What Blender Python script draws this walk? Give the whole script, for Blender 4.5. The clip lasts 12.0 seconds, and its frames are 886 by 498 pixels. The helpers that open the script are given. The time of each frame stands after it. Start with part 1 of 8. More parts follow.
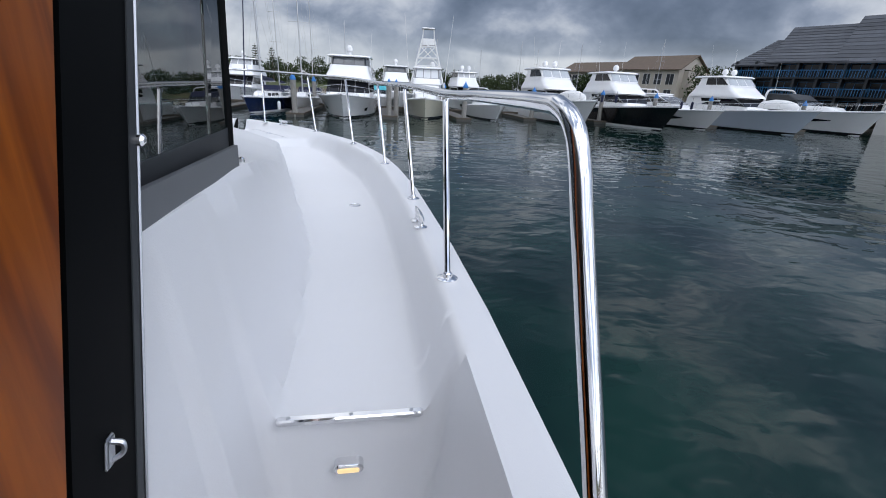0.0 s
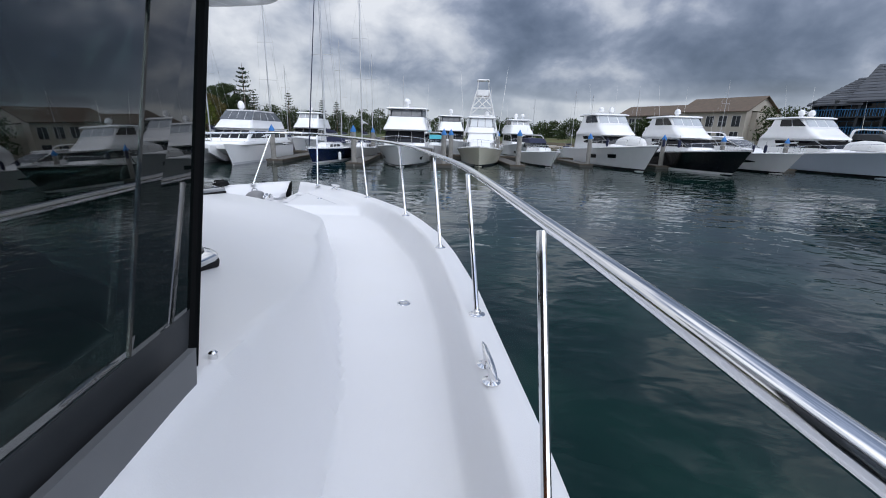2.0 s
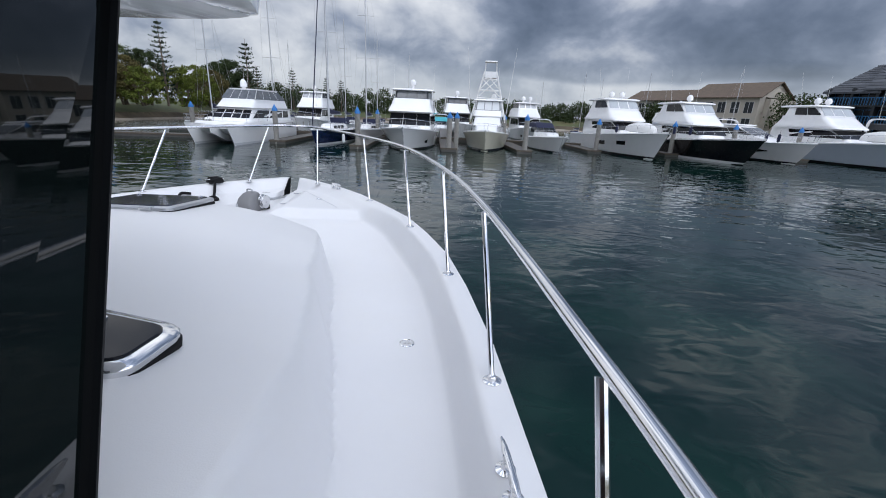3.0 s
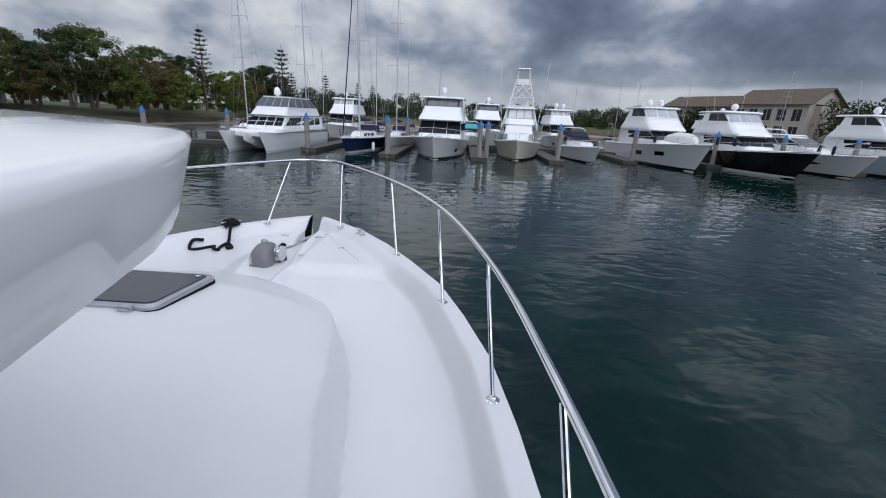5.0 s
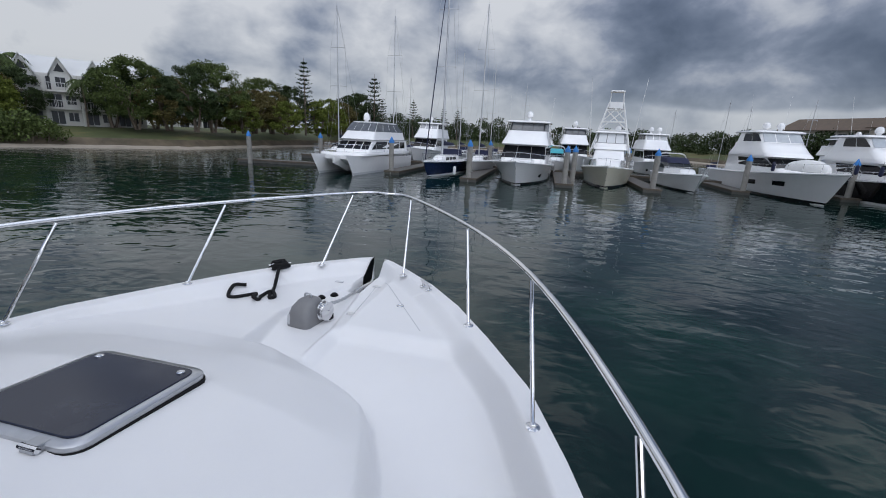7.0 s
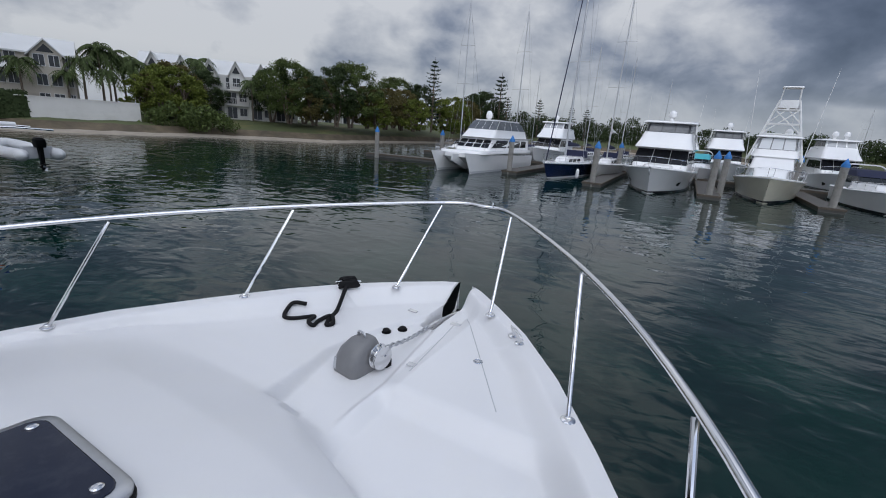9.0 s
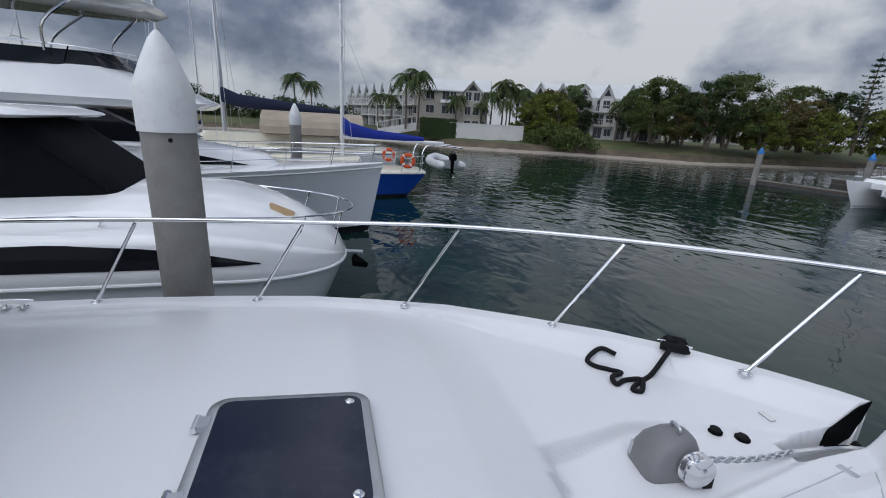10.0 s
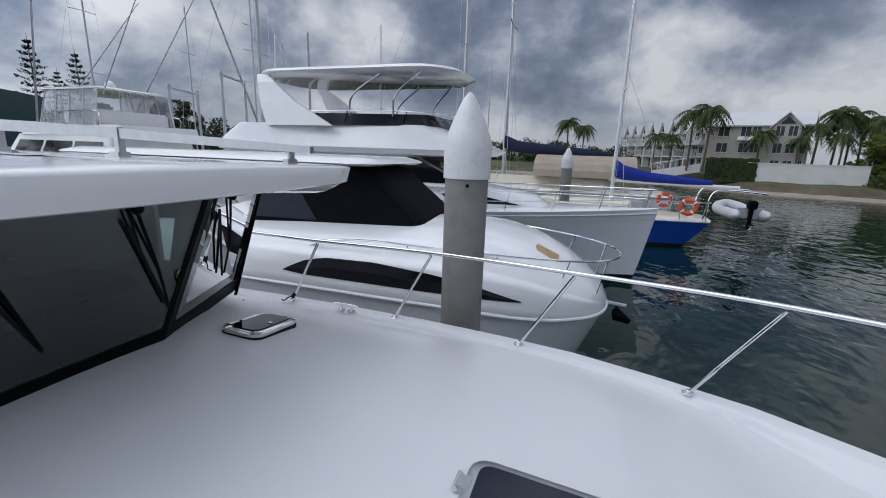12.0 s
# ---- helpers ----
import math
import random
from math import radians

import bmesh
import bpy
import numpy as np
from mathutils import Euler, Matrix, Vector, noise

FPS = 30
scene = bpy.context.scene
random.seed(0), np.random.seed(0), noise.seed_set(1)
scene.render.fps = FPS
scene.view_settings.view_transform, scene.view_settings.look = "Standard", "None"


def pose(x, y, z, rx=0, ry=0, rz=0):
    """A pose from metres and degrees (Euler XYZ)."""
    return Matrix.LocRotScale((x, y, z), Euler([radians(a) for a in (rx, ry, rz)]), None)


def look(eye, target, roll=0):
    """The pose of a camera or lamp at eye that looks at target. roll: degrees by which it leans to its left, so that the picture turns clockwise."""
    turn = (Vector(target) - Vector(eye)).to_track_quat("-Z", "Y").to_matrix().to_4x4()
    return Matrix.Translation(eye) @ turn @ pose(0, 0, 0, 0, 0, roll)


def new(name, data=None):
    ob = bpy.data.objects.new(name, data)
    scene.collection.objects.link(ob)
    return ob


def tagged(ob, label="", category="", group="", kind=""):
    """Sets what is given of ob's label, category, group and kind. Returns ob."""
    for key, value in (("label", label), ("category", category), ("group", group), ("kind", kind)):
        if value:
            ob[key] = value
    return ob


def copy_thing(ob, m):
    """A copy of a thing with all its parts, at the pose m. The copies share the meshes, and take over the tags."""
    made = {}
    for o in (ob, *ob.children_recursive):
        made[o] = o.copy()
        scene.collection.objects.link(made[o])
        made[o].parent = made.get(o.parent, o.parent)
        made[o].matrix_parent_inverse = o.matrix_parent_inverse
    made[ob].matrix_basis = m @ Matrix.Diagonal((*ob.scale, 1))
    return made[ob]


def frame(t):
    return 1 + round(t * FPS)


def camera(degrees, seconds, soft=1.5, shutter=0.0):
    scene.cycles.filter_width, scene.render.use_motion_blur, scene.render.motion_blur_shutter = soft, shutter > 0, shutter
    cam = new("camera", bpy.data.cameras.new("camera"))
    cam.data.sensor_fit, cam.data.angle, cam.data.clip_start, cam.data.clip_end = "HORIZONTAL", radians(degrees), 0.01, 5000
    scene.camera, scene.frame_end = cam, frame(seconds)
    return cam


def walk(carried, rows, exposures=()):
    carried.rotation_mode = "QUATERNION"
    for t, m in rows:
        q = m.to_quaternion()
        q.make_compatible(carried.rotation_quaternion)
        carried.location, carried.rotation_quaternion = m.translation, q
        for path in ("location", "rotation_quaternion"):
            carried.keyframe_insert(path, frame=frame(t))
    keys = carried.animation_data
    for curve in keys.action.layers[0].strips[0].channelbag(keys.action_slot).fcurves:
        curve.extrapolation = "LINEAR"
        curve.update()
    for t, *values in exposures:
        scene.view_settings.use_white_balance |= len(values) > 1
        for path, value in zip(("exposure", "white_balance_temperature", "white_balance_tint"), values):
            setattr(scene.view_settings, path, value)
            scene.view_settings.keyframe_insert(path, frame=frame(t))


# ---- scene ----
cam = camera(93.0, 12.0, soft=1.0)
# seconds, x, y, z, pitch, roll, heading; x to starboard, y to the bow, z above the water
ROWS = [
    (0.0, 2.054, -2.870, 2.685, -20.95, -2.79, -8.89),
    (0.5, 2.060, -2.761, 2.714, -17.04, -1.03, -3.66),
    (1.0, 2.051, -2.574, 2.732, -14.03, -1.51, -4.28),
    (1.5, 2.023, -2.405, 2.748, -13.93, -1.95, -2.00),
    (2.0, 2.048, -2.162, 2.871, -15.47, -1.59, -1.96),
    (2.5, 2.041, -2.038, 2.954, -16.59, -0.84, -2.01),
    (3.0, 2.017, -1.782, 3.079, -17.94, -2.53, -1.24),
    (3.2, 2.017, -1.774, 3.161, -18.54, -2.42, -0.86),
    (4.8, 1.944, -1.131, 3.450, -17.95, -2.77, 2.70),
    (5.0, 1.908, -1.013, 3.467, -17.66, -2.81, 2.62),
    (5.5, 1.868, -0.749, 3.487, -16.83, -2.13, 2.66),
    (6.0, 1.868, -0.421, 3.487, -14.92, -0.91, 6.92),
    (6.5, 1.848, -0.180, 3.490, -15.07, -1.58, 10.69),
    (7.0, 1.747, 0.106, 3.490, -15.18, -2.86, 13.48),
    (7.2, 1.719, 0.206, 3.501, -15.21, -3.17, 14.28),
    (8.8, 1.635, 1.013, 3.490, -16.36, -3.14, 27.88),
    (9.0, 1.570, 1.108, 3.496, -16.33, -4.00, 29.65),
    (9.5, 1.410, 1.269, 3.503, -16.62, -3.49, 43.62),
    (10.0, 1.285, 1.432, 3.514, -16.83, -3.20, 74.68),
    (10.5, 1.201, 1.507, 3.524, -16.01, -4.12, 97.86),
    (11.0, 1.168, 1.434, 3.521, -14.36, -2.99, 104.68),
    (11.5, 1.137, 1.372, 3.538, -13.53, -2.80, 103.27),
    (12.0, 1.047, 1.288, 3.539, -12.96, -1.85, 109.06),
]
walk(cam, [(t, pose(x, y, z, 90 + p, r, h)) for t, x, y, z, p, r, h in ROWS], [(0.0, 0.08), (3.0, 0.06), (5.0, -0.18), (7.0, -0.26), (9.0, -0.33), (12.0, -0.33)])

# ---- sky and sun ----
world = bpy.data.worlds.new("world")
scene.world = world
world.use_nodes = True


def build_sky():
    nt = world.node_tree
    nt.nodes.clear()
    n, ln = nt.nodes.new, nt.links.new

    def math_node(op, a, b=None, clamp=False):
        m = n("ShaderNodeMath")
        m.operation, m.use_clamp = op, clamp
        for i, v in enumerate((a, b)):
            if v is None:
                continue
            if isinstance(v, (int, float)):
                m.inputs[i].default_value = v
            else:
                ln(v, m.inputs[i])
        return m.outputs[0]

    tc = n("ShaderNodeTexCoord")
    sep = n("ShaderNodeSeparateXYZ")
    ln(tc.outputs["Generated"], sep.inputs[0])
    up = math_node("MAXIMUM", sep.outputs[2], 0.0)
    com = n("ShaderNodeCombineXYZ")
    ln(sep.outputs[0], com.inputs[0])
    ln(sep.outputs[1], com.inputs[1])
    ln(math_node("MULTIPLY", up, 1.5), com.inputs[2])

    def toward(bearing, elev):
        """How far the sky's point lies towards a bearing, -1 to 1."""
        d = n("ShaderNodeVectorMath")
        d.operation = "DOT_PRODUCT"
        ln(tc.outputs["Generated"], d.inputs[0])
        d.inputs[1].default_value = (math.sin(radians(bearing)) * math.cos(radians(elev)), math.cos(radians(bearing)) * math.cos(radians(elev)), math.sin(radians(elev)))
        return d.outputs["Value"]

    def fbm(scale, off, detail, rough, dist=0.0):
        mp = n("ShaderNodeMapping")
        mp.inputs["Location"].default_value = off
        ln(com.outputs[0], mp.inputs[0])
        t = n("ShaderNodeTexNoise")
        t.inputs["Scale"].default_value, t.inputs["Detail"].default_value = scale, detail
        t.inputs["Roughness"].default_value, t.inputs["Distortion"].default_value = rough, dist
        ln(mp.outputs[0], t.inputs["Vector"])
        return t.outputs["Fac"]

    big = fbm(1.1, (1.0, 2.0, 0.0), 2, 0.5)
    mid = fbm(3.6, (0.3, 0.7, 0.0), 8, 0.48, 0.15)
    fine = fbm(9.0, (3.1, 1.7, 0.0), 5, 0.55, 0.3)
    mix = math_node("ADD", math_node("MULTIPLY", big, 0.75), math_node("ADD", math_node("MULTIPLY", mid, 2.3), math_node("MULTIPLY", fine, 0.72)))
    # the heavy rain cloud over the starboard bow
    heavy = n("ShaderNodeMapRange")
    heavy.interpolation_type = "SMOOTHSTEP"
    heavy.inputs["From Min"].default_value, heavy.inputs["From Max"].default_value = 0.74, 0.95
    heavy.inputs["To Max"].default_value = 0.42
    ln(toward(40, 16), heavy.inputs[0])
    edge = n("ShaderNodeMapRange")
    edge.interpolation_type = "SMOOTHSTEP"
    edge.inputs["From Min"].default_value, edge.inputs["From Max"].default_value = 0.066, 0.084
    ln(math_node("ADD", up, math_node("MULTIPLY", math_node("SUBTRACT", mid, 0.5), 0.07)), edge.inputs[0])
    mix = math_node("SUBTRACT", mix, math_node("MULTIPLY", heavy.outputs[0], edge.outputs[0]))
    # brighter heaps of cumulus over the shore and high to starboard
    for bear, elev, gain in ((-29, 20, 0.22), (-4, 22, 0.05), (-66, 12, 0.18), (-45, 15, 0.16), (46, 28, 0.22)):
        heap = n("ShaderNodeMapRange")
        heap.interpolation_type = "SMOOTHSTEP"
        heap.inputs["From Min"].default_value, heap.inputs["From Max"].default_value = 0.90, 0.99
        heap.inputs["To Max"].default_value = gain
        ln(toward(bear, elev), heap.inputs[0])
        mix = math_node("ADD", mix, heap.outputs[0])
    ramp = n("ShaderNodeValToRGB")
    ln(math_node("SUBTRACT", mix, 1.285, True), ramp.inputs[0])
    cr = ramp.color_ramp
    stops = ((0.0, (0.085, 0.112, 0.172)), (0.2, (0.135, 0.170, 0.250)), (0.40, (0.215, 0.258, 0.355)), (0.52, (0.315, 0.36, 0.47)), (0.66, (0.52, 0.56, 0.65)), (0.92, (0.84, 0.865, 0.92)))
    cr.elements[0].position, cr.elements[0].color = stops[0][0], (*stops[0][1], 1)
    cr.elements[1].position, cr.elements[1].color = stops[-1][0], (*stops[-1][1], 1)
    for p, c in stops[1:-1]:
        e = cr.elements.new(p)
        e.color = (*c, 1)
    # a pale strip of thinner cloud all round above the horizon
    band = n("ShaderNodeMapRange")
    band.inputs["From Min"].default_value, band.inputs["From Max"].default_value = 0.02, 0.11
    band.inputs["To Min"].default_value, band.inputs["To Max"].default_value = 1.0, 0.0
    ln(up, band.inputs[0])
    haze = n("ShaderNodeMix")
    haze.data_type = "RGBA"
    ln(math_node("MULTIPLY", band.outputs[0], math_node("ADD", fine, 0.25), True), haze.inputs[0])
    ln(ramp.outputs[0], haze.inputs[6])
    haze.inputs[7].default_value = (0.60, 0.66, 0.76, 1)
    # brighter overhead, as under a closed cloud cover
    back = math_node("MULTIPLY", math_node("POWER", math_node("MAXIMUM", toward(140, 20), 0.0), 2.0), 2.7)
    gain = math_node("ADD", math_node("ADD", 1.0, back), math_node("MULTIPLY", math_node("POWER", up, 2.2), 2.2))
    clouds = n("ShaderNodeMix")
    clouds.data_type, clouds.blend_type = "RGBA", "MULTIPLY"
    clouds.inputs[0].default_value = 1.0
    ln(haze.outputs[2], clouds.inputs[6])
    cg = n("ShaderNodeCombineColor")
    for i in range(3):
        ln(gain, cg.inputs[i])
    ln(cg.outputs[0], clouds.inputs[7])
    sky = n("ShaderNodeTexSky")
    sky.sky_type, sky.sun_disc = "NISHITA", False
    sky.sun_elevation, sky.sun_rotation = radians(60), radians(160)
    b1, b2, add, out = n("ShaderNodeBackground"), n("ShaderNodeBackground"), n("ShaderNodeAddShader"), n("ShaderNodeOutputWorld")
    ln(sky.outputs[0], b1.inputs[0])
    b1.inputs[1].default_value = 0.012
    ln(clouds.outputs[2], b2.inputs[0])
    b2.inputs[1].default_value = 0.76
    ln(b1.outputs[0], add.inputs[0])
    ln(b2.outputs[0], add.inputs[1])
    ln(add.outputs[0], out.inputs[0])


build_sky()
sun = new("sun", bpy.data.lights.new("sun", "SUN"))
sun.data.energy, sun.data.angle, sun.data.color = 0.78, radians(50), (1.0, 0.985, 0.96)
sun.matrix_world = look((0, 0, 40), (0 - 23 * math.sin(radians(160)), 0 - 23 * math.cos(radians(160)), 0))

# ---- materials ----


def mat(name, color, rough=0.5, metal=0.0, var=0.0, scale=4.0, bump=0.0, bscale=60.0, coat=0.0, spec=0.5, stain=None, stain_amt=0.0, stain_scale=1.2, ior=None, rand=0.0):
    m = bpy.data.materials.new(name)
    m.use_nodes = True
    nt = m.node_tree
    n, ln = nt.nodes.new, nt.links.new
    b = nt.nodes["Principled BSDF"]
    b.inputs["Base Color"].default_value = (*color, 1)
    b.inputs["Roughness"].default_value, b.inputs["Metallic"].default_value = rough, metal
    b.inputs["Coat Weight"].default_value, b.inputs["Specular IOR Level"].default_value = coat, spec
    if ior:
        b.inputs["IOR"].default_value = ior
    tc = n("ShaderNodeTexCoord")
    col = None
    if var > 0:
        t = n("ShaderNodeTexNoise")
        t.inputs["Scale"].default_value, t.inputs["Detail"].default_value, t.inputs["Roughness"].default_value = scale, 5, 0.6
        ln(tc.outputs["Object"], t.inputs["Vector"])
        r = n("ShaderNodeValToRGB")
        r.color_ramp.elements[0].position, r.color_ramp.elements[1].position = 0.3, 0.7
        r.color_ramp.elements[0].color = (*[c * (1 - var) for c in color], 1)
        r.color_ramp.elements[1].color = (*[min(1, c * (1 + var)) for c in color], 1)
        ln(t.outputs["Fac"], r.inputs[0])
        col = r.outputs[0]
        rr = n("ShaderNodeMapRange")
        rr.inputs["To Min"].default_value, rr.inputs["To Max"].default_value = max(0.02, rough * 0.8), min(1, rough * 1.2)
        ln(t.outputs["Fac"], rr.inputs[0])
        ln(rr.outputs[0], b.inputs["Roughness"])
    if stain:
        t2 = n("ShaderNodeTexNoise")
        t2.inputs["Scale"].default_value, t2.inputs["Detail"].default_value, t2.inputs["Roughness"].default_value = stain_scale, 6, 0.7
        ln(tc.outputs["Object"], t2.inputs["Vector"])
        mr = n("ShaderNodeMapRange")
        mr.inputs["From Min"].default_value, mr.inputs["From Max"].default_value = 0.52, 0.72
        mr.inputs["To Max"].default_value = stain_amt
        ln(t2.outputs["Fac"], mr.inputs[0])
        mx = n("ShaderNodeMix")
        mx.data_type = "RGBA"
        ln(mr.outputs[0], mx.inputs[0])
        if col:
            ln(col, mx.inputs[6])
        else:
            mx.inputs[6].default_value = (*color, 1)
        mx.inputs[7].default_value = (*stain, 1)
        col = mx.outputs[2]
    if rand > 0:
        oi = n("ShaderNodeObjectInfo")
        hs = n("ShaderNodeHueSaturation")
        mr = n("ShaderNodeMapRange")
        mr.inputs["To Min"].default_value, mr.inputs["To Max"].default_value = 1 - rand, 1 + rand
        ln(oi.outputs["Random"], mr.inputs[0])
        ln(mr.outputs[0], hs.inputs["Value"])
        if col:
            ln(col, hs.inputs["Color"])
        else:
            hs.inputs["Color"].default_value = (*color, 1)
        col = hs.outputs[0]
    if col:
        ln(col, b.inputs["Base Color"])
    if bump > 0:
        t3 = n("ShaderNodeTexNoise")
        t3.inputs["Scale"].default_value, t3.inputs["Detail"].default_value = bscale, 3
        ln(tc.outputs["Object"], t3.inputs["Vector"])
        bp = n("ShaderNodeBump")
        bp.inputs["Strength"].default_value, bp.inputs["Distance"].default_value = bump, 0.01
        ln(t3.outputs["Fac"], bp.inputs["Height"])
        ln(bp.outputs[0], b.inputs["Normal"])
    return m


def wood(name, light, dark):
    m = mat(name, light, 0.3, spec=0.3)
    nt = m.node_tree
    n, ln = nt.nodes.new, nt.links.new
    tc, mp, t, r = n("ShaderNodeTexCoord"), n("ShaderNodeMapping"), n("ShaderNodeTexNoise"), n("ShaderNodeValToRGB")
    mp.inputs["Scale"].default_value = (9, 9, 0.7)
    t.inputs["Scale"].default_value, t.inputs["Detail"].default_value, t.inputs["Distortion"].default_value = 2.2, 6, 1.2
    ln(tc.outputs["Object"], mp.inputs[0])
    ln(mp.outputs[0], t.inputs["Vector"])
    ln(t.outputs["Fac"], r.inputs[0])
    r.color_ramp.elements[0].position, r.color_ramp.elements[1].position = 0.36, 0.66
    r.color_ramp.elements[0].color, r.color_ramp.elements[1].color = (*dark, 1), (*light, 1)
    ln(r.outputs[0], nt.nodes["Principled BSDF"].inputs["Base Color"])
    return m


GEL = mat("white_gelcoat", (0.70, 0.70, 0.71), 0.32, var=0.02, scale=1.3, bump=0.10, bscale=260, coat=0.15, stain=(0.70, 0.69, 0.66), stain_amt=0.25, stain_scale=2.3)
GELS = mat("polished_gelcoat", (0.82, 0.82, 0.82), 0.12, var=0.02, scale=2, coat=0.5, stain=(0.70, 0.70, 0.69), stain_amt=0.15)
CREAM = mat("cream_gelcoat", (0.72, 0.68, 0.55), 0.25, var=0.03, scale=2, coat=0.4)
HULLGREY = mat("pale_grey_hull", (0.79, 0.80, 0.82), 0.16, var=0.02, scale=1, coat=0.5)
PALEBLUE = mat("pale_blue_hull", (0.52, 0.58, 0.66), 0.15, var=0.02, scale=1, coat=0.5)
CHROME = mat("polished_stainless", (0.74, 0.74, 0.75), 0.07, 1.0, var=0.03, scale=9)
ALU = mat("brushed_aluminium", (0.50, 0.51, 0.53), 0.35, 1.0, var=0.08, scale=12)
ALUP = mat("white_painted_tube", (0.75, 0.75, 0.74), 0.35, var=0.03, scale=4)
MAST = mat("mast_aluminium", (0.52, 0.53, 0.55), 0.4, 0.6, var=0.06, scale=3)
GLASS = mat("tinted_glass", (0.010, 0.014, 0.016), 0.06, var=0.0, spec=0.22, ior=1.5)
GLASST = mat("clear_tinted_glass", (0.20, 0.265, 0.25), 0.0, ior=1.75)
GLASST.node_tree.nodes["Principled BSDF"].inputs["Transmission Weight"].default_value = 1.0
GLASSIDE = mat("dark_side_glass", (0.10, 0.14, 0.135), 0.0, ior=2.1)
GLASSIDE.node_tree.nodes["Principled BSDF"].inputs["Transmission Weight"].default_value = 1.0
FRIT = mat("black_glass_border", (0.004, 0.006, 0.006), 0.02, spec=0.5, ior=1.7)
VINYLG = mat("grey_clear_vinyl", (0.10, 0.108, 0.118), 0.10, var=0.25, scale=2, spec=0.6)
GLASSB = mat("black_window", (0.008, 0.009, 0.012), 0.06, spec=0.28, ior=1.5)
HATCHG = mat("smoked_acrylic", (0.014, 0.018, 0.034), 0.12, var=0.1, scale=3, spec=0.28, stain=(0.045, 0.05, 0.065), stain_amt=0.5, stain_scale=5)
BLACK = mat("black_frame", (0.0035, 0.004, 0.0045), 0.5, var=0.2, scale=6, spec=0.04)
RUBBER = mat("black_rubber", (0.010, 0.010, 0.011), 0.7, var=0.25, scale=10, spec=0.15)
CANVAS = mat("black_canvas", (0.007, 0.0075, 0.010), 0.9, var=0.25, scale=5, bump=0.3, bscale=40, spec=0.08)
NAVY = mat("navy_hull", (0.008, 0.018, 0.075), 0.12, var=0.06, scale=1, coat=0.6)
BLACKHULL = mat("black_hull", (0.006, 0.006, 0.009), 0.1, var=0.05, scale=1, coat=0.6)
BLUEHULL = mat("bright_blue_hull", (0.010, 0.065, 0.36), 0.2, var=0.08, scale=1.5, coat=0.4)
BLUECOVER = mat("blue_canvas", (0.008, 0.030, 0.30), 0.8, var=0.2, scale=4, bump=0.4, bscale=18)
BLUECAP = mat("blue_cap", (0.02, 0.17, 0.48), 0.5, var=0.15, scale=5)
TEAL = mat("teal_cover", (0.05, 0.35, 0.42), 0.7, var=0.15, scale=3)
NAVYC = mat("dark_navy_canvas", (0.010, 0.014, 0.045), 0.85, var=0.25, scale=5)
ORANGE = mat("orange_vinyl", (0.72, 0.10, 0.025), 0.5, var=0.1, scale=6)
CONCRETE = mat("pile_concrete", (0.26, 0.25, 0.23), 0.85, var=0.14, scale=5, bump=0.4, bscale=35, stain=(0.13, 0.11, 0.09), stain_amt=0.7, stain_scale=2.2)
CAPW = mat("white_plastic_cap", (0.74, 0.74, 0.73), 0.45, var=0.04, scale=6, stain=(0.55, 0.53, 0.48), stain_amt=0.5, stain_scale=7)
TIMBERD = mat("weathered_timber", (0.11, 0.09, 0.07), 0.85, var=0.25, scale=5, bump=0.5, bscale=24)
DOCK = mat("pontoon_concrete", (0.095, 0.09, 0.083), 0.9, var=0.15, scale=2, bump=0.3, bscale=20)
TEAKW = wood("varnished_teak", (0.30, 0.075, 0.006), (0.14, 0.028, 0.002))
GREYP = mat("grey_plastic", (0.17, 0.17, 0.175), 0.42, var=0.08, scale=8, bump=0.06, bscale=120)
LGREY = mat("light_grey_trim", (0.46, 0.47, 0.49), 0.4, var=0.06, scale=5)
DGREY = mat("dark_grey_trim", (0.035, 0.038, 0.042), 0.4, var=0.12, scale=4, spec=0.2)
INFLAT = mat("inflatable_grey", (0.55, 0.56, 0.57), 0.5, var=0.05, scale=4)
CLEAR = mat("clear_vinyl", (0.62, 0.64, 0.66), 0.15, var=0.08, scale=3)
CLEAR.node_tree.nodes["Principled BSDF"].inputs["Alpha"].default_value = 0.38
LAMPGLOW = mat("lamp_lens", (0.8, 0.62, 0.3), 0.3)
LAMPGLOW.node_tree.nodes["Principled BSDF"].inputs["Emission Color"].default_value = (1.0, 0.72, 0.35, 1)
LAMPGLOW.node_tree.nodes["Principled BSDF"].inputs["Emission Strength"].default_value = 0.6
WALLC = mat("cream_render", (0.46, 0.42, 0.36), 0.85, var=0.06, scale=0.5, stain=(0.36, 0.33, 0.28), stain_amt=0.5, stain_scale=0.5)
WALLW = mat("white_render", (0.62, 0.61, 0.58), 0.85, var=0.05, scale=0.5, stain=(0.45, 0.43, 0.40), stain_amt=0.5, stain_scale=0.4)
ROOFW = mat("pale_metal_roof", (0.58, 0.585, 0.58), 0.55, var=0.05, scale=0.4)
ROOFB = mat("brown_tile_roof", (0.115, 0.085, 0.062), 0.9, var=0.2, scale=1.5, bump=0.5, bscale=6)
SLATE = mat("slate_roof", (0.070, 0.076, 0.088), 0.8, var=0.2, scale=0.9, rand=0.25)
BLUEP = mat("blue_paint", (0.02, 0.16, 0.36), 0.5, var=0.1, scale=1)
# near-black base colour stands for the shade inside rooms and cockpits
SHADEIN = mat("shaded_interior", (0.02, 0.024, 0.03), 0.4, var=0.3, scale=0.7)
GRASS = mat("lawn", (0.066, 0.080, 0.026), 0.95, var=0.35, scale=0.25, stain=(0.17, 0.13, 0.05), stain_amt=0.8, stain_scale=0.12)
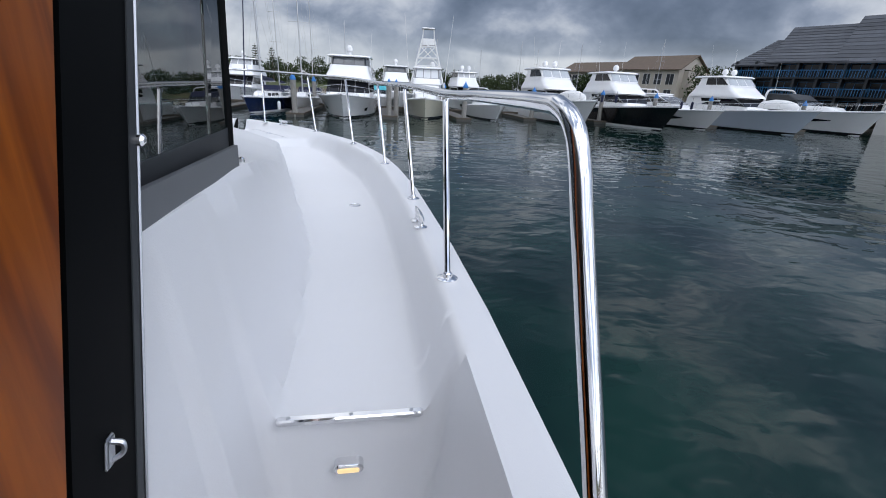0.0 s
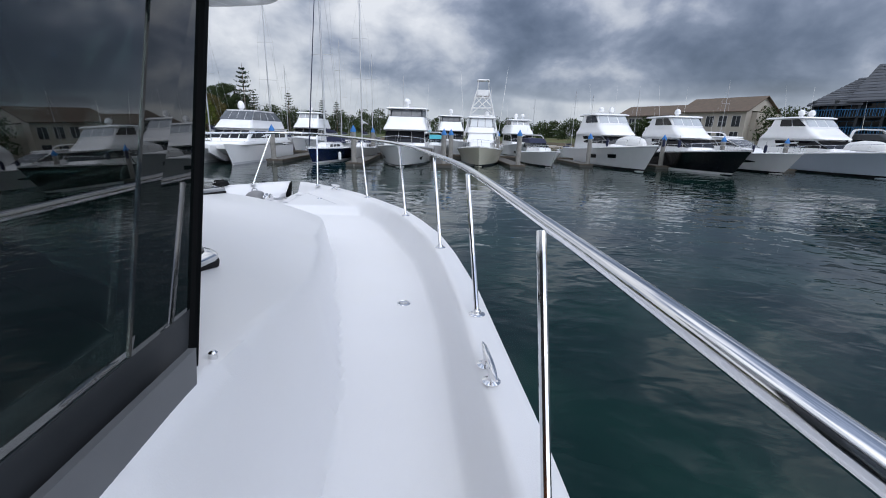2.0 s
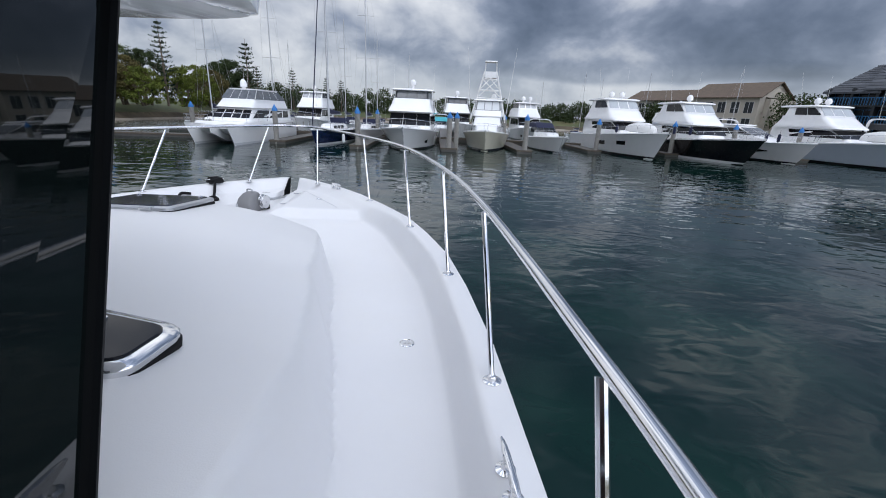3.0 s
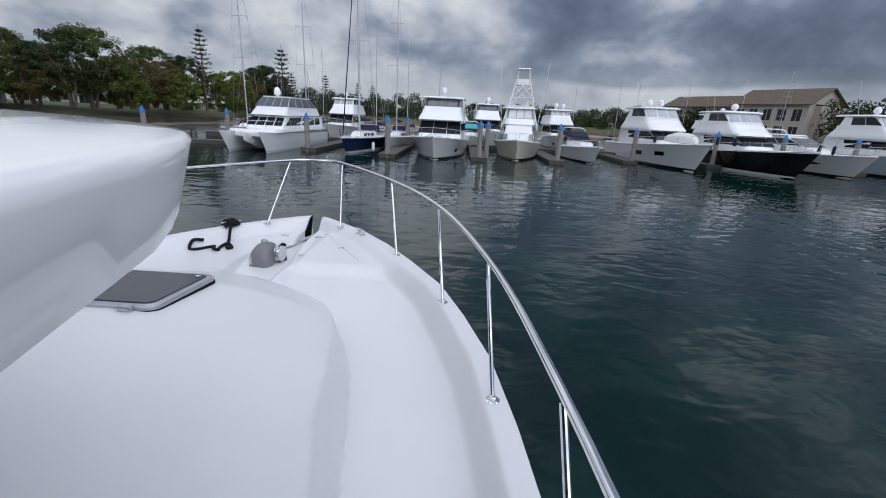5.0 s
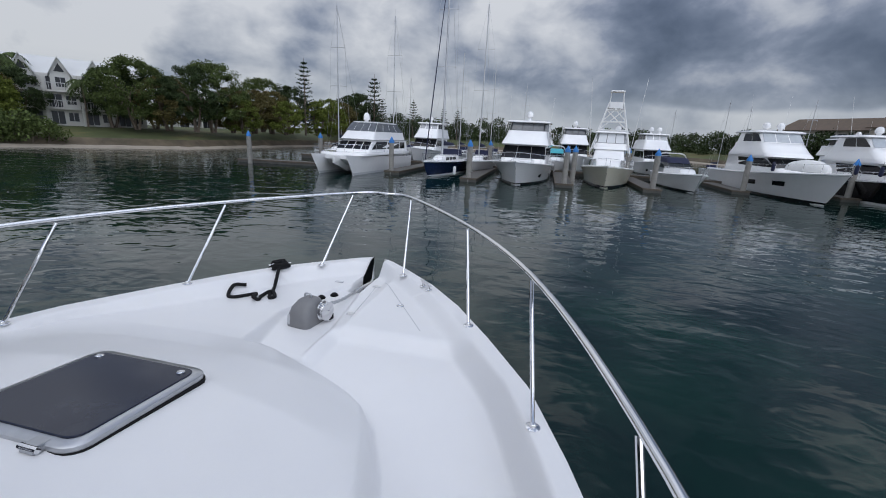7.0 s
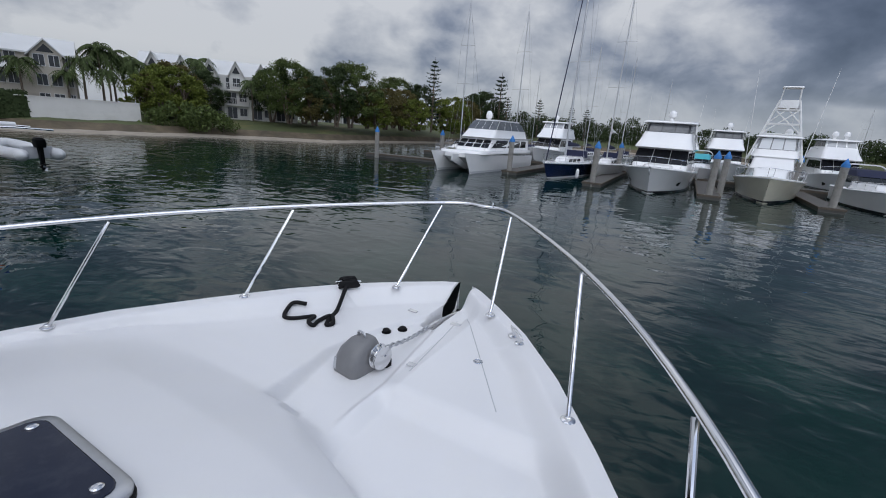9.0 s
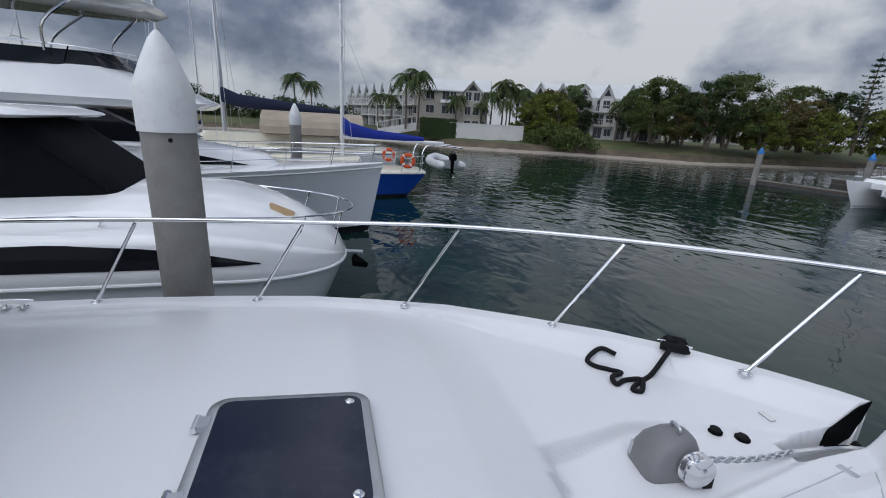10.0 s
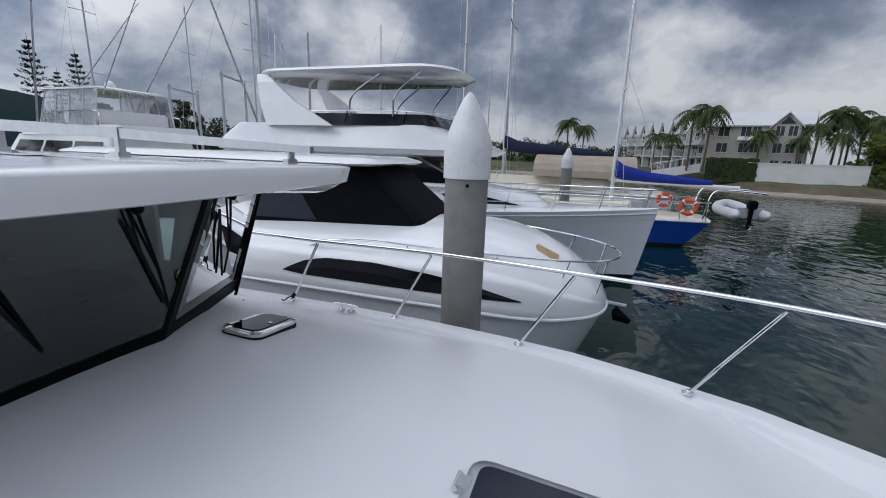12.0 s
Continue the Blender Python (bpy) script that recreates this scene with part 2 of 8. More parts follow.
BANK = mat("earth_bank", (0.10, 0.078, 0.050), 0.95, var=0.4, scale=0.6, bump=0.8, bscale=2.5, stain=(0.045, 0.045, 0.02), stain_amt=0.8, stain_scale=0.4)
SAND = mat("sandy_shore", (0.30, 0.26, 0.21), 0.95, var=0.2, scale=0.8)
BARK = mat("bark", (0.13, 0.10, 0.075), 0.9, var=0.3, scale=4)


def leafmat(name, c, tr=0.25):
    m = mat(name, c, 0.75, spec=0.15)
    nt = m.node_tree
    b = nt.nodes["Principled BSDF"]
    g = nt.nodes.new("ShaderNodeNewGeometry")
    h = nt.nodes.new("ShaderNodeHueSaturation")
    mr = nt.nodes.new("ShaderNodeMapRange")
    mr.inputs["To Min"].default_value, mr.inputs["To Max"].default_value = 0.6, 1.6
    nt.links.new(g.outputs["Random Per Island"], mr.inputs[0])
    nt.links.new(mr.outputs[0], h.inputs["Value"])
    h.inputs["Color"].default_value = (*c, 1)
    nt.links.new(h.outputs[0], b.inputs["Base Color"])
    return m


LEAF = leafmat("leaf_green", (0.072, 0.098, 0.030))
LEAFD = leafmat("leaf_dark", (0.040, 0.058, 0.023))
LEAFY = leafmat("leaf_yellow_green", (0.115, 0.140, 0.028))
LEAFO = leafmat("leaf_olive", (0.10, 0.086, 0.032))
PINEL = leafmat("pine_needles", (0.024, 0.042, 0.024))
PALML = leafmat("palm_frond", (0.050, 0.070, 0.024))


def water_material():
    m = mat("water", (0.004, 0.022, 0.019), 0.012, spec=0.5, ior=1.33)
    nt = m.node_tree
    n, ln = nt.nodes.new, nt.links.new
    b = nt.nodes["Principled BSDF"]
    tc = n("ShaderNodeTexCoord")

    def wave(scale, stretch, rot, detail, rough=0.5):
        mp = n("ShaderNodeMapping")
        mp.inputs["Rotation"].default_value = (0, 0, radians(rot))
        mp.inputs["Scale"].default_value = (1, stretch, 1)
        ln(tc.outputs["Object"], mp.inputs[0])
        t = n("ShaderNodeTexNoise")
        t.inputs["Scale"].default_value, t.inputs["Detail"].default_value, t.inputs["Roughness"].default_value = scale, detail, rough
        t.inputs["Distortion"].default_value = 0.6
        ln(mp.outputs[0], t.inputs["Vector"])
        return t.outputs["Fac"]

    # wind patches: smooth and ruffled water
    patch = wave(0.045, 1.8, 25, 3)
    pm = n("ShaderNodeMapRange")
    pm.inputs["From Min"].default_value, pm.inputs["From Max"].default_value = 0.38, 0.62
    pm.inputs["To Min"].default_value, pm.inputs["To Max"].default_value = 0.45, 1.0
    ln(patch, pm.inputs[0])
    last = None
    for f, dist, st in ((wave(0.28, 1.5, 20, 1), 0.05, 1.0), (wave(0.95, 1.4, 12, 1), 0.044, 1.0), (wave(2.3, 1.4, -8, 1), 0.011, 0.8)):
        bp = n("ShaderNodeBump")
        bp.inputs["Distance"].default_value = dist
        bp.inputs["Strength"].default_value = st
        if last is not None:
            ln(pm.outputs[0], bp.inputs["Strength"])
            ln(last, bp.inputs["Normal"])
        ln(f, bp.inputs["Height"])
        last = bp.outputs[0]
    ln(last, b.inputs["Normal"])
    # murky green body with cloudy patches
    murk = wave(0.35, 1.0, 0, 3)
    r = n("ShaderNodeValToRGB")
    r.color_ramp.elements[0].position, r.color_ramp.elements[1].position = 0.35, 0.7
    r.color_ramp.elements[0].color, r.color_ramp.elements[1].color = (0.0024, 0.0125, 0.0120, 1), (0.0048, 0.0255, 0.0195, 1)
    ln(murk, r.inputs[0])
    ln(r.outputs[0], b.inputs["Base Color"])
    return m


WATER = water_material()

# ---- mesh helpers ----


def part(name, bm, material, parent=None, label="", smooth=False, angle=35):
    me = bpy.data.meshes.new(name)
    bmesh.ops.recalc_face_normals(bm, faces=bm.faces)
    bm.to_mesh(me)
    bm.free()
    me.materials.append(material)
    if smooth:
        me.shade_smooth()
        me.set_sharp_from_angle(angle=radians(angle))
    ob = new(name, me)
    if parent is not None:
        ob.parent = parent
    return tagged(ob, label)


def thing(name, m, label, category, group="", kind=""):
    e = new(name)
    e.empty_display_size = 0.2
    e.matrix_world = m
    return tagged(e, label, category, group, kind)


def B():
    return bmesh.new()


def ring_faces(bm, a, b, closed=True):
    k = len(a)
    for i in range(k if closed else k - 1):
        j = (i + 1) % k
        try:
            bm.faces.new((a[i], a[j], b[j], b[i]))
        except ValueError:
            pass


def loft(bm, rings, closed=True, cap=True):
    vs = [[bm.verts.new(p) for p in r] for r in rings]
    for a, b in zip(vs, vs[1:]):
        ring_faces(bm, a, b, closed)
    if cap:
        bm.faces.new(list(reversed(vs[0])))
        bm.faces.new(vs[-1])
    return bm


def tube(bm, pts, r, n=8, r1=None):
    pts = [Vector(p) for p in pts]
    rings, prev = [], None
    for i, p in enumerate(pts):
        d = (pts[min(i + 1, len(pts) - 1)] - pts[max(i - 1, 0)]).normalized()
        a = (prev - d * prev.dot(d)) if prev is not None else d.orthogonal()
        if a.length < 1e-6:
            a = d.orthogonal()
        a.normalize()
        prev = a
        c = d.cross(a)
        rad = r if r1 is None else r + (r1 - r) * i / (len(pts) - 1)
        rings.append([p + (a * math.cos(2 * math.pi * k / n) + c * math.sin(2 * math.pi * k / n)) * rad for k in range(n)])
    return loft(bm, rings)


def smooth_path(pts, k=5):
    """Catmull-Rom points through pts."""
    P = [Vector(p) for p in pts]
    P = [P[0] * 2 - P[1]] + P + [P[-1] * 2 - P[-2]]
    out = []
    for i in range(1, len(P) - 2):
        for j in range(k):
            t = j / k
            a, b, c, d = P[i - 1:i + 3]
            out.append(0.5 * ((2 * b) + (c - a) * t + (2 * a - 5 * b + 4 * c - d) * t * t + (3 * b - a - 3 * c + d) * t ** 3))
    out.append(P[-2])
    return out


def box(bm, x0, x1, y0, y1, z0, z1, bevel=0.0, seg=2, m=None):
    v = [bm.verts.new((x, y, z)) for z in (z0, z1) for x, y in ((x0, y0), (x1, y0), (x1, y1), (x0, y1))]
    fs = [bm.faces.new([v[i] for i in q]) for q in ((0, 3, 2, 1), (4, 5, 6, 7), (0, 1, 5, 4), (1, 2, 6, 5), (2, 3, 7, 6), (3, 0, 4, 7))]
    if m is not None:
        bmesh.ops.transform(bm, matrix=m, verts=v)
    if bevel > 0:
        es = list({e for f in fs for e in f.edges})
        bmesh.ops.bevel(bm, geom=es, offset=bevel, segments=seg, affect="EDGES", clamp_overlap=True)
    return bm


def panel(bm, quad, thick=0.012, inset=0.0, off=0.004):
    """A slab on the quad a, b, c, d (seen from outside, anticlockwise), standing thick proud of it."""
    q = [Vector(p) for p in quad]
    nrm = (q[2] - q[0]).cross(q[3] - q[1]).normalized()
    c = sum(q, Vector()) / len(q)
    if inset:
        q = [p + (c - p).normalized() * inset for p in q]
    lo = [bm.verts.new(p + nrm * off) for p in q]
    hi = [bm.verts.new(p + nrm * (off + thick)) for p in q]
    bm.faces.new(hi)
    bm.faces.new(list(reversed(lo)))
    ring_faces(bm, lo, hi)
    return bm


def lathe(bm, prof, n=16, m=None):
    rings = [[Vector((r * math.cos(2 * math.pi * k / n), r * math.sin(2 * math.pi * k / n), z)) for k in range(n)] for r, z in prof]
    if m is not None:
        rings = [[m @ p for p in r] for r in rings]
    return loft(bm, rings)


def rrect(x0, x1, y0, y1, r, z, k=4):
    out = []
    for cx, cy, a0 in ((x1 - r, y1 - r, 0), (x0 + r, y1 - r, 90), (x0 + r, y0 + r, 180), (x1 - r, y0 + r, 270)):
        for i in range(k + 1):
            a = radians(a0 + 90 * i / k)
            out.append((cx + r * math.cos(a), cy + r * math.sin(a), z))
    return out


def lerp(a, b, t):
    return a + (b - a) * t


def table(y, ys, xs):
    return float(np.interp(y, ys, xs))


def sstep(t):
    t = max(0.0, min(1.0, t))
    return t * t * (3 - 2 * t)

# ---- water ----
bm = B()
NW = 60
for i in range(NW + 1):
    for j in range(NW + 1):
        u, v = i / NW * 2 - 1, j / NW * 2 - 1
        bm.verts.new((1500 * u * abs(u) ** 1.5, 1500 * v * abs(v) ** 1.5, 0))
bm.verts.ensure_lookup_table()
for i in range(NW):
    for j in range(NW):
        a = i * (NW + 1) + j
        bm.faces.new([bm.verts[k] for k in (a, a + NW + 1, a + NW + 2, a + 1)])
tagged(part("water", bm, WATER), "dark green rippled marina water reflecting cloudy sky", "water", kind="structure")

# ---- the boat walked on: deck and hull ----
GY = (-9.0, -6.0, -2.3, -1.7, -1.1, 0.0, 0.7, 1.3, 1.85, 2.4, 2.95, 3.45, 3.87, 4.2, 4.42, 4.5)
GX = (2.20, 2.36, 2.415, 2.42, 2.405, 2.345, 2.265, 2.165, 2.00, 1.80, 1.48, 1.155, 0.81, 0.46, 0.20, 0.07)
TY = (-9.0, -2.47, -2.43, -2.0, -1.3, -0.5, 0.2, 0.45, 0.87, 1.35, 1.74, 2.05, 2.2, 2.3, 2.36, 2.42)
TX = (1.50, 1.50, 1.69, 1.69, 1.660, 1.595, 1.455, 1.37, 1.30, 1.19, 1.04, 0.88, 0.74, 0.52, 0.30, 0.0)


def half_beam(y):
    return table(y, GY, GX)


def gunwale_z(y):
    return table(y, (-9, -1.5, 1.0, 3.0, 4.5), (1.98, 2.015, 2.04, 2.06, 2.08))


def trunk_top(x, y):
    z = table(y, (-9, -1.6, -0.9, -0.3, 0.95, 1.55, 2.0, 2.42), (2.50, 2.51, 2.50, 2.455, 2.385, 2.325, 2.20, 2.03))
    w = max(0.35, table(y, TY, TX))
    return z - lerp(0.075, 0.21, sstep((y + 1.6) / 1.3)) * min(1.0, abs(x) / w) ** 2.2


def deck_z(x, y):
    g, ax = half_beam(y), abs(x)
    zg = gunwale_z(y)
    low = 1.80
    if y > 1.9:
        # the starboard side deck ends at a step up to the raised foredeck
        step = lerp(1.80, 1.885, sstep((y - 1.9) / 0.9)) + 0.095 * max(0.0, min(1.0, (y - 2.84) / 0.10))
        low = lerp(lerp(1.80, 1.945, sstep((y - 2.15) / 0.55)), step, max(0.0, min(1.0, (x - 0.23) / 0.10)))
    if y < -1.90:
        low = lerp(1.80, 1.46, sstep((-1.90 - y) / 0.05))
    # gunwale cap and its inner slope
    d = g - ax
    slope = 0.20 if y < 2 else lerp(0.20, 0.30, sstep((y - 2) / 1.2))
    z = zg + (low - zg) * sstep((d - 0.12) / max(0.05, slope - 0.09))
    if y < -2.46 and ax < 1.6:
        return 1.42
    # trunk with rounded shoulder
    tw = table(y, TY, TX)
    if x < 0:
        # to port the coachroof runs out flat to the gunwale and down to the foredeck
        if y < 3.7:
            top = table(y, (-9, -1.6, -0.9, -0.3, 0.95, 1.55, 2.0, 2.42, 2.6, 3.0, 3.4), (2.50, 2.51, 2.50, 2.455, 2.385, 2.325, 2.20, 2.03, 2.0, 1.965, 1.93))
            e = min(1.0, ax / max(0.2, g - 0.14))
            edge = zg - lerp(0.035, 0.13, sstep((y - 1.6) / 1.8))
            zp = lerp(top + (edge - top) * e ** 2.1, zg, sstep((ax - (g - 0.14)) / 0.035))
            k = 0.5 + 0.5 * max(-1.0, min(1.0, (zp - z) / 0.04))
            z = lerp(z, zp, k if y > 2.2 else lerp(1.0, k, sstep((y - 1.8) / 0.4)))
    elif y < 2.62:
        side = lerp(0.10, 0.07, sstep(y + 1)) if y > -2.15 else 0.045
        t = (tw + side - ax) / (side + 0.015)
        t = lerp(sstep(t), max(0.0, min(1.0, t)), 0.65 * sstep((y + 1.1) / 0.7))
        front = max(0.0, min(1.0, (2.50 - y) / 0.14))
        if y > 2.3:
            t = max(t, sstep((0.62 + side - ax) / (side + 0.25)))
        zt = trunk_top(x, min(y, 2.42))
        if zt > z:
            z = lerp(z, zt, t * front)
    # windlass well, narrowing to the anchor slot at the stem
    if y > 2.40:
        lo_x = lerp(lerp(-0.20, -0.34, (y - 2.44) / 0.6), -0.075, max(0.0, (y - 3.05) / 0.9))
        hi_x = 0.24 - 0.10 * max(0.0, (y - 2.97) / 0.7)
        inside = max(0.0, min(1.0, (x - lo_x) / 0.04)) * sstep((hi_x - x) / 0.06) * max(0.0, min(1.0, (y - 2.40) / 0.10))
        z = lerp(z, min(z, 1.905), inside)
        if y > 3.78:
            cut = sstep((0.085 - abs(x - 0.02)) / 0.02) * sstep((y - 3.80) / 0.06)
            z = lerp(z, 1.66, cut)
    return z


bm = B()
NX, ystart, yend = 240, -6.0, 4.5
ysteps = list(np.arange(ystart, -2.6, 0.12)) + list(np.arange(-2.6, -1.7, 0.02)) + list(np.arange(-1.7, 3.7, 0.03)) + list(np.arange(3.7, yend + 0.001, 0.02))
grid = []
for y in ysteps:
    g = half_beam(y)
    grid.append([bm.verts.new((g * (i / NX * 2 - 1), y, deck_z(g * (i / NX * 2 - 1), y))) for i in range(NX + 1)])
for a, b in zip(grid, grid[1:]):
    ring_faces(bm, a, b, closed=False)
tagged(part("deck", bm, GEL, smooth=True, angle=60), "white moulded fibreglass boat deck with sunken side decks", "deck", kind="structure")

bm = B()
rings = []
for y in [-6 + 10.5 * i / 90 for i in range(91)]:
    g, zg = half_beam(y), gunwale_z(y)
    pr = [(g + 0.001, zg - 0.002), (g + 0.006, zg - 0.02), (g + 0.004, zg - 0.10), (g - 0.015, zg - 0.13), (g - 0.06, zg - 0.5), (g * 0.93 - 0.10, 0.9), (g * 0.86 - 0.2, 0.0), (g * 0.7 - 0.3, -0.6)]
    pr = [(max(0.004, px), pz) for px, pz in pr]
    rake = [0.25 * max(0.0, (y - 2.0) / 2.5) ** 2 * (1 - pz / 2.1) for px, pz in pr]
    rings.append([(px, y - rk * 2.2, pz) for (px, pz), rk in zip(pr, rake)] + [(-px, y - rk * 2.2, pz) for (px, pz), rk in reversed(list(zip(pr, rake)))])
loft(bm, rings, closed=False, cap=False)
tagged(part("hull", bm, GELS, smooth=True), "white glossy fibreglass hull under the walked deck", "hull", kind="structure")

# ---- superstructure: forward-leaning windscreen, side window, door and brow ----
WB = [(-1.64, -2.26), (-1.61, -1.46), (-0.50, -0.86), (0.50, -0.86), (1.61, -1.46), (1.64, -2.26)]
WT = [(-1.60, -1.93), (-1.55, -1.06), (-0.46, -0.36), (0.46, -0.36), (1.55, -1.06), (1.60, -1.93)]
ZB = [2.26, 2.34, 2.45, 2.45, 2.42, 2.41]
ZT = [3.22, 3.25, 3.335, 3.335, 3.31, 3.29]


def wpt(i, u, v):
    b = Vector((lerp(WB[i][0], WB[i + 1][0], u), lerp(WB[i][1], WB[i + 1][1], u), lerp(ZB[i], ZB[i + 1], u)))
    t = Vector((lerp(WT[i][0], WT[i + 1][0], u), lerp(WT[i][1], WT[i + 1][1], u), lerp(ZT[i], ZT[i + 1], u)))
    return b.lerp(t, v)


screen = thing("windscreen", Matrix(), "black-framed forward-leaning windscreen with tinted panes", "windscreen", kind="structure")
for i, (u0, u1) in enumerate(((0.02, 0.93), (0.05, 0.94), (0.03, 0.97), (0.06, 0.94), (0.215, 0.98))):
    v0, v1 = 0.13, 0.97
    bm = B()
    panel(bm, [wpt(i, *p) for p in ((u1, v0), (u0, v0), (u0, v1), (u1, v1))], 0.008, off=-0.012)
    pn = part("pane", bm, GLASSIDE if i in (0, 4) else GLASST, screen)
    pn.visible_shadow = False
    # frame round the pane
    for q in (((0, 0), (1, 0), (1, v0), (0, v0)), ((0, v1), (1, v1), (1, 1), (0, 1)), ((0, v0), (u0, v0), (u0, v1), (0, v1)), ((u1, v0), (1, v0), (1, v1), (u1, v1))):
        bm = B()
        panel(bm, [wpt(i, *p) for p in reversed(q)], 0.03, off=-0.03)
        part("frame", bm, DGREY if q[0] == (0, 0) and q[2][1] == v0 and i in (0, 4) else (FRIT if i in (0, 4) else BLACK), screen)
for sx in (-1, 1):
    bm = B()
    k = 4 if sx > 0 else 1
    tube(bm, [(*WB[k], ZB[k] - 0.04), (*WT[k], ZT[k])], 0.013, 8)
    part("corner_bead", bm, BLACK, screen)
# small grey kick strip under the side window
for sx, lift in ((1, 0.0), (-1, -0.08)):
    bm = B()
    panel(bm, [(sx * 1.656, -2.16, 2.40 + lift), (sx * 1.634, -1.51, 2.40 + lift), (sx * 1.628, -1.48, 2.492 + lift), (sx * 1.650, -2.16, 2.498 + lift)][::sx], 0.014)
    part("sill_strip", bm, mat("grey_sill", (0.13, 0.135, 0.142), 0.45, var=0.1, scale=5, spec=0.3), screen)

# walls behind: dark cabin interior and side wall with the doorway
bm = B()
for sx in (1, -1):
    box(bm, min(sx * 1.56, sx * 1.60), max(sx * 1.56, sx * 1.60), -6.0, -3.35, 1.4, 3.2)
box(bm, -1.56, 1.56, -6.0, -5.96, 1.4, 3.2)
box(bm, -1.60, -1.56, -3.35, -2.24, 1.4, 3.2)
tagged(part("cabin_wall", bm, GELS), "white fibreglass cabin wall behind the side door", "wall", kind="structure")
bm = B()
box(bm, -1.54, 1.54, -5.9, -2.5, 1.40, 1.46)
tagged(part("cabin_floor", bm, TEAKW), "varnished teak cabin sole", "floor", kind="structure")
dash = thing("dashboard", Matrix(), "dark moulded dashboard behind the windscreen", "dashboard", kind="structure")
bm = B()
loft(bm, [[(x * 0.955, y - 0.05, z) for x, y in WB] + [(1.45, -2.42, z), (-1.45, -2.42, z)] for z in (2.40, 2.535)])
part("top", bm, DGREY, dash)
bm = B()
box(bm, -0.9, -0.1, -2.2, -1.5, 2.53, 2.66, 0.05)
part("instrument_hood", bm, BLACK, dash)
bm = B()
box(bm, 0.35, 1.0, -2.2, -1.7, 2.53, 2.62, 0.04)
part("chart_tray", bm, BLACK, dash)
bm = B()
box(bm, -1.5, 1.5, -2.46, -2.41, 1.42, 2.53, 0.01)
part("bulkhead", bm, TEAKW, dash)
bm = B()
box(bm, -1.3, -0.5, -4.4, -3.7, 1.46, 2.5, 0.08)
seat = part("helm_seat", bm, BLACK, dash)

LEAN = Matrix(((1, 0, 0, 0), (0, 1, 0.36, -0.36 * 2.59), (0, 0, 1, 0), (0, 0, 0, 1)))
door = thing("door_1", pose(0, 0, 0), "dark-framed side door with varnished teak lining", "door", kind="structure")
bm = B()
box(bm, 1.60, 1.704, -2.335, -2.172, 1.46, 3.28, 0.012)
bmesh.ops.transform(bm, matrix=LEAN, verts=bm.verts)
part("jamb", bm, BLACK, door)
bm = B()
box(bm, 1.60, 1.706, -2.190, -2.160, 1.46, 3.28, 0.006)
bmesh.ops.transform(bm, matrix=LEAN, verts=bm.verts)
part("edge_strip", bm, DGREY, door)
bm = B()
box(bm, 1.56, 1.712, -2.52, -2.338, 1.46, 3.28, 0.008)
bmesh.ops.transform(bm, matrix=LEAN, verts=bm.verts)
part("teak_lining", bm, TEAKW, door, "varnished teak lining board")
bm = B()
tube(bm, [(1.706, -2.158, 1.5), (1.703, -2.158, 3.18)], 0.003, 6)
bmesh.ops.transform(bm, matrix=LEAN, verts=bm.verts)
part("chrome_bead", bm, ALU, door, "dull metal bead")
bm = B()
lathe(bm, [(0.003, 0), (0.009, 0.002), (0.009, 0.008), (0.005, 0.012), (0.002, 0.013)], 12, pose(1.703, -2.158, 2.59, 0, 90, 0))
bmesh.ops.transform(bm, matrix=LEAN, verts=bm.verts)
part("knob", bm, CHROME, door, "small chrome knob")
bm = B()
box(bm, 1.702, 1.709, -2.262, -2.242, 2.195, 2.235, 0.003)
tube(bm, smooth_path([(1.707, -2.252, 2.228), (1.720, -2.248, 2.222), (1.720, -2.248, 2.210), (1.707, -2.252, 2.203)]), 0.0035, 6)
bmesh.ops.transform(bm, matrix=LEAN, verts=bm.verts)
part("catch", bm, ALU, door, "small metal door catch")

roof = thing("cabin_roof", Matrix(), "white fibreglass cabin roof with deep overhanging brow", "roof", kind="structure")
BRX = (1.745, 1.74, 1.70, 1.60, 1.50, 1.40, 1.15, 0.6, 0.0)
BRY = (-6.0, -2.2, -1.1, -0.55, -0.29, -0.20, -0.15, -0.12, -0.11)


def brow_ring(inset, f):
    """f from the lower edge (0) over the upper edge (1) to the crown (2)."""
    pts = []
    for i, (x, y) in enumerate(zip(BRX, BRY)):
        lo, hi = lerp(3.325, 3.205, sstep((-y - 0.2) / 0.45)), 3.415 + 0.040 * (1 - (x / 1.75) ** 2)
        z = lerp(lo, hi, f) if f <= 1 else hi + 0.05 * (f - 1)
        pts.append((max(0.0, x - inset), y - inset * (1 if i > 2 else 0.3), z))
    path = smooth_path(pts, 4)
    left = [Vector((-p.x, p.y, p.z)) for p in reversed(path[:-1])]
    # the starboard corner is drawn back a little
    for p in path:
        if f < 0.1:
            p.z += 0.075 * sstep((p.x - 0.9) / 0.5) * sstep((-p.y - 0.2) / 0.45)
        p.y -= 0.085 * sstep(p.x / 1.2) * sstep((p.y + 1.3) / 0.6)
    return path + left


bm = B()
rings = [brow_ring(0.25, 0.02), brow_ring(0.03, 0.0), brow_ring(0.016, 0.05), brow_ring(0.0, 0.88), brow_ring(0.006, 0.96), brow_ring(0.022, 1.0), brow_ring(0.12, 1.2), brow_ring(0.6, 1.5), brow_ring(1.2, 1.7)]
loft(bm, rings)
part("brow", bm, GELS, roof, smooth=True, angle=50)

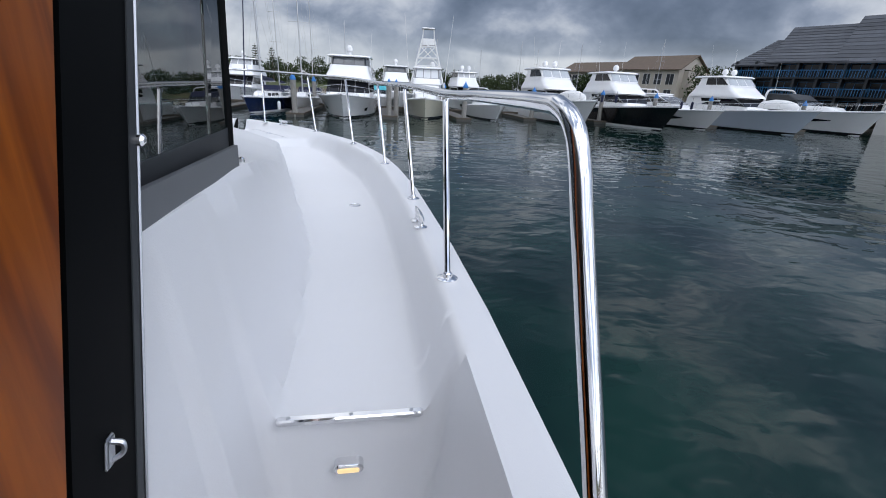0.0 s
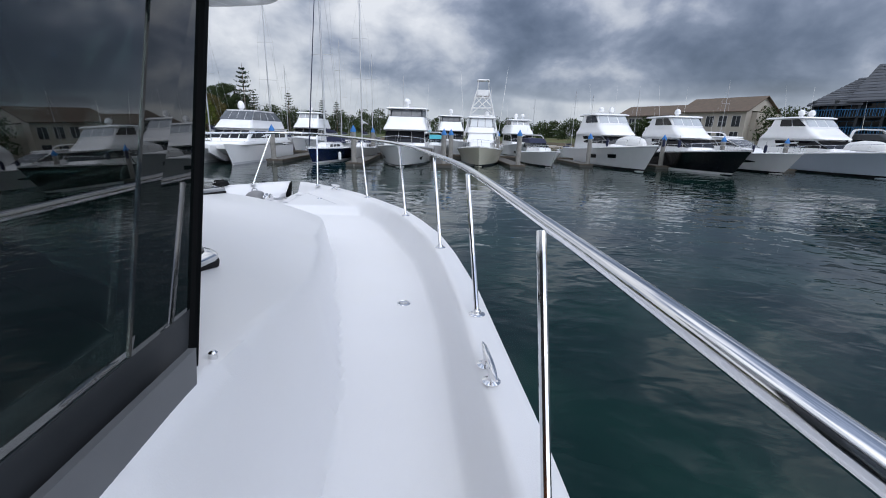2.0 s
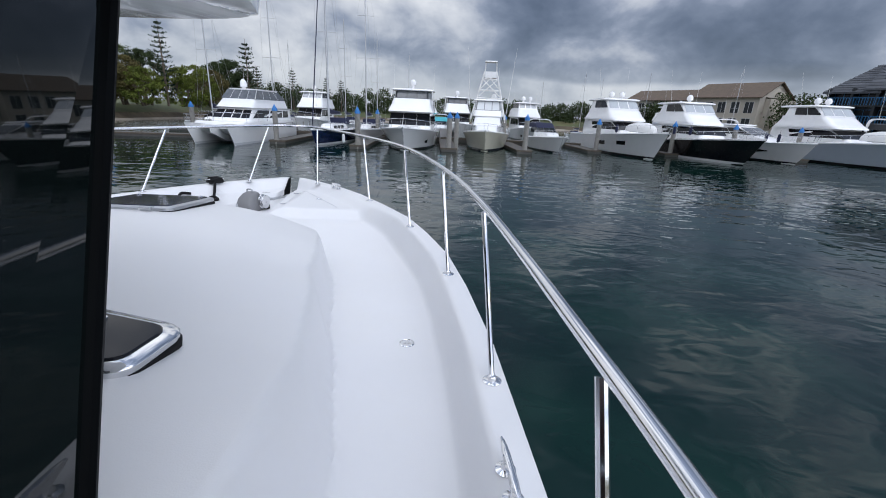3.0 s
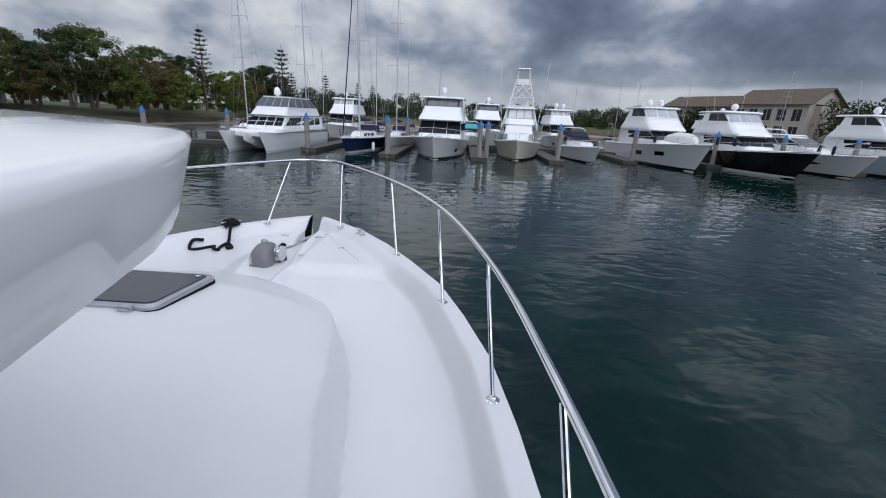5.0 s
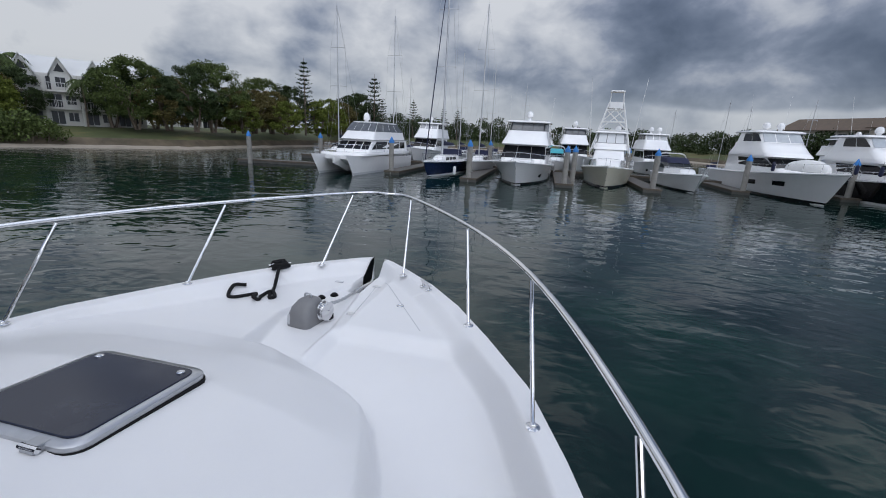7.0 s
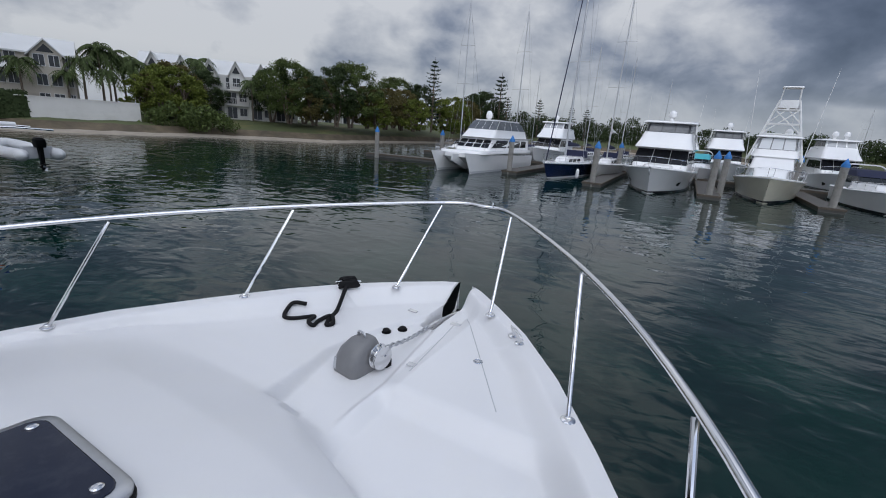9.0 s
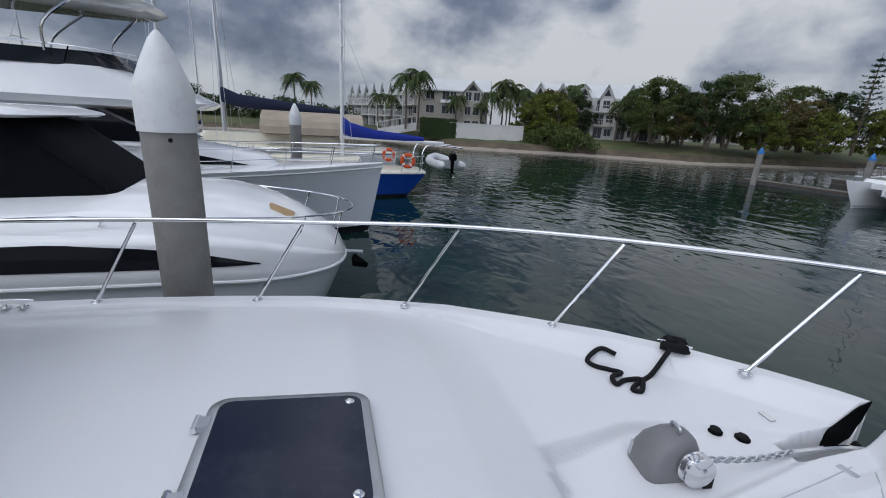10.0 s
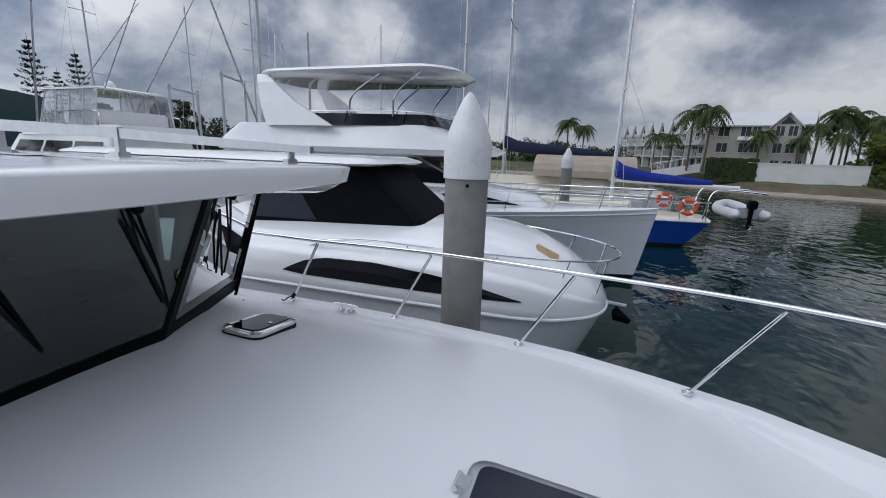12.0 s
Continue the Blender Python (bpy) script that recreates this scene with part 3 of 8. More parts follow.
# ---- bow rail ----
SB = [(2.325, -1.45), (2.30, -0.29), (2.155, 0.885), (1.835, 2.045), (1.305, 3.105), (0.46, 4.02)]
ST = [(2.338, -1.125), (2.258, 0.08), (2.098, 1.275), (1.745, 2.455), (1.175, 3.535), (0.345, 4.585)]
RZ = [2.665, 2.69, 2.70, 2.74, 2.765, 2.795]
rail = thing("bow_rail", Matrix(), "polished stainless steel bow rail on raked stanchions", "rail")
half = [Vector((2.343, y, z)) for y, z in ((-2.58, 2.0), (-2.50, 2.19), (-2.412, 2.372), (-2.342, 2.52), (-2.308, 2.595), (-2.274, 2.640), (-2.222, 2.664), (-2.13, 2.671), (-1.7, 2.670))]
half += [Vector((*p, z)) for p, z in zip(ST, RZ)]
path = smooth_path(half + [Vector((0.0, 4.69, 2.80))] + [Vector((-p.x, p.y, p.z)) for p in reversed(half)], 6)
bm = B()
tube(bm, path, 0.0165, 12)
part("top_rail", bm, CHROME, rail, smooth=True)
for s in (1, -1):
    for (bx, by), (tx, ty), z in zip(SB, ST, RZ):
        zb = gunwale_z(by)
        bm = B()
        tube(bm, [(s * bx, by, zb), (s * lerp(bx, tx, 0.96), lerp(by, ty, 0.96), lerp(zb, z, 0.96))], 0.0125, 10)
        st = part("stanchion", bm, CHROME, rail, smooth=True)
        bm = B()
        lathe(bm, [(0.040, 0), (0.040, 0.004), (0.034, 0.007), (0.020, 0.010), (0.018, 0.022), (0.014, 0.026)], 16, pose(s * bx, by, zb - 0.001))
        for k in range(3):
            a = 2 * math.pi * k / 3 + 0.4
            lathe(bm, [(0.005, 0), (0.005, 0.002), (0.002, 0.003)], 6, pose(s * bx + 0.029 * math.cos(a), by + 0.029 * math.sin(a), zb + 0.005))
        part("base_flange", bm, CHROME, st, smooth=True)
# black cord lashed round the foot of a port stanchion
lash = thing("lashing_cord", pose(-SB[0][0], SB[0][1], gunwale_z(SB[0][1])), "thin black cord tied round a rail stanchion", "cord")
bm = B()
tube(bm, [((0.019 + 0.001 * (k % 3)) * math.cos(1.05 * k), (0.019 + 0.001 * (k % 3)) * math.sin(1.05 * k) + 0.03 * k / 30, 0.03 + 0.0016 * k) for k in range(30)], 0.006, 6)
part("turns", bm, RUBBER, lash)
bm = B()
tube(bm, smooth_path([(0.02, 0.02, 0.05), (0.05, -0.02, 0.04), (0.07, -0.05, 0.012), (0.05, -0.10, 0.008)], 4), 0.006, 6)
part("loose_end", bm, RUBBER, lash)
# burgee staff on the pulpit
bm = B()
tube(bm, [(0.12, 4.68, 2.80), (0.12, 4.68, 2.87)], 0.006, 6)
part("staff_socket", bm, CHROME, rail)

# ---- deck hatches ----


def hatch(m, w, d, label, hinges=True):
    h = thing("deck_hatch", m, label, "hatch")
    bm = B()
    r0, r1 = 0.07, 0.05
    loft(bm, [rrect(-w / 2 - 0.005, w / 2 + 0.005, -d / 2 - 0.005, d / 2 + 0.005, r0, -0.03), rrect(-w / 2 - 0.005, w / 2 + 0.005, -d / 2 - 0.005, d / 2 + 0.005, r0, 0.008), rrect(-w / 2 - 0.002, w / 2 + 0.002, -d / 2 - 0.002, d / 2 + 0.002, r0, 0.011)])
    part("gasket", bm, RUBBER, h, smooth=True)
    bm = B()
    loft(bm, [rrect(-w / 2, w / 2, -d / 2, d / 2, r0, 0.011), rrect(-w / 2, w / 2, -d / 2, d / 2, r0, 0.030), rrect(-w / 2 + 0.006, w / 2 - 0.006, -d / 2 + 0.006, d / 2 - 0.006, r0, 0.036), rrect(-w / 2 + 0.045, w / 2 - 0.045, -d / 2 + 0.045, d / 2 - 0.045, r1, 0.040)])
    part("frame", bm, ALU if hinges else CHROME, h, smooth=True)
    bm = B()
    i = 0.038
    loft(bm, [rrect(-w / 2 + i, w / 2 - i, -d / 2 + i, d / 2 - i, r1, 0.0385), rrect(-w / 2 + i, w / 2 - i, -d / 2 + i, d / 2 - i, r1, 0.043), rrect(-w / 2 + i + 0.004, w / 2 - i - 0.004, -d / 2 + i + 0.004, d / 2 - i - 0.004, r1, 0.045)])
    part("lid_pane", bm, HATCHG if hinges else GLASSB, h)
    for sx in (-1, 1):
        if hinges:
            bm = B()
            box(bm, sx * w * 0.27 - 0.035, sx * w * 0.27 + 0.035, -d / 2 - 0.035, -d / 2 + 0.03, 0.01, 0.040, 0.006)
            hg = part("hinge", bm, ALU, h)
            bm = B()
            tube(bm, [(sx * w * 0.27 - 0.04, -d / 2 - 0.024, 0.030), (sx * w * 0.27 + 0.04, -d / 2 - 0.024, 0.030)], 0.012, 8)
            part("hinge_pin", bm, CHROME, hg)
        bm = B()
        if hinges:
            lathe(bm, [(0.019, 0.044), (0.019, 0.050), (0.014, 0.053), (0.004, 0.054)], 14, pose(sx * (w / 2 - 0.085), d / 2 - 0.085, 0))
            part("latch", bm, CHROME, h, "round chrome latch")
        else:
            box(bm, sx * w * 0.28 - 0.02, sx * w * 0.28 + 0.02, -d / 2 - 0.03, -d / 2 + 0.01, 0.004, 0.03, 0.004)
            part("hinge", bm, CHROME, h)
            if sx > 0:
                bm = B()
                lathe(bm, [(0.016, 0.044), (0.016, 0.050), (0.004, 0.052)], 12, pose(0, d / 2 - 0.075, 0))
                part("latch", bm, CHROME, h)
    return h


hatch(pose(-0.015, 1.285, deck_z(0, 1.285) - 0.008, -4.5, 0, 0), 0.64, 0.62, "large square deck hatch with smoked pane and aluminium frame")
hatch(pose(-0.98, -0.62, deck_z(-0.98, -0.62) + 0.001, -3, -8, 4), 0.43, 0.28, "small chrome-framed deck hatch near the windscreen", False)
hatch(pose(1.055, -0.725, deck_z(1.055, -0.725) + 0.004, -3, 9, -4), 0.44, 0.29, "small chrome-framed deck hatch near the windscreen", False)

# ---- windlass, chain and anchor roller ----
wl = thing("windlass", pose(-0.06, 3.06, 1.89, 0, 0, -8), "grey plastic-covered electric anchor windlass", "windlass")
bm = B()
loft(bm, [rrect(-0.115, 0.105, -0.15, 0.13, 0.05, 0.0), rrect(-0.118, 0.108, -0.155, 0.13, 0.05, 0.03), rrect(-0.112, 0.104, -0.150, 0.128, 0.06, 0.10), rrect(-0.098, 0.095, -0.120, 0.120, 0.06, 0.165), rrect(-0.075, 0.080, -0.060, 0.100, 0.055, 0.21), rrect(-0.045, 0.05, -0.01, 0.07, 0.03, 0.226)])
part("cover", bm, GREYP, wl, smooth=True, angle=50)
bm = B()
box(bm, -0.020, 0.020, -0.158, -0.10, 0.012, 0.10, 0.008, m=pose(-0.075, 0, 0, -6, 0, 0))
part("badge_strip", bm, LGREY, wl, "pale grey strip")
bm = B()
lathe(bm, [(0.085, 0), (0.085, 0.012), (0.060, 0.022), (0.060, 0.034), (0.080, 0.044), (0.080, 0.054), (0.045, 0.060), (0.020, 0.066)], 20, pose(0.108, 0.055, 0.115, 0, 90, 0))
part("gypsy", bm, CHROME, wl, "chrome chain wheel", smooth=True)
bm = B()
box(bm, 0.03, 0.15, 0.09, 0.16, 0.0, 0.075, 0.012)
part("chain_guard", bm, RUBBER, wl)
bm = B()
tube(bm, smooth_path([(-0.04, 0.02, 0.21), (-0.04, 0.02, 0.25), (-0.01, 0.02, 0.258), (0.02, 0.02, 0.25), (0.02, 0.02, 0.21)]), 0.008, 6)
part("lift_eye", bm, ALU, wl)

chain = thing("anchor_chain", Matrix(), "galvanised anchor chain running to the stem", "chain")
p0, p1 = Vector((0.055, 3.22, 2.02)), Vector((0.03, 3.78, 1.93))
for k in range(16):
    c = p0.lerp(p1, k / 15)
    c.z -= 0.02 * math.sin(math.pi * k / 15)
    ringm = Matrix.Translation(c) @ pose(0, 0, 0, -8, 90 * (k % 2), -2)
    bm = B()
    tube(bm, [ringm @ Vector((0.015 * math.cos(a), 0.027 * math.sin(a), 0)) for a in [2 * math.pi * j / 10 for j in range(11)]], 0.0055, 5)
    part("link", bm, ALU, chain)

roller = thing("anchor_roller", Matrix(), "stainless bow roller with black lined stem slot", "anchor roller")
for s in (-1,):
    bm = B()
    loft(bm, [[(0.02 + s * q, 4.16, 1.74), (0.02 + s * q, 4.44, 1.80), (0.02 + s * q, 4.50, 2.085), (0.02 + s * q, 4.40, 2.06), (0.02 + s * q, 4.20, 1.93)] for q in (0.080, 0.074)])
    part("cheek_plate", bm, BLACK, roller)
bm = B()
tube(bm, smooth_path([(0.02, 3.72, 1.915), (0.02, 3.95, 1.90), (0.02, 4.25, 1.86), (0.02, 4.50, 1.80)]), 0.020, 8)
part("anchor_shank", bm, CHROME, roller, "stainless anchor shank", smooth=True)
bm = B()
lathe(bm, [(0.035, -0.055), (0.028, -0.02), (0.028, 0.02), (0.035, 0.055)], 14, pose(0.02, 4.44, 1.80, 0, 90, 0))
part("roller_wheel", bm, RUBBER, roller, smooth=True)

# ---- cleats, rope, buttons, filler caps ----


def cleat(m, label, L=0.27):
    c = thing("mooring_cleat", m, label, "cleat", "deck cleats")
    bm = B()
    # flat horn bar, deep in the middle and thin at its tips
    loft(bm, [[(-w_, y, lo_), (w_, y, lo_), (w_, y, hi_ - 0.003), (w_ * 0.5, y, hi_), (-w_ * 0.5, y, hi_), (-w_, y, hi_ - 0.003)] for y, w_, lo_, hi_ in ((-L / 2, 0.004, 0.050, 0.058), (-L * 0.36, 0.008, 0.040, 0.064), (-L * 0.2, 0.010, 0.030, 0.067), (0, 0.010, 0.038, 0.068), (L * 0.2, 0.010, 0.030, 0.067), (L * 0.36, 0.008, 0.040, 0.064), (L / 2, 0.004, 0.050, 0.058))])
    part("horn_bar", bm, CHROME, c, smooth=True)
    for y in (-0.055, 0.055):
        bm = B()
        lathe(bm, [(0.034, 0), (0.034, 0.004), (0.016, 0.010), (0.011, 0.030), (0.012, 0.056)], 12, pose(0, y, 0))
        part("foot", bm, CHROME, c, smooth=True)
    return c


def gz(y, d=0.1):
    return gunwale_z(y) + 0.0005


cleat(pose(2.285, -0.80, gz(-0.8), 0, 0, 3), "stainless mooring cleat on the white gunwale")
cleat(pose(-2.285, -0.80, gz(-0.8), 0, 0, -3), "stainless mooring cleat on the white gunwale")
cleat(pose(0.775, 3.76, gz(3.76), 0, 0, 43), "stainless mooring cleat on the foredeck edge", 0.22)
cleat(pose(-0.79, 3.76, gz(3.76), 0, 0, -43), "stainless foredeck cleat wrapped with black rope", 0.22)
cleat(pose(2.31, -3.3, gz(-3.3), 0, 0, 0), "stainless mooring cleat on the white gunwale")

rope = thing("mooring_rope", pose(-0.79, 3.76, gz(3.76)), "black mooring rope hitched on a cleat, loose end on deck", "rope")
bm = B()
u = Vector((math.sin(radians(41)), math.cos(radians(41)), 0)) * 1.0
w = Vector((u.y, -u.x, 0))
hitch = []
for k in range(13):
    s = 1 if k % 2 else -1
    hitch.append(u * (s * (0.088 - 0.003 * k)) + w * (0.040 * (1 if k % 4 < 2 else -1)) + Vector((0, 0, 0.024 + 0.0045 * k)))
tube(bm, smooth_path(hitch, 4), 0.017, 7)
part("hitch", bm, RUBBER, rope, smooth=True)
bm = B()
dk = lambda x, y: deck_z(x, y) - gz(3.78) + 0.014
tail = [(-0.80, 3.78, None, 0.06), (-0.76, 3.68, None, 0.03), (-0.72, 3.55, None, 0.0), (-0.66, 3.40, None, 0), (-0.60, 3.31, None, 0), (-0.58, 3.36, None, 0), (-0.66, 3.42, None, 0.02), (-0.70, 3.33, None, 0), (-0.67, 3.24, None, 0), (-0.73, 3.25, None, 0.015), (-0.78, 3.36, None, 0), (-0.83, 3.30, None, 0), (-0.90, 3.22, None, 0), (-0.98, 3.23, None, 0), (-1.00, 3.34, None, 0), (-0.93, 3.42, None, 0)]
tube(bm, smooth_path([(x + 0.80, y - 3.78, dk(x, y) + h) for x, y, _, h in tail], 6), 0.017, 7)
part("loose_end", bm, RUBBER, rope, smooth=True)


def deck_disc(x, y, r, label, name, material, tilt=0.0):
    d = thing(name, pose(x, y, deck_z(x, y) - 0.001, -tilt, 0, 0), label, name.replace("_", " "))
    bm = B()
    lathe(bm, [(r, 0), (r, 0.004), (r * 0.85, 0.007), (r * 0.80, 0.004), (r * 0.2, 0.004)], 18)
    part("ring", bm, material, d, smooth=True)
    bm = B()
    box(bm, -r * 0.5, r * 0.5, -r * 0.08, r * 0.08, 0.003, 0.0065)
    box(bm, -r * 0.08, r * 0.08, -r * 0.5, r * 0.5, 0.0030, 0.0060)
    part("key_slots", bm, LGREY, d)


deck_disc(1.91, 0.37, 0.045, "round stainless deck filler cap on the side deck", "filler_cap", CHROME)
deck_disc(0.62, 3.47, 0.034, "round stainless drain cap on the foredeck", "filler_cap", CHROME)
for x, y in ((-0.21, 3.55), (-0.13, 3.66)):
    fb = thing("foot_button", pose(x, y, deck_z(x, y) - 0.001), "black rubber foot switch on the foredeck", "foot switch", "foot switches")
    bm = B()
    lathe(bm, [(0.040, 0), (0.040, 0.008), (0.032, 0.012)], 16)
    part("rim", bm, BLACK, fb, smooth=True)
    bm = B()
    lathe(bm, [(0.030, 0.010), (0.028, 0.022), (0.018, 0.028), (0.004, 0.029)], 14)
    part("dome", bm, RUBBER, fb, smooth=True)
# hinge straps and seams of the two locker lids beside the well
for s in (1, -1):
    lid = thing("locker_lid", pose(0, 0, 0), "white flush anchor locker lid with hinge straps", "locker lid", "locker lids")
    for (xa, ya), (xb, yb) in (((0.19, 3.99), (0.30, 3.12)), ((0.25, 4.06), (0.93, 3.05)))[:2 if s > 0 else 0]:
        k = 14
        bm = B()
        for i in range(k):
            a, b = (lerp(xa, xb, i / k), lerp(ya, yb, i / k)), (lerp(xa, xb, (i + 1) / k), lerp(ya, yb, (i + 1) / k))
            tube(bm, [(s * a[0], a[1], deck_z(s * a[0], a[1]) + 0.0005), (s * b[0], b[1], deck_z(s * b[0], b[1]) + 0.0005)], 0.0035, 5)
        part("seam", bm, LGREY, lid, "grey lid seam")
    for x, y in ((0.21, 3.93), (0.275, 3.20)):
        bm = B()
        z = deck_z(s * x, y)
        box(bm, -0.045, 0.045, -0.022, 0.022, -0.002, 0.008, 0.003, m=pose(s * x, y, z, 0, 0, s * 5))
        part("hinge_strap", bm, CHROME, lid, "stainless hinge strap")

# step trim and courtesy light on the riser of the side deck
trim = thing("step_trim", pose(1.985, -1.905, 1.802), "polished stainless tread strip on the step edge", "step trim")
bm = B()
loft(bm, [rrect(-0.205, 0.205, -0.013, 0.013, 0.012, -0.004), rrect(-0.205, 0.205, -0.013, 0.013, 0.012, 0.007), rrect(-0.200, 0.200, -0.008, 0.008, 0.007, 0.011)])
part("strip", bm, CHROME, trim, smooth=True)
for x in (-0.17, 0.0, 0.17):
    bm = B()
    lathe(bm, [(0.006, 0.0105), (0.006, 0.012), (0.002, 0.0125)], 8, pose(x, 0, 0))
    part("screw", bm, ALU, trim)
lamp = thing("courtesy_light", pose(1.975, -1.945, 1.655, 90, 0, 0), "small lit oval courtesy light set in the step", "courtesy light")
bm = B()
loft(bm, [rrect(-0.042, 0.042, -0.018, 0.018, 0.017, -0.03), rrect(-0.042, 0.042, -0.018, 0.018, 0.017, 0.004), rrect(-0.036, 0.036, -0.012, 0.012, 0.011, 0.008)])
part("bezel", bm, CHROME, lamp, smooth=True)
bm = B()
loft(bm, [rrect(-0.032, 0.032, -0.009, 0.009, 0.008, 0.006), rrect(-0.030, 0.030, -0.007, 0.007, 0.006, 0.011)])
part("lens", bm, LAMPGLOW, lamp, "warm glowing lens")
for s in (1, -1):
    sc = thing("drain_nozzle", pose(s * 1.63, -1.40, deck_z(s * 1.63, -1.40) + 0.0), "tiny stainless washer nozzle by the window", "nozzle")
    bm = B()
    lathe(bm, [(0.009, -0.01), (0.009, 0.012), (0.005, 0.016), (0.002, 0.017)], 10)
    part("nozzle", bm, CHROME, sc, smooth=True)

# roof rails on the cabin top
for s in (1, -1):
    rr_ = thing("roof_rail", Matrix(), "flat grey aluminium rail on brackets on the cabin roof", "roof rail", "roof rails")
    bm = B()
    loft(bm, [[(s * 0.95 + dx, y, z) for dx, z in ((-0.015, lo), (0.015, lo), (0.015, hi), (-0.015, hi))] for y, lo, hi in ((-5.2, 3.64, 3.735), (-2.56, 3.584, 3.662), (-1.65, 3.560, 3.625), (-0.16, 3.508, 3.545))])
    part("bar", bm, ALU, rr_)
    for y, w, top in ((-0.30, 0.022, 3.515), (-1.65, 0.05, 3.63), (-2.92, 0.05, 3.66), (-4.5, 0.05, 3.70)):
        bm = B()
        box(bm, s * 0.95 - 0.022, s * 0.95 + 0.022, y - w / 2, y + w / 2, 3.43, top, 0.004)
        box(bm, s * 0.95 - 0.03, s * 0.95 + 0.05, y - w, y + w, 3.43, 3.475, 0.004)
        part("bracket", bm, ALU, rr_)

# windscreen wipers, parked on the panes
for i, u in ((1, 0.80), (2, 0.40), (2, 0.95), (3, 0.75)):
    wp = thing("windscreen_wiper", Matrix(), "black windscreen wiper parked across the pane", "wiper", "windscreen wipers")
    n = (wpt(i, 1, 0) - wpt(i, 0, 0)).cross(wpt(i, 0, 1) - wpt(i, 0, 0)).normalized() * -1
    if n.y < 0:
        n = -n
    a, b = wpt(i, u, 0.97) + n * 0.03, wpt(i, u - 0.32, 0.35) + n * 0.03
    bm = B()
    tube(bm, [a, a.lerp(b, 0.5) + n * 0.02, b], 0.007, 6)
    tube(bm, [a + Vector((0.03, 0, 0)), a.lerp(b, 0.6) + n * 0.02], 0.006, 6)
    part("arm", bm, BLACK, wp)
    bm = B()
    tube(bm, [a.lerp(b, 0.15) + Vector((0.05, 0, 0)) - n * 0.012, b + (b - a) * 0.05 - n * 0.012], 0.008, 6)
    part("blade", bm, RUBBER, wp)
    bm = B()
    lathe(bm, [(0.022, -0.02), (0.022, 0.02), (0.012, 0.028)], 10, Matrix.Translation(a) @ n.to_track_quat("Z", "Y").to_matrix().to_4x4())
    part("pivot", bm, BLACK, wp)

# ---- boats of the marina ----


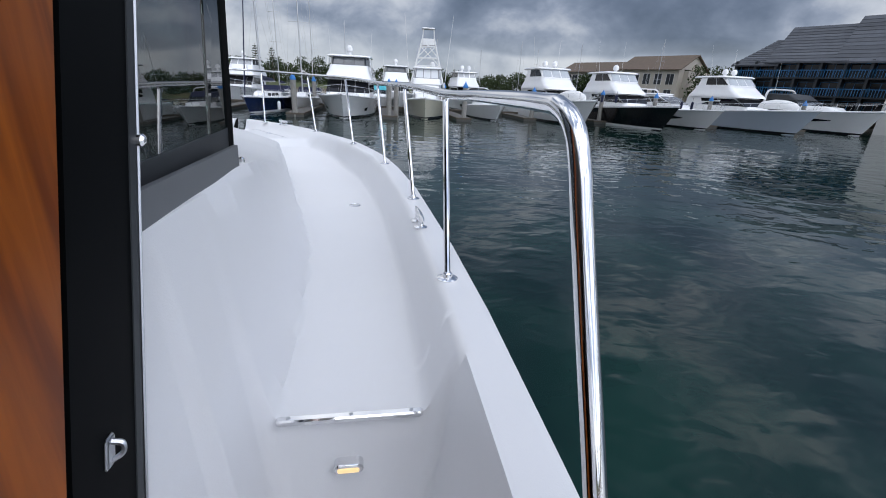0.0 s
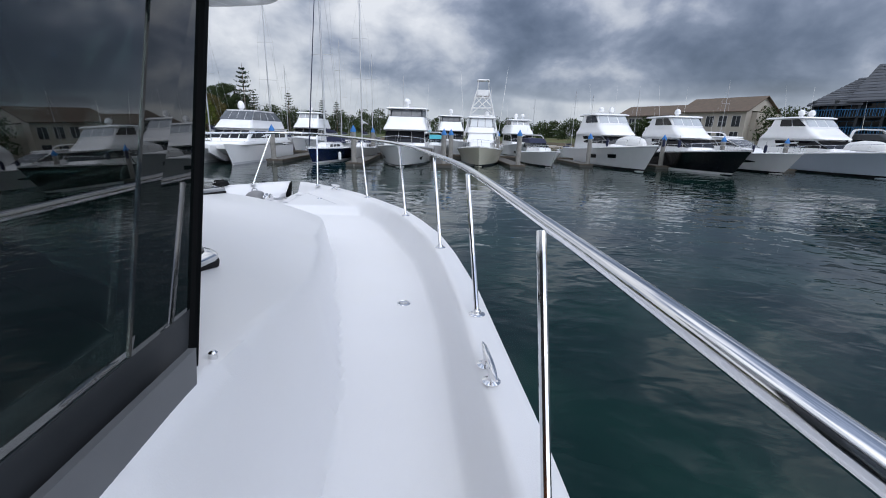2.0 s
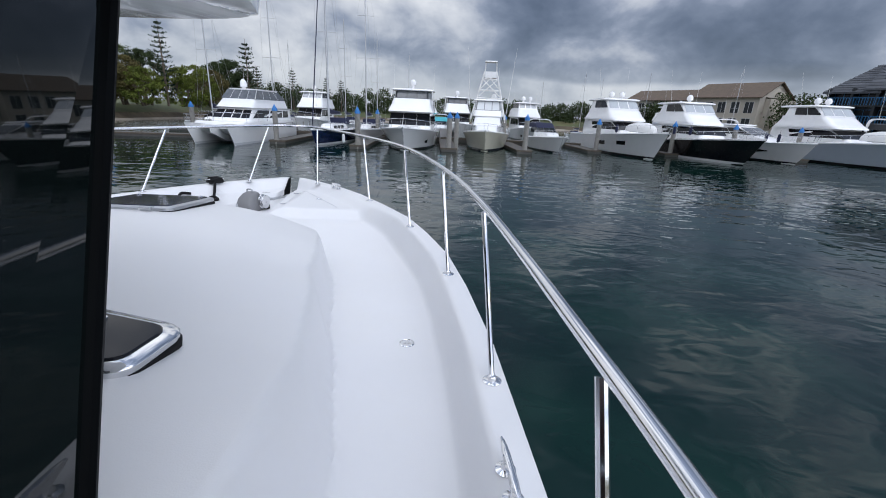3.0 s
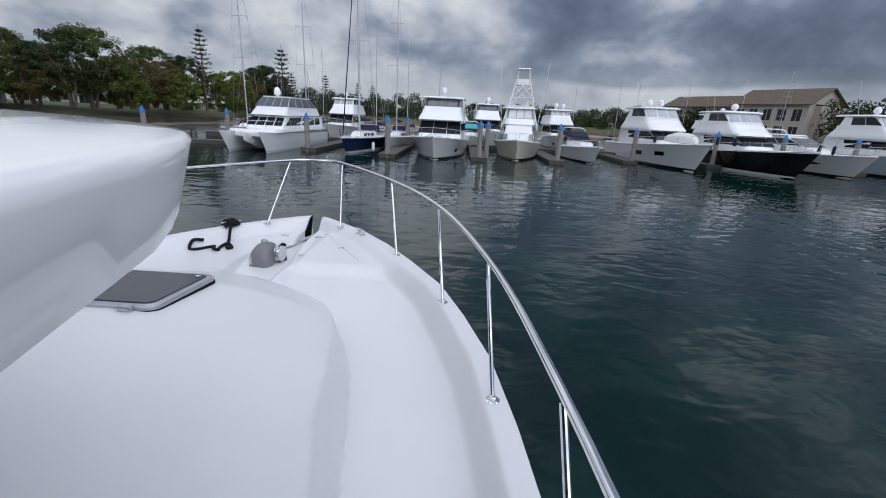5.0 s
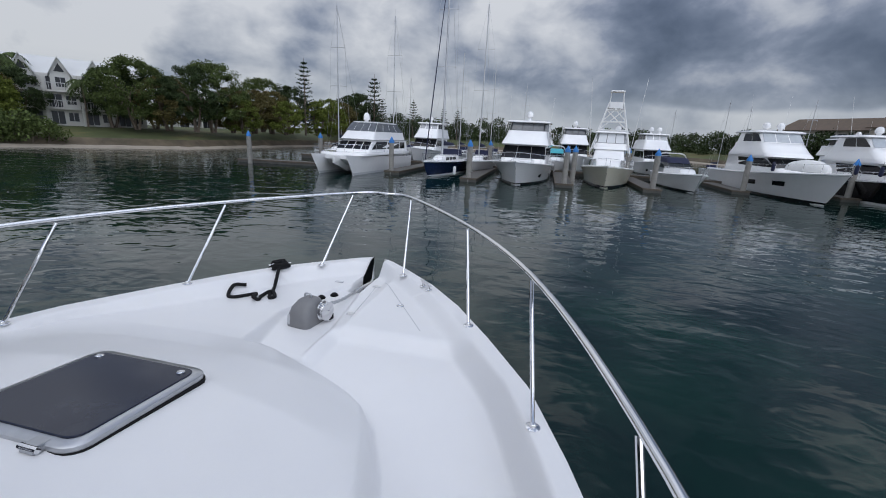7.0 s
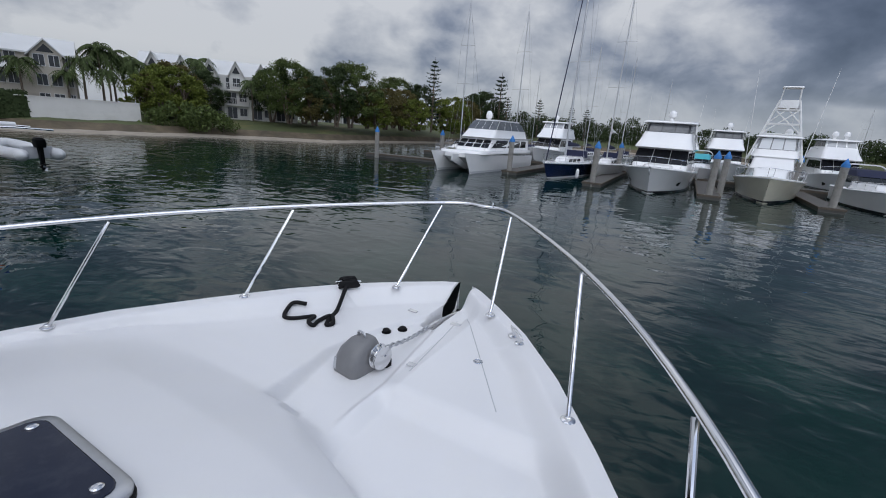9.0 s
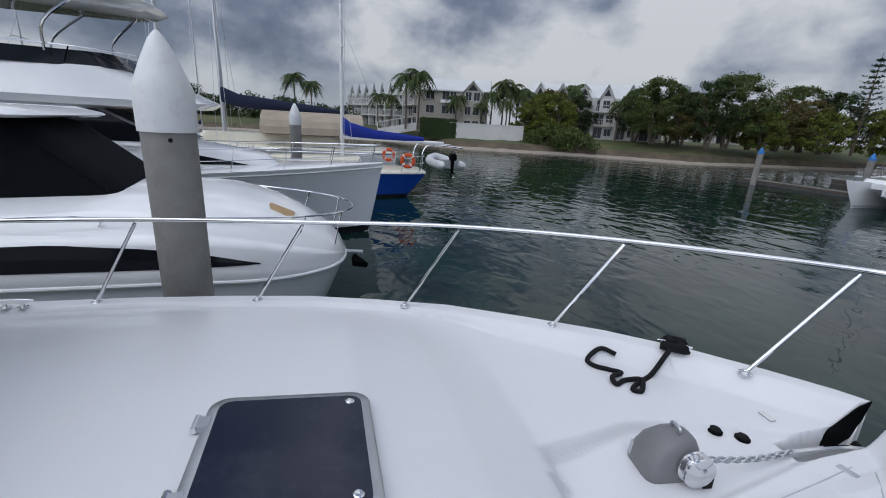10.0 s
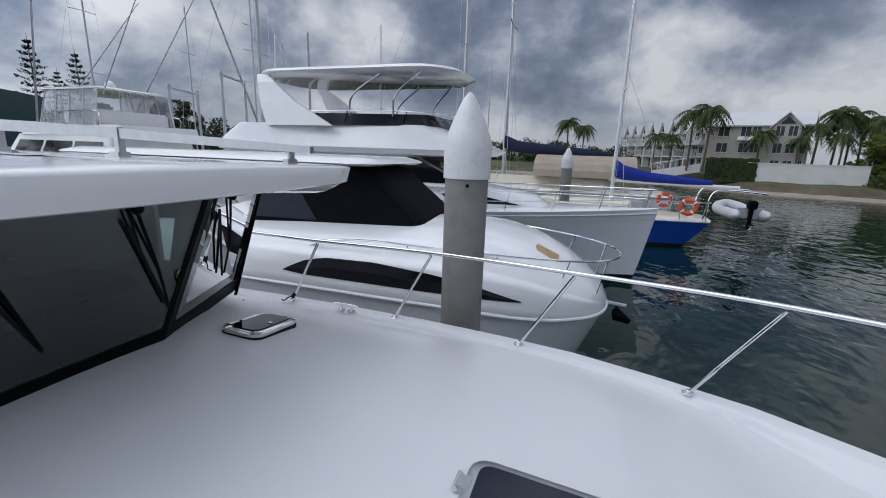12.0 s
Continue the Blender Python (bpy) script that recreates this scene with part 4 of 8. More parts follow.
class Hull:
    """A moulded hull in its own axes: y to the bow, stem at the waterline at the origin, z up."""

    def __init__(self, L, beam, fb, fs, rake=1.6, fine=2.3, wl=0.86, flare=1.5):
        self.L, self.beam, self.fb, self.fs, self.rake, self.fine, self.wl, self.flare = L, beam, fb, fs, rake, fine, wl, flare

    def sheer(self, s):
        return lerp(self.fs, self.fb, s ** 1.7)

    def deck_half(self, s):
        k = max(0.0, (s - 0.42) / 0.58)
        return max(0.02, self.beam / 2 * (1 - k ** self.fine) * (0.93 + 0.07 * min(1, s / 0.3)))

    def at(self, s, v, off=0.0):
        """Point on the starboard side: s from stern to stem, v from waterline to sheer."""
        bd = self.deck_half(s)
        k = max(0.0, (s - 0.25) / 0.75)
        bw = max(0.0, self.beam / 2 * self.wl * (1 - k ** (self.fine * 0.75)))
        x = lerp(bw, bd, max(0.0, v) ** self.flare) if v >= 0 else bw * (1 + v)
        y = -self.L + s * (self.L + self.rake * max(0.0, v) ** 0.9)
        return Vector((x + off, y, self.sheer(s) * v if v >= 0 else v * 0.9))

    def y_at(self, y):
        return max(0.0, min(1.0, (y + self.L) / (self.L + self.rake)))

    def build(self, parent, material, boot=None, deckmat=None, cove=None):
        bm = B()
        rings = []
        for i in range(33):
            s = 1 - (1 - i / 32) ** 1.35
            st = [self.at(s, v) for v in (1.0, 0.93, 0.8, 0.62, 0.42, 0.22, 0.05, -0.25)]
            rings.append(st + [Vector((-p.x, p.y, p.z)) for p in reversed(st)])
        loft(bm, rings, closed=False, cap=False)
        bm.faces.new([bm.verts.new(p) for p in rings[0]])
        h = part("hull", bm, material, parent, smooth=True, angle=50)
        bm = B()
        rings = []
        for i in range(29):
            s = 1 - (1 - i / 28) ** 1.35
            p = self.at(s, 1.0)
            rings.append([(p.x, p.y, p.z), (p.x * 0.96, p.y, p.z + 0.05), (p.x * 0.5, p.y, p.z + 0.05 + 0.03 * self.beam / 4), (-p.x * 0.5, p.y, p.z + 0.05 + 0.03 * self.beam / 4), (-p.x * 0.96, p.y, p.z + 0.05), (-p.x, p.y, p.z)])
        loft(bm, rings, closed=False, cap=False)
        part("deck", bm, deckmat or GELS, parent, smooth=True, angle=50)
        for sx in (1, -1):
            bm = B()
            tube(bm, [Vector((sx * self.at(1 - (1 - i / 20) ** 1.3, 0.97).x, *self.at(1 - (1 - i / 20) ** 1.3, 0.97)[1:])) for i in range(21)], 0.035, 6)
            part("rub_rail", bm, GELS if material is not GELS else LGREY, parent)
            if boot:
                bm = B()
                rings = []
                for i in range(21):
                    s = 1 - (1 - i / 20) ** 1.3
                    rings.append([Vector((sx * (self.at(s, v).x + 0.006), *self.at(s, v)[1:])) for v in (0.0, 0.05, 0.10)])
                loft(bm, rings, closed=False, cap=False)
                part("boot_stripe", bm, boot, parent)
        return h

    def window(self, parent, s0, s1, v0, v1, sides=(1, -1), material=None, taper=0.0, name="hull_window"):
        for sx in sides:
            bm = B()
            rings = []
            for i in range(11):
                s = lerp(s0, s1, i / 10)
                f = 1 - taper * (i / 10) ** 2
                a, b = self.at(s, lerp((v0 + v1) / 2, v0, f)), self.at(s, lerp((v0 + v1) / 2, v1, f))
                rings.append([(sx * (a.x + 0.012), a.y, a.z), (sx * (b.x + 0.012), b.y, b.z), (sx * (b.x - 0.02), b.y, b.z), (sx * (a.x - 0.02), a.y, a.z)])
            loft(bm, rings)
            part(name, bm, material or GLASSB, parent)

    def bow_rail(self, parent, s0=0.55, h=0.62, posts=6, r=0.016, lean=0.0, mid=False, gap=0.04):
        """Rail round the bow on posts; each post a part."""
        ss = [lerp(s0, 0.985, i / (posts - 1)) for i in range(posts)]
        base = []
        for s in ss:
            p = self.at(s, 1.0)
            base.append(Vector((max(0.10, p.x * 0.94 - gap), p.y - 0.1, p.z + 0.05)))
        top = [p + Vector((0.02, 0.12 + lean, h)) for p in base]
        tip = Vector((0, top[-1].y + 0.12, top[-1].z))
        pth = [base[0]] + [base[0].lerp(top[0], 0.9)] + top + [tip] + [Vector((-p.x, p.y, p.z)) for p in reversed([base[0]] + [base[0].lerp(top[0], 0.9)] + top)]
        bm = B()
        tube(bm, smooth_path(pth, 4), r, 6)
        part("rail", bm, CHROME, parent)
        if mid:
            bm = B()
            tube(bm, [a.lerp(b, 0.5) for a, b in zip(base, top)] + [Vector((-a.lerp(b, 0.5).x, *a.lerp(b, 0.5)[1:])) for a, b in reversed(list(zip(base, top)))], r * 0.6, 5)
            part("mid_rail", bm, CHROME, parent)
        for sx in (1, -1):
            for a, b in zip(base[1:], top[1:]):
                bm = B()
                tube(bm, [(sx * a.x, a.y, a.z), (sx * b.x, b.y, b.z)], r * 0.8, 5)
                part("rail_post", bm, CHROME, parent)


class House:
    """A tapered cabin block given by levels (z, aft y, forward y, half width, half width forward)."""

    def __init__(self, levels, r=0.25):
        self.lv = [(l if len(l) == 5 else (*l, l[3] * 0.86)) for l in levels]
        self.r = r

    def ring(self, z, ya, yf, hw, hf):
        r = min(self.r, hw * 0.45)
        out = []
        k = 4
        pts = [(hf, yf), (-hf, yf), (-hw, ya), (hw, ya)]
        for i in range(4):
            p, q, o = Vector((*pts[i], 0)), Vector((*pts[i - 1], 0)), Vector((*pts[(i + 1) % 4], 0))
            a, b = p + (q - p).normalized() * r, p + (o - p).normalized() * r
            for j in range(k + 1):
                t = j / k
                c = a.lerp(p, t).lerp(p.lerp(b, t), t)
                out.append((c.x, c.y, z))
        return out

    def build(self, parent, material, name="cabin"):
        bm = B()
        loft(bm, [self.ring(*l) for l in self.lv])
        return part(name, bm, material, parent, smooth=True, angle=40)

    def pt(self, face, lev, u, v):
        l = [lerp(a, b, v) for a, b in zip(self.lv[lev], self.lv[lev + 1])]
        z, ya, yf, hw, hf = l
        if face == "F":
            return Vector((lerp(-hf, hf, u), yf, z))
        if face == "A":
            return Vector((lerp(hw, -hw, u), ya, z))
        sx = 1 if face == "S" else -1
        return Vector((sx * lerp(hw, hf, u), lerp(ya, yf, u), z))

    def win(self, parent, face, lev, u0, u1, v0=0.15, v1=0.85, skew=0.0, material=None, name="window", frame=None):
        q = [self.pt(face, lev, u0, v0), self.pt(face, lev, u1, v0), self.pt(face, lev, u1 - skew, v1), self.pt(face, lev, u0, v1)]
        if face == "F":
            q = q[::-1]
        if face == "P":
            q = q[::-1]
        c = sum(q, Vector()) / 4
        nrm = (q[2] - q[0]).cross(q[3] - q[1])
        mid = Vector((0, (self.lv[lev][1] + self.lv[lev][2]) / 2, c.z))
        if nrm.dot(c - mid) < 0:
            q = q[::-1]
        bm = B()
        panel(bm, q, 0.014)
        w = part(name, bm, material or GLASSB, parent)
        return w


def dome(parent, x, y, z, r=0.3, h=1.5, material=None, name="radome"):
    bm = B()
    lathe(bm, [(r * 0.55, 0), (r * 0.6, r * 0.25), (r, r * 0.5), (r * 1.02, r * h * 0.75), (r * 0.86, r * h * 1.1), (r * 0.5, r * h * 1.35), (r * 0.1, r * h * 1.42)], 14, pose(x, y, z))
    part(name, bm, material or GELS, parent, smooth=True)


def whip(parent, x, y, z, h, lean=(0, -0.1), r=0.014, name="antenna", material=None):
    bm = B()
    tube(bm, [(x, y, z), (x + lean[0] * h * 0.5, y + lean[1] * h * 0.5, z + h * 0.5), (x + lean[0] * h, y + lean[1] * h, z + h)], r, 5, r * 0.4)
    part(name, bm, material or ALUP, parent)


def radar_arch(parent, y, z0, z1, hw, top, lean=-0.5, w=0.35, material=None):
    bm = B()
    rings = []
    for p in smooth_path([(hw, y, z0), (lerp(hw, top, 0.6), y + lean * 0.7, lerp(z0, z1, 0.7)), (top * 0.8, y + lean, z1), (0, y + lean, z1 + 0.05), (-top * 0.8, y + lean, z1), (-lerp(hw, top, 0.6), y + lean * 0.7, lerp(z0, z1, 0.7)), (-hw, y, z0)], 4):
        rings.append([(p.x, p.y - w / 2, p.z - 0.05), (p.x, p.y + w / 2, p.z - 0.05), (p.x, p.y + w / 2, p.z + 0.05), (p.x, p.y - w / 2, p.z + 0.05)])
    loft(bm, rings)
    part("radar_arch", bm, material or GELS, parent, smooth=True)


def fender(m, material, label, r=0.13, l=0.55):
    f = thing("fender", m, label, "fender", "boat fenders")
    bm = B()
    lathe(bm, [(0.02, -l / 2 - r * 0.7), (r * 0.5, -l / 2 - r * 0.5), (r * 0.95, -l / 2), (r, 0), (r * 0.95, l / 2), (r * 0.5, l / 2 + r * 0.5), (0.02, l / 2 + r * 0.7)], 12)
    part("body", bm, material, f, smooth=True)
    bm = B()
    tube(bm, [(0, 0, l / 2 + r * 0.6), (0, 0, l / 2 + r * 0.6 + 0.35)], 0.010, 5)
    part("lanyard", bm, RUBBER, f)


def windows_row(h, parent, face, lev, n, u0=0.04, u1=0.96, v0=0.15, v1=0.85, gap=0.02, skew=0.0, material=None):
    for i in range(n):
        a, b = lerp(u0, u1, i / n) + gap / 2, lerp(u0, u1, (i + 1) / n) - gap / 2
        h.win(parent, face, lev, a, b, v0, v1, skew if i == n - 1 else 0, material)


def hardtop(parent, ya, yf, hw, z, thick=0.14, material=None, crown=0.06):
    bm = B()
    loft(bm, [rrect(-hw + 0.08, hw - 0.08, ya + 0.08, yf - 0.08, 0.3, z), rrect(-hw, hw, ya, yf, 0.4, z + thick * 0.4), rrect(-hw + 0.03, hw - 0.03, ya + 0.03, yf - 0.03, 0.4, z + thick * 0.8), rrect(-hw + 0.3, hw - 0.3, ya + 0.3, yf - 0.3, 0.3, z + thick + crown)])
    part("hardtop", bm, material or GELS, parent, smooth=True, angle=50)


def flybridge_cruiser(m, label, L=13.5, beam=4.6, fb=2.2, hullmat=None, boot=None, style="open", scale_top=1.0, domes=1):
    """Bow-on flybridge cruiser: long foredeck, raked saloon windows, enclosed or open bridge."""
    b = thing("motor_cruiser", m, label, "boat", "moored boats")
    h = Hull(L, beam, fb, fb * 0.66, 1.5, 3.5, 0.88, 1.7)
    h.build(b, hullmat or GELS, boot or BLACKHULL)
    h.window(b, 0.74, 0.78, 0.30, 0.50, name="port_light", taper=0.5)
    h.bow_rail(b, 0.55, 0.65, 7)
    zd = h.sheer(0.7) + 0.05
    trunk = House([(zd - 0.35, -8.5, -2.9, beam * 0.36, beam * 0.20), (zd + 0.15, -8.5, -3.4, beam * 0.34, beam * 0.17), (zd + 0.24, -8.5, -4.0, beam * 0.30, beam * 0.14)], 0.4)
    trunk.build(b, GELS, "coachroof")
    sal = House([(zd - 0.35, -10.8, -3.9, beam * 0.43, beam * 0.36), (zd + 0.20, -10.8, -4.1, beam * 0.43, beam * 0.36), (zd + 1.35, -10.7, -5.4, beam * 0.40, beam * 0.34)], 0.35)
    sal.build(b, GELS, "saloon")
    windows_row(sal, b, "F", 1, 3, 0.0, 1.0, 0.08, 0.97, 0.008)
    for f in "SP":
        windows_row(sal, b, f, 1, 3, 0.20, 0.97, 0.15, 0.85, 0.015)
    zs = zd + 1.35
    br = House([(zs - 0.04, -11.4, -5.0, beam * 0.42, beam * 0.36), (zs + 0.10, -11.4, -4.6, beam * 0.45, beam * 0.385), (zs + 0.35, -11.3, -4.9, beam * 0.435, beam * 0.37), (zs + 0.75, -11.2, -5.5, beam * 0.40, beam * 0.34), (zs + 1.25, -11.2, -6.0, beam * 0.385, beam * 0.32)], 0.45)
    br.build(b, GELS, "bridge_coaming")
    zt = zs + 1.25
    if style == "enclosed":
        up = House([(zt, -9.8, -6.1, beam * 0.385, beam * 0.31), (zt + 0.72, -9.6, -6.7, beam * 0.36, beam * 0.29)], 0.25)
        up.build(b, GELS, "wheelhouse")
        windows_row(up, b, "F", 0, 3, 0.04, 0.96, 0.1, 0.95, 0.03, material=CLEAR)
        for f in "SP":
            windows_row(up, b, f, 0, 3, 0.05, 0.97, 0.1, 0.95, 0.03)
        hardtop(b, -10.6, -6.3, beam * 0.40, zt + 0.70)
    else:
        up = House([(zt, -9.3, -6.3, beam * 0.36, beam * 0.29), (zt + 0.70, -9.2, -6.8, beam * 0.345, beam * 0.28)], 0.2)
        # solid block; its dark colour stands for the shade behind the vinyl
        up.build(b, SHADEIN, "clear_enclosure")
        windows_row(up, b, "F", 0, 3, 0.03, 0.97, 0.06, 0.95, 0.02, material=VINYLG)
        for f in "SP":
            windows_row(up, b, f, 0, 2, 0.04, 0.97, 0.06, 0.95, 0.03, material=VINYLG)
        for sx in (1, -1):
            for y in (-6.6, -7.9, -9.3):
                bm = B()
                tube(bm, [(sx * beam * 0.37, y + 0.3, zt), (sx * beam * 0.355, y, zt + 0.75)], 0.03, 6)
                part("top_post", bm, ALUP, b)
        hardtop(b, -9.9, -6.5, beam * 0.39, zt + 0.70)
    for i in range(domes):
        x = (0.0 if domes == 1 else (-0.5, 0.5)[i])
        bm = B()
        lathe(bm, [(0.22, 0), (0.14, 0.25), (0.14, 0.30)], 10, pose(x, -7.6, zt + 0.84))
        part("radome_base", bm, GELS, b)
        dome(b, x, -7.6, zt + 1.10, 0.30)
    for sx in (1, -1):
        whip(b, sx * beam * 0.36, -8.6, zt + 0.80, 2.4, (sx * 0.05, -0.12))
        bm = B()
        tube(bm, smooth_path([(sx * beam * 0.42, -10.9, zs + 0.6), (sx * beam * 0.43, -9.0, zs + 1.15), (sx * beam * 0.40, -7.0, zs + 1.10)], 4), 0.022, 6)
        part("bridge_rail", bm, CHROME, b)
    # anchor on the stem
    bm = B()
    loft(bm, [[(-0.05, h.rake - 0.35, fb + 0.02), (0.05, h.rake - 0.35, fb + 0.02), (0.05, h.rake - 0.35, fb - 0.08), (-0.05, h.rake - 0.35, fb - 0.08)], [(-0.05, h.rake + 0.2, fb + 0.05), (0.05, h.rake + 0.2, fb + 0.05), (0.05, h.rake + 0.15, fb - 0.05), (-0.05, h.rake + 0.15, fb - 0.05)]])
    tube(bm, [(0, h.rake + 0.1, fb), (0, h.rake + 0.18, fb - 0.25), (0, h.rake - 0.02, fb - 0.4)], 0.035, 6)
    part("anchor", bm, ALU, b)
    return b


def sport_yacht(m, label, hullmat, L=16.0, beam=5.0, fb=2.35, boot=None, cover=None, hullwin=True, bridge=True, band=None):
    """Tall-sided enclosed-bridge motor yacht."""
    b = thing("motor_yacht", m, label, "boat", "moored boats")
    h = Hull(L, beam, fb, fb * 0.66, 1.9, 3.2, 0.88, 1.6)
    h.build(b, hullmat, boot or BLACKHULL)
    if hullwin:
        h.window(b, 0.52, 0.60, 0.46, 0.66)
        h.window(b, 0.72, 0.79, 0.50, 0.68)
    h.bow_rail(b, 0.52, 0.60, 8)
    zd = h.sheer(0.68) + 0.02
    sal = House([(zd - 0.45, -13.0, -3.6, beam * 0.42, beam * 0.24), (zd + 0.25, -13.0, -4.6, beam * 0.42, beam * 0.27), (zd + 1.05, -12.9, -6.0, beam * 0.41, beam * 0.31), (zd + 1.20, -12.9, -6.2, beam * 0.41, beam * 0.32)], 0.6)
    sal.build(b, GELS, "saloon")
    for f in "SP":
        sal.win(b, f, 1, 0.34, 0.66, 0.10, 0.95)
        sal.win(b, f, 1, 0.665, 1.0, 0.10, 0.95, 0.04)
    windows_row(sal, b, "F", 1, 3, 0.0, 1.0, 0.10, 0.96, 0.008)
    zs = zd + 1.45
    fl = House([(zd + 1.16, -12.7, -5.5, beam * 0.43, beam * 0.34), (zd + 1.30, -12.6, -5.6, beam * 0.435, beam * 0.345), (zs + 0.10, -12.4, -6.1, beam * 0.42, beam * 0.335), (zs + 0.55, -12.0, -6.8, beam * 0.405, beam * 0.33), (zs + 0.85, -12.0, -7.2, beam * 0.40, beam * 0.325)], 0.6)
    fl.build(b, GELS, "bridge_coaming")
    if bridge:
        up = House([(zs + 0.85, -11.6, -7.25, beam * 0.395, beam * 0.32), (zs + 1.67, -11.4, -8.1, beam * 0.37, beam * 0.30)], 0.35)
        up.build(b, GELS, "wheelhouse")
        windows_row(up, b, "F", 0, 3, 0.03, 0.97, 0.06, 0.94, 0.025, material=mat("pale_screen_cover", (0.40, 0.43, 0.46), 0.2, var=0.12, scale=2))
        for f in "SP":
            up.win(b, f, 0, 0.30, 0.62, 0.10, 0.92)
            up.win(b, f, 0, 0.64, 0.97, 0.10, 0.92, 0.10)
        hardtop(b, -12.6, -7.9, beam * 0.385, zs + 1.65, 0.16)
        for x in ((-0.55, 0.55) if cover else (0.0,)):
            bm = B()
            lathe(bm, [(0.16, 0), (0.14, 0.18)], 10, pose(x, -9.6, zs + 1.83))
            part("radome_base", bm, GELS, b)
            dome(b, x, -9.6, zs + 1.95, 0.30)
        for sx in (1, -1):
            whip(b, sx * 1.3, -10.6, zs + 1.80, 3.2, (sx * 0.08, -0.18))
    if cover:
        # tender under a fitted cover on the foredeck
        t = thing("covered_tender", m @ pose(0.35, -1.9, h.sheer(0.88) + 0.06, 0, 0, 8), "small tender under a fitted pale cover on a foredeck", "dinghy", "covered tenders")
        bm = B()
        loft(bm, [[(w * math.cos(a), y, 0.02 + hh * max(0.0, math.sin(a)) ** 0.8) for a in [math.pi * k / 12 for k in range(13)]] for y, w, hh in ((-1.9, 0.4, 0.4), (-1.6, 0.75, 0.68), (-0.6, 0.85, 0.85), (0.5, 0.78, 0.8), (1.3, 0.5, 0.6), (1.7, 0.12, 0.35))])
        part("cover", bm, cover, t, smooth=True)
        bm = B()
        box(bm, -0.5, 0.5, -1.2, 0.8, -0.02, 0.05)
        part("cradle", bm, LGREY, t)
    return b


def express_cruiser(m, label, L=9.5, beam=3.3, fb=1.55, hullmat=None, canopy=None, hullwin=False):
    """Low open cruiser with raked screen and a canvas top."""
    b = thing("express_cruiser", m, label, "boat", "moored boats")
    h = Hull(L, beam, fb, fb * 0.75, 1.2, 2.6)
    h.build(b, hullmat or GELS, BLACKHULL)
    if hullwin:
        h.window(b, 0.45, 0.80, 0.45, 0.72, taper=0.9)
    h.bow_rail(b, 0.50, 0.50, 6, 0.014)
    zd = h.sheer(0.7) + 0.02
    cab = House([(zd - 0.2, -5.4, -1.4, beam * 0.40, beam * 0.16), (zd + 0.30, -5.4, -2.2, beam * 0.37, beam * 0.16), (zd + 0.38, -5.4, -2.8, beam * 0.33, beam * 0.14)], 0.4)
    cab.build(b, GELS, "cabin_top")
    scr = House([(zd + 0.25, -6.6, -4.2, beam * 0.38, beam * 0.30), (zd + 0.75, -6.8, -5.1, beam * 0.34, beam * 0.27)], 0.25)
    # solid block, coloured as dark as the shade behind the screen
    scr.build(b, SHADEIN, "cockpit")
    windows_row(scr, b, "F", 0, 3, 0.03, 0.97, 0.03, 0.97, 0.03, material=GLASS)
    for f in "SP":
        windows_row(scr, b, f, 0, 2, 0.03, 0.97, 0.03, 0.97, 0.03, material=GLASS)
    top = House([(zd + 0.75, -8.2, -5.0, beam * 0.36, beam * 0.28), (zd + 1.15, -8.2, -5.8, beam * 0.33, beam * 0.27), (zd + 1.22, -8.0, -6.1, beam * 0.28, beam * 0.22)], 0.3)
    top.build(b, canopy or CANVAS, "canopy")
    radar_arch(b, -7.6, zd, zd + 1.5, beam * 0.42, beam * 0.36, -0.3, 0.25)
    whip(b, 0.6, -7.9, zd + 1.5, 2.2)
    return b


def sports_coupe(m, label, L=12.5, beam=4.0, fb=1.75):
    """Hardtop sports cruiser with a long raked screen and sweeping side windows."""
    b = thing("sports_coupe", m, label, "boat", "moored boats")
    h = Hull(L, beam, fb, fb * 0.75, 1.6, 3.2, 0.86, 1.6)
    h.build(b, GELS, BLACKHULL)
    h.window(b, 0.58, 0.80, 0.42, 0.70, taper=0.9)
    h.bow_rail(b, 0.52, 0.50, 7, 0.014)
    zd = h.sheer(0.7) + 0.02
    c = House([(zd - 0.30, -9.8, -1.6, 1.62, 0.50), (zd + 0.25, -9.8, -2.9, 1.55, 0.70), (zd + 0.42, -9.8, -3.9, 1.50, 0.92), (zd + 1.15, -9.4, -6.1, 1.32, 0.98), (zd + 1.30, -9.2, -6.6, 1.22, 0.90)], 0.5)
    c.build(b, GELS, "deckhouse")
    windows_row(c, b, "F", 2, 2, 0.02, 0.98, 0.06, 0.95, 0.03, material=VINYLG)
    for f in "SP":
        c.win(b, f, 2, 0.10, 0.52, 0.12, 0.85)
        c.win(b, f, 2, 0.535, 0.98, 0.12, 0.90, 0.05)
    hardtop(b, -10.2, -6.5, 1.25, zd + 1.28, 0.08)
    radar_arch(b, -9.4, zd + 0.6, zd + 1.75, 1.5, 1.2, -0.3, 0.25)
    whip(b, 0.6, -9.2, zd + 1.8, 2.2)
    return b


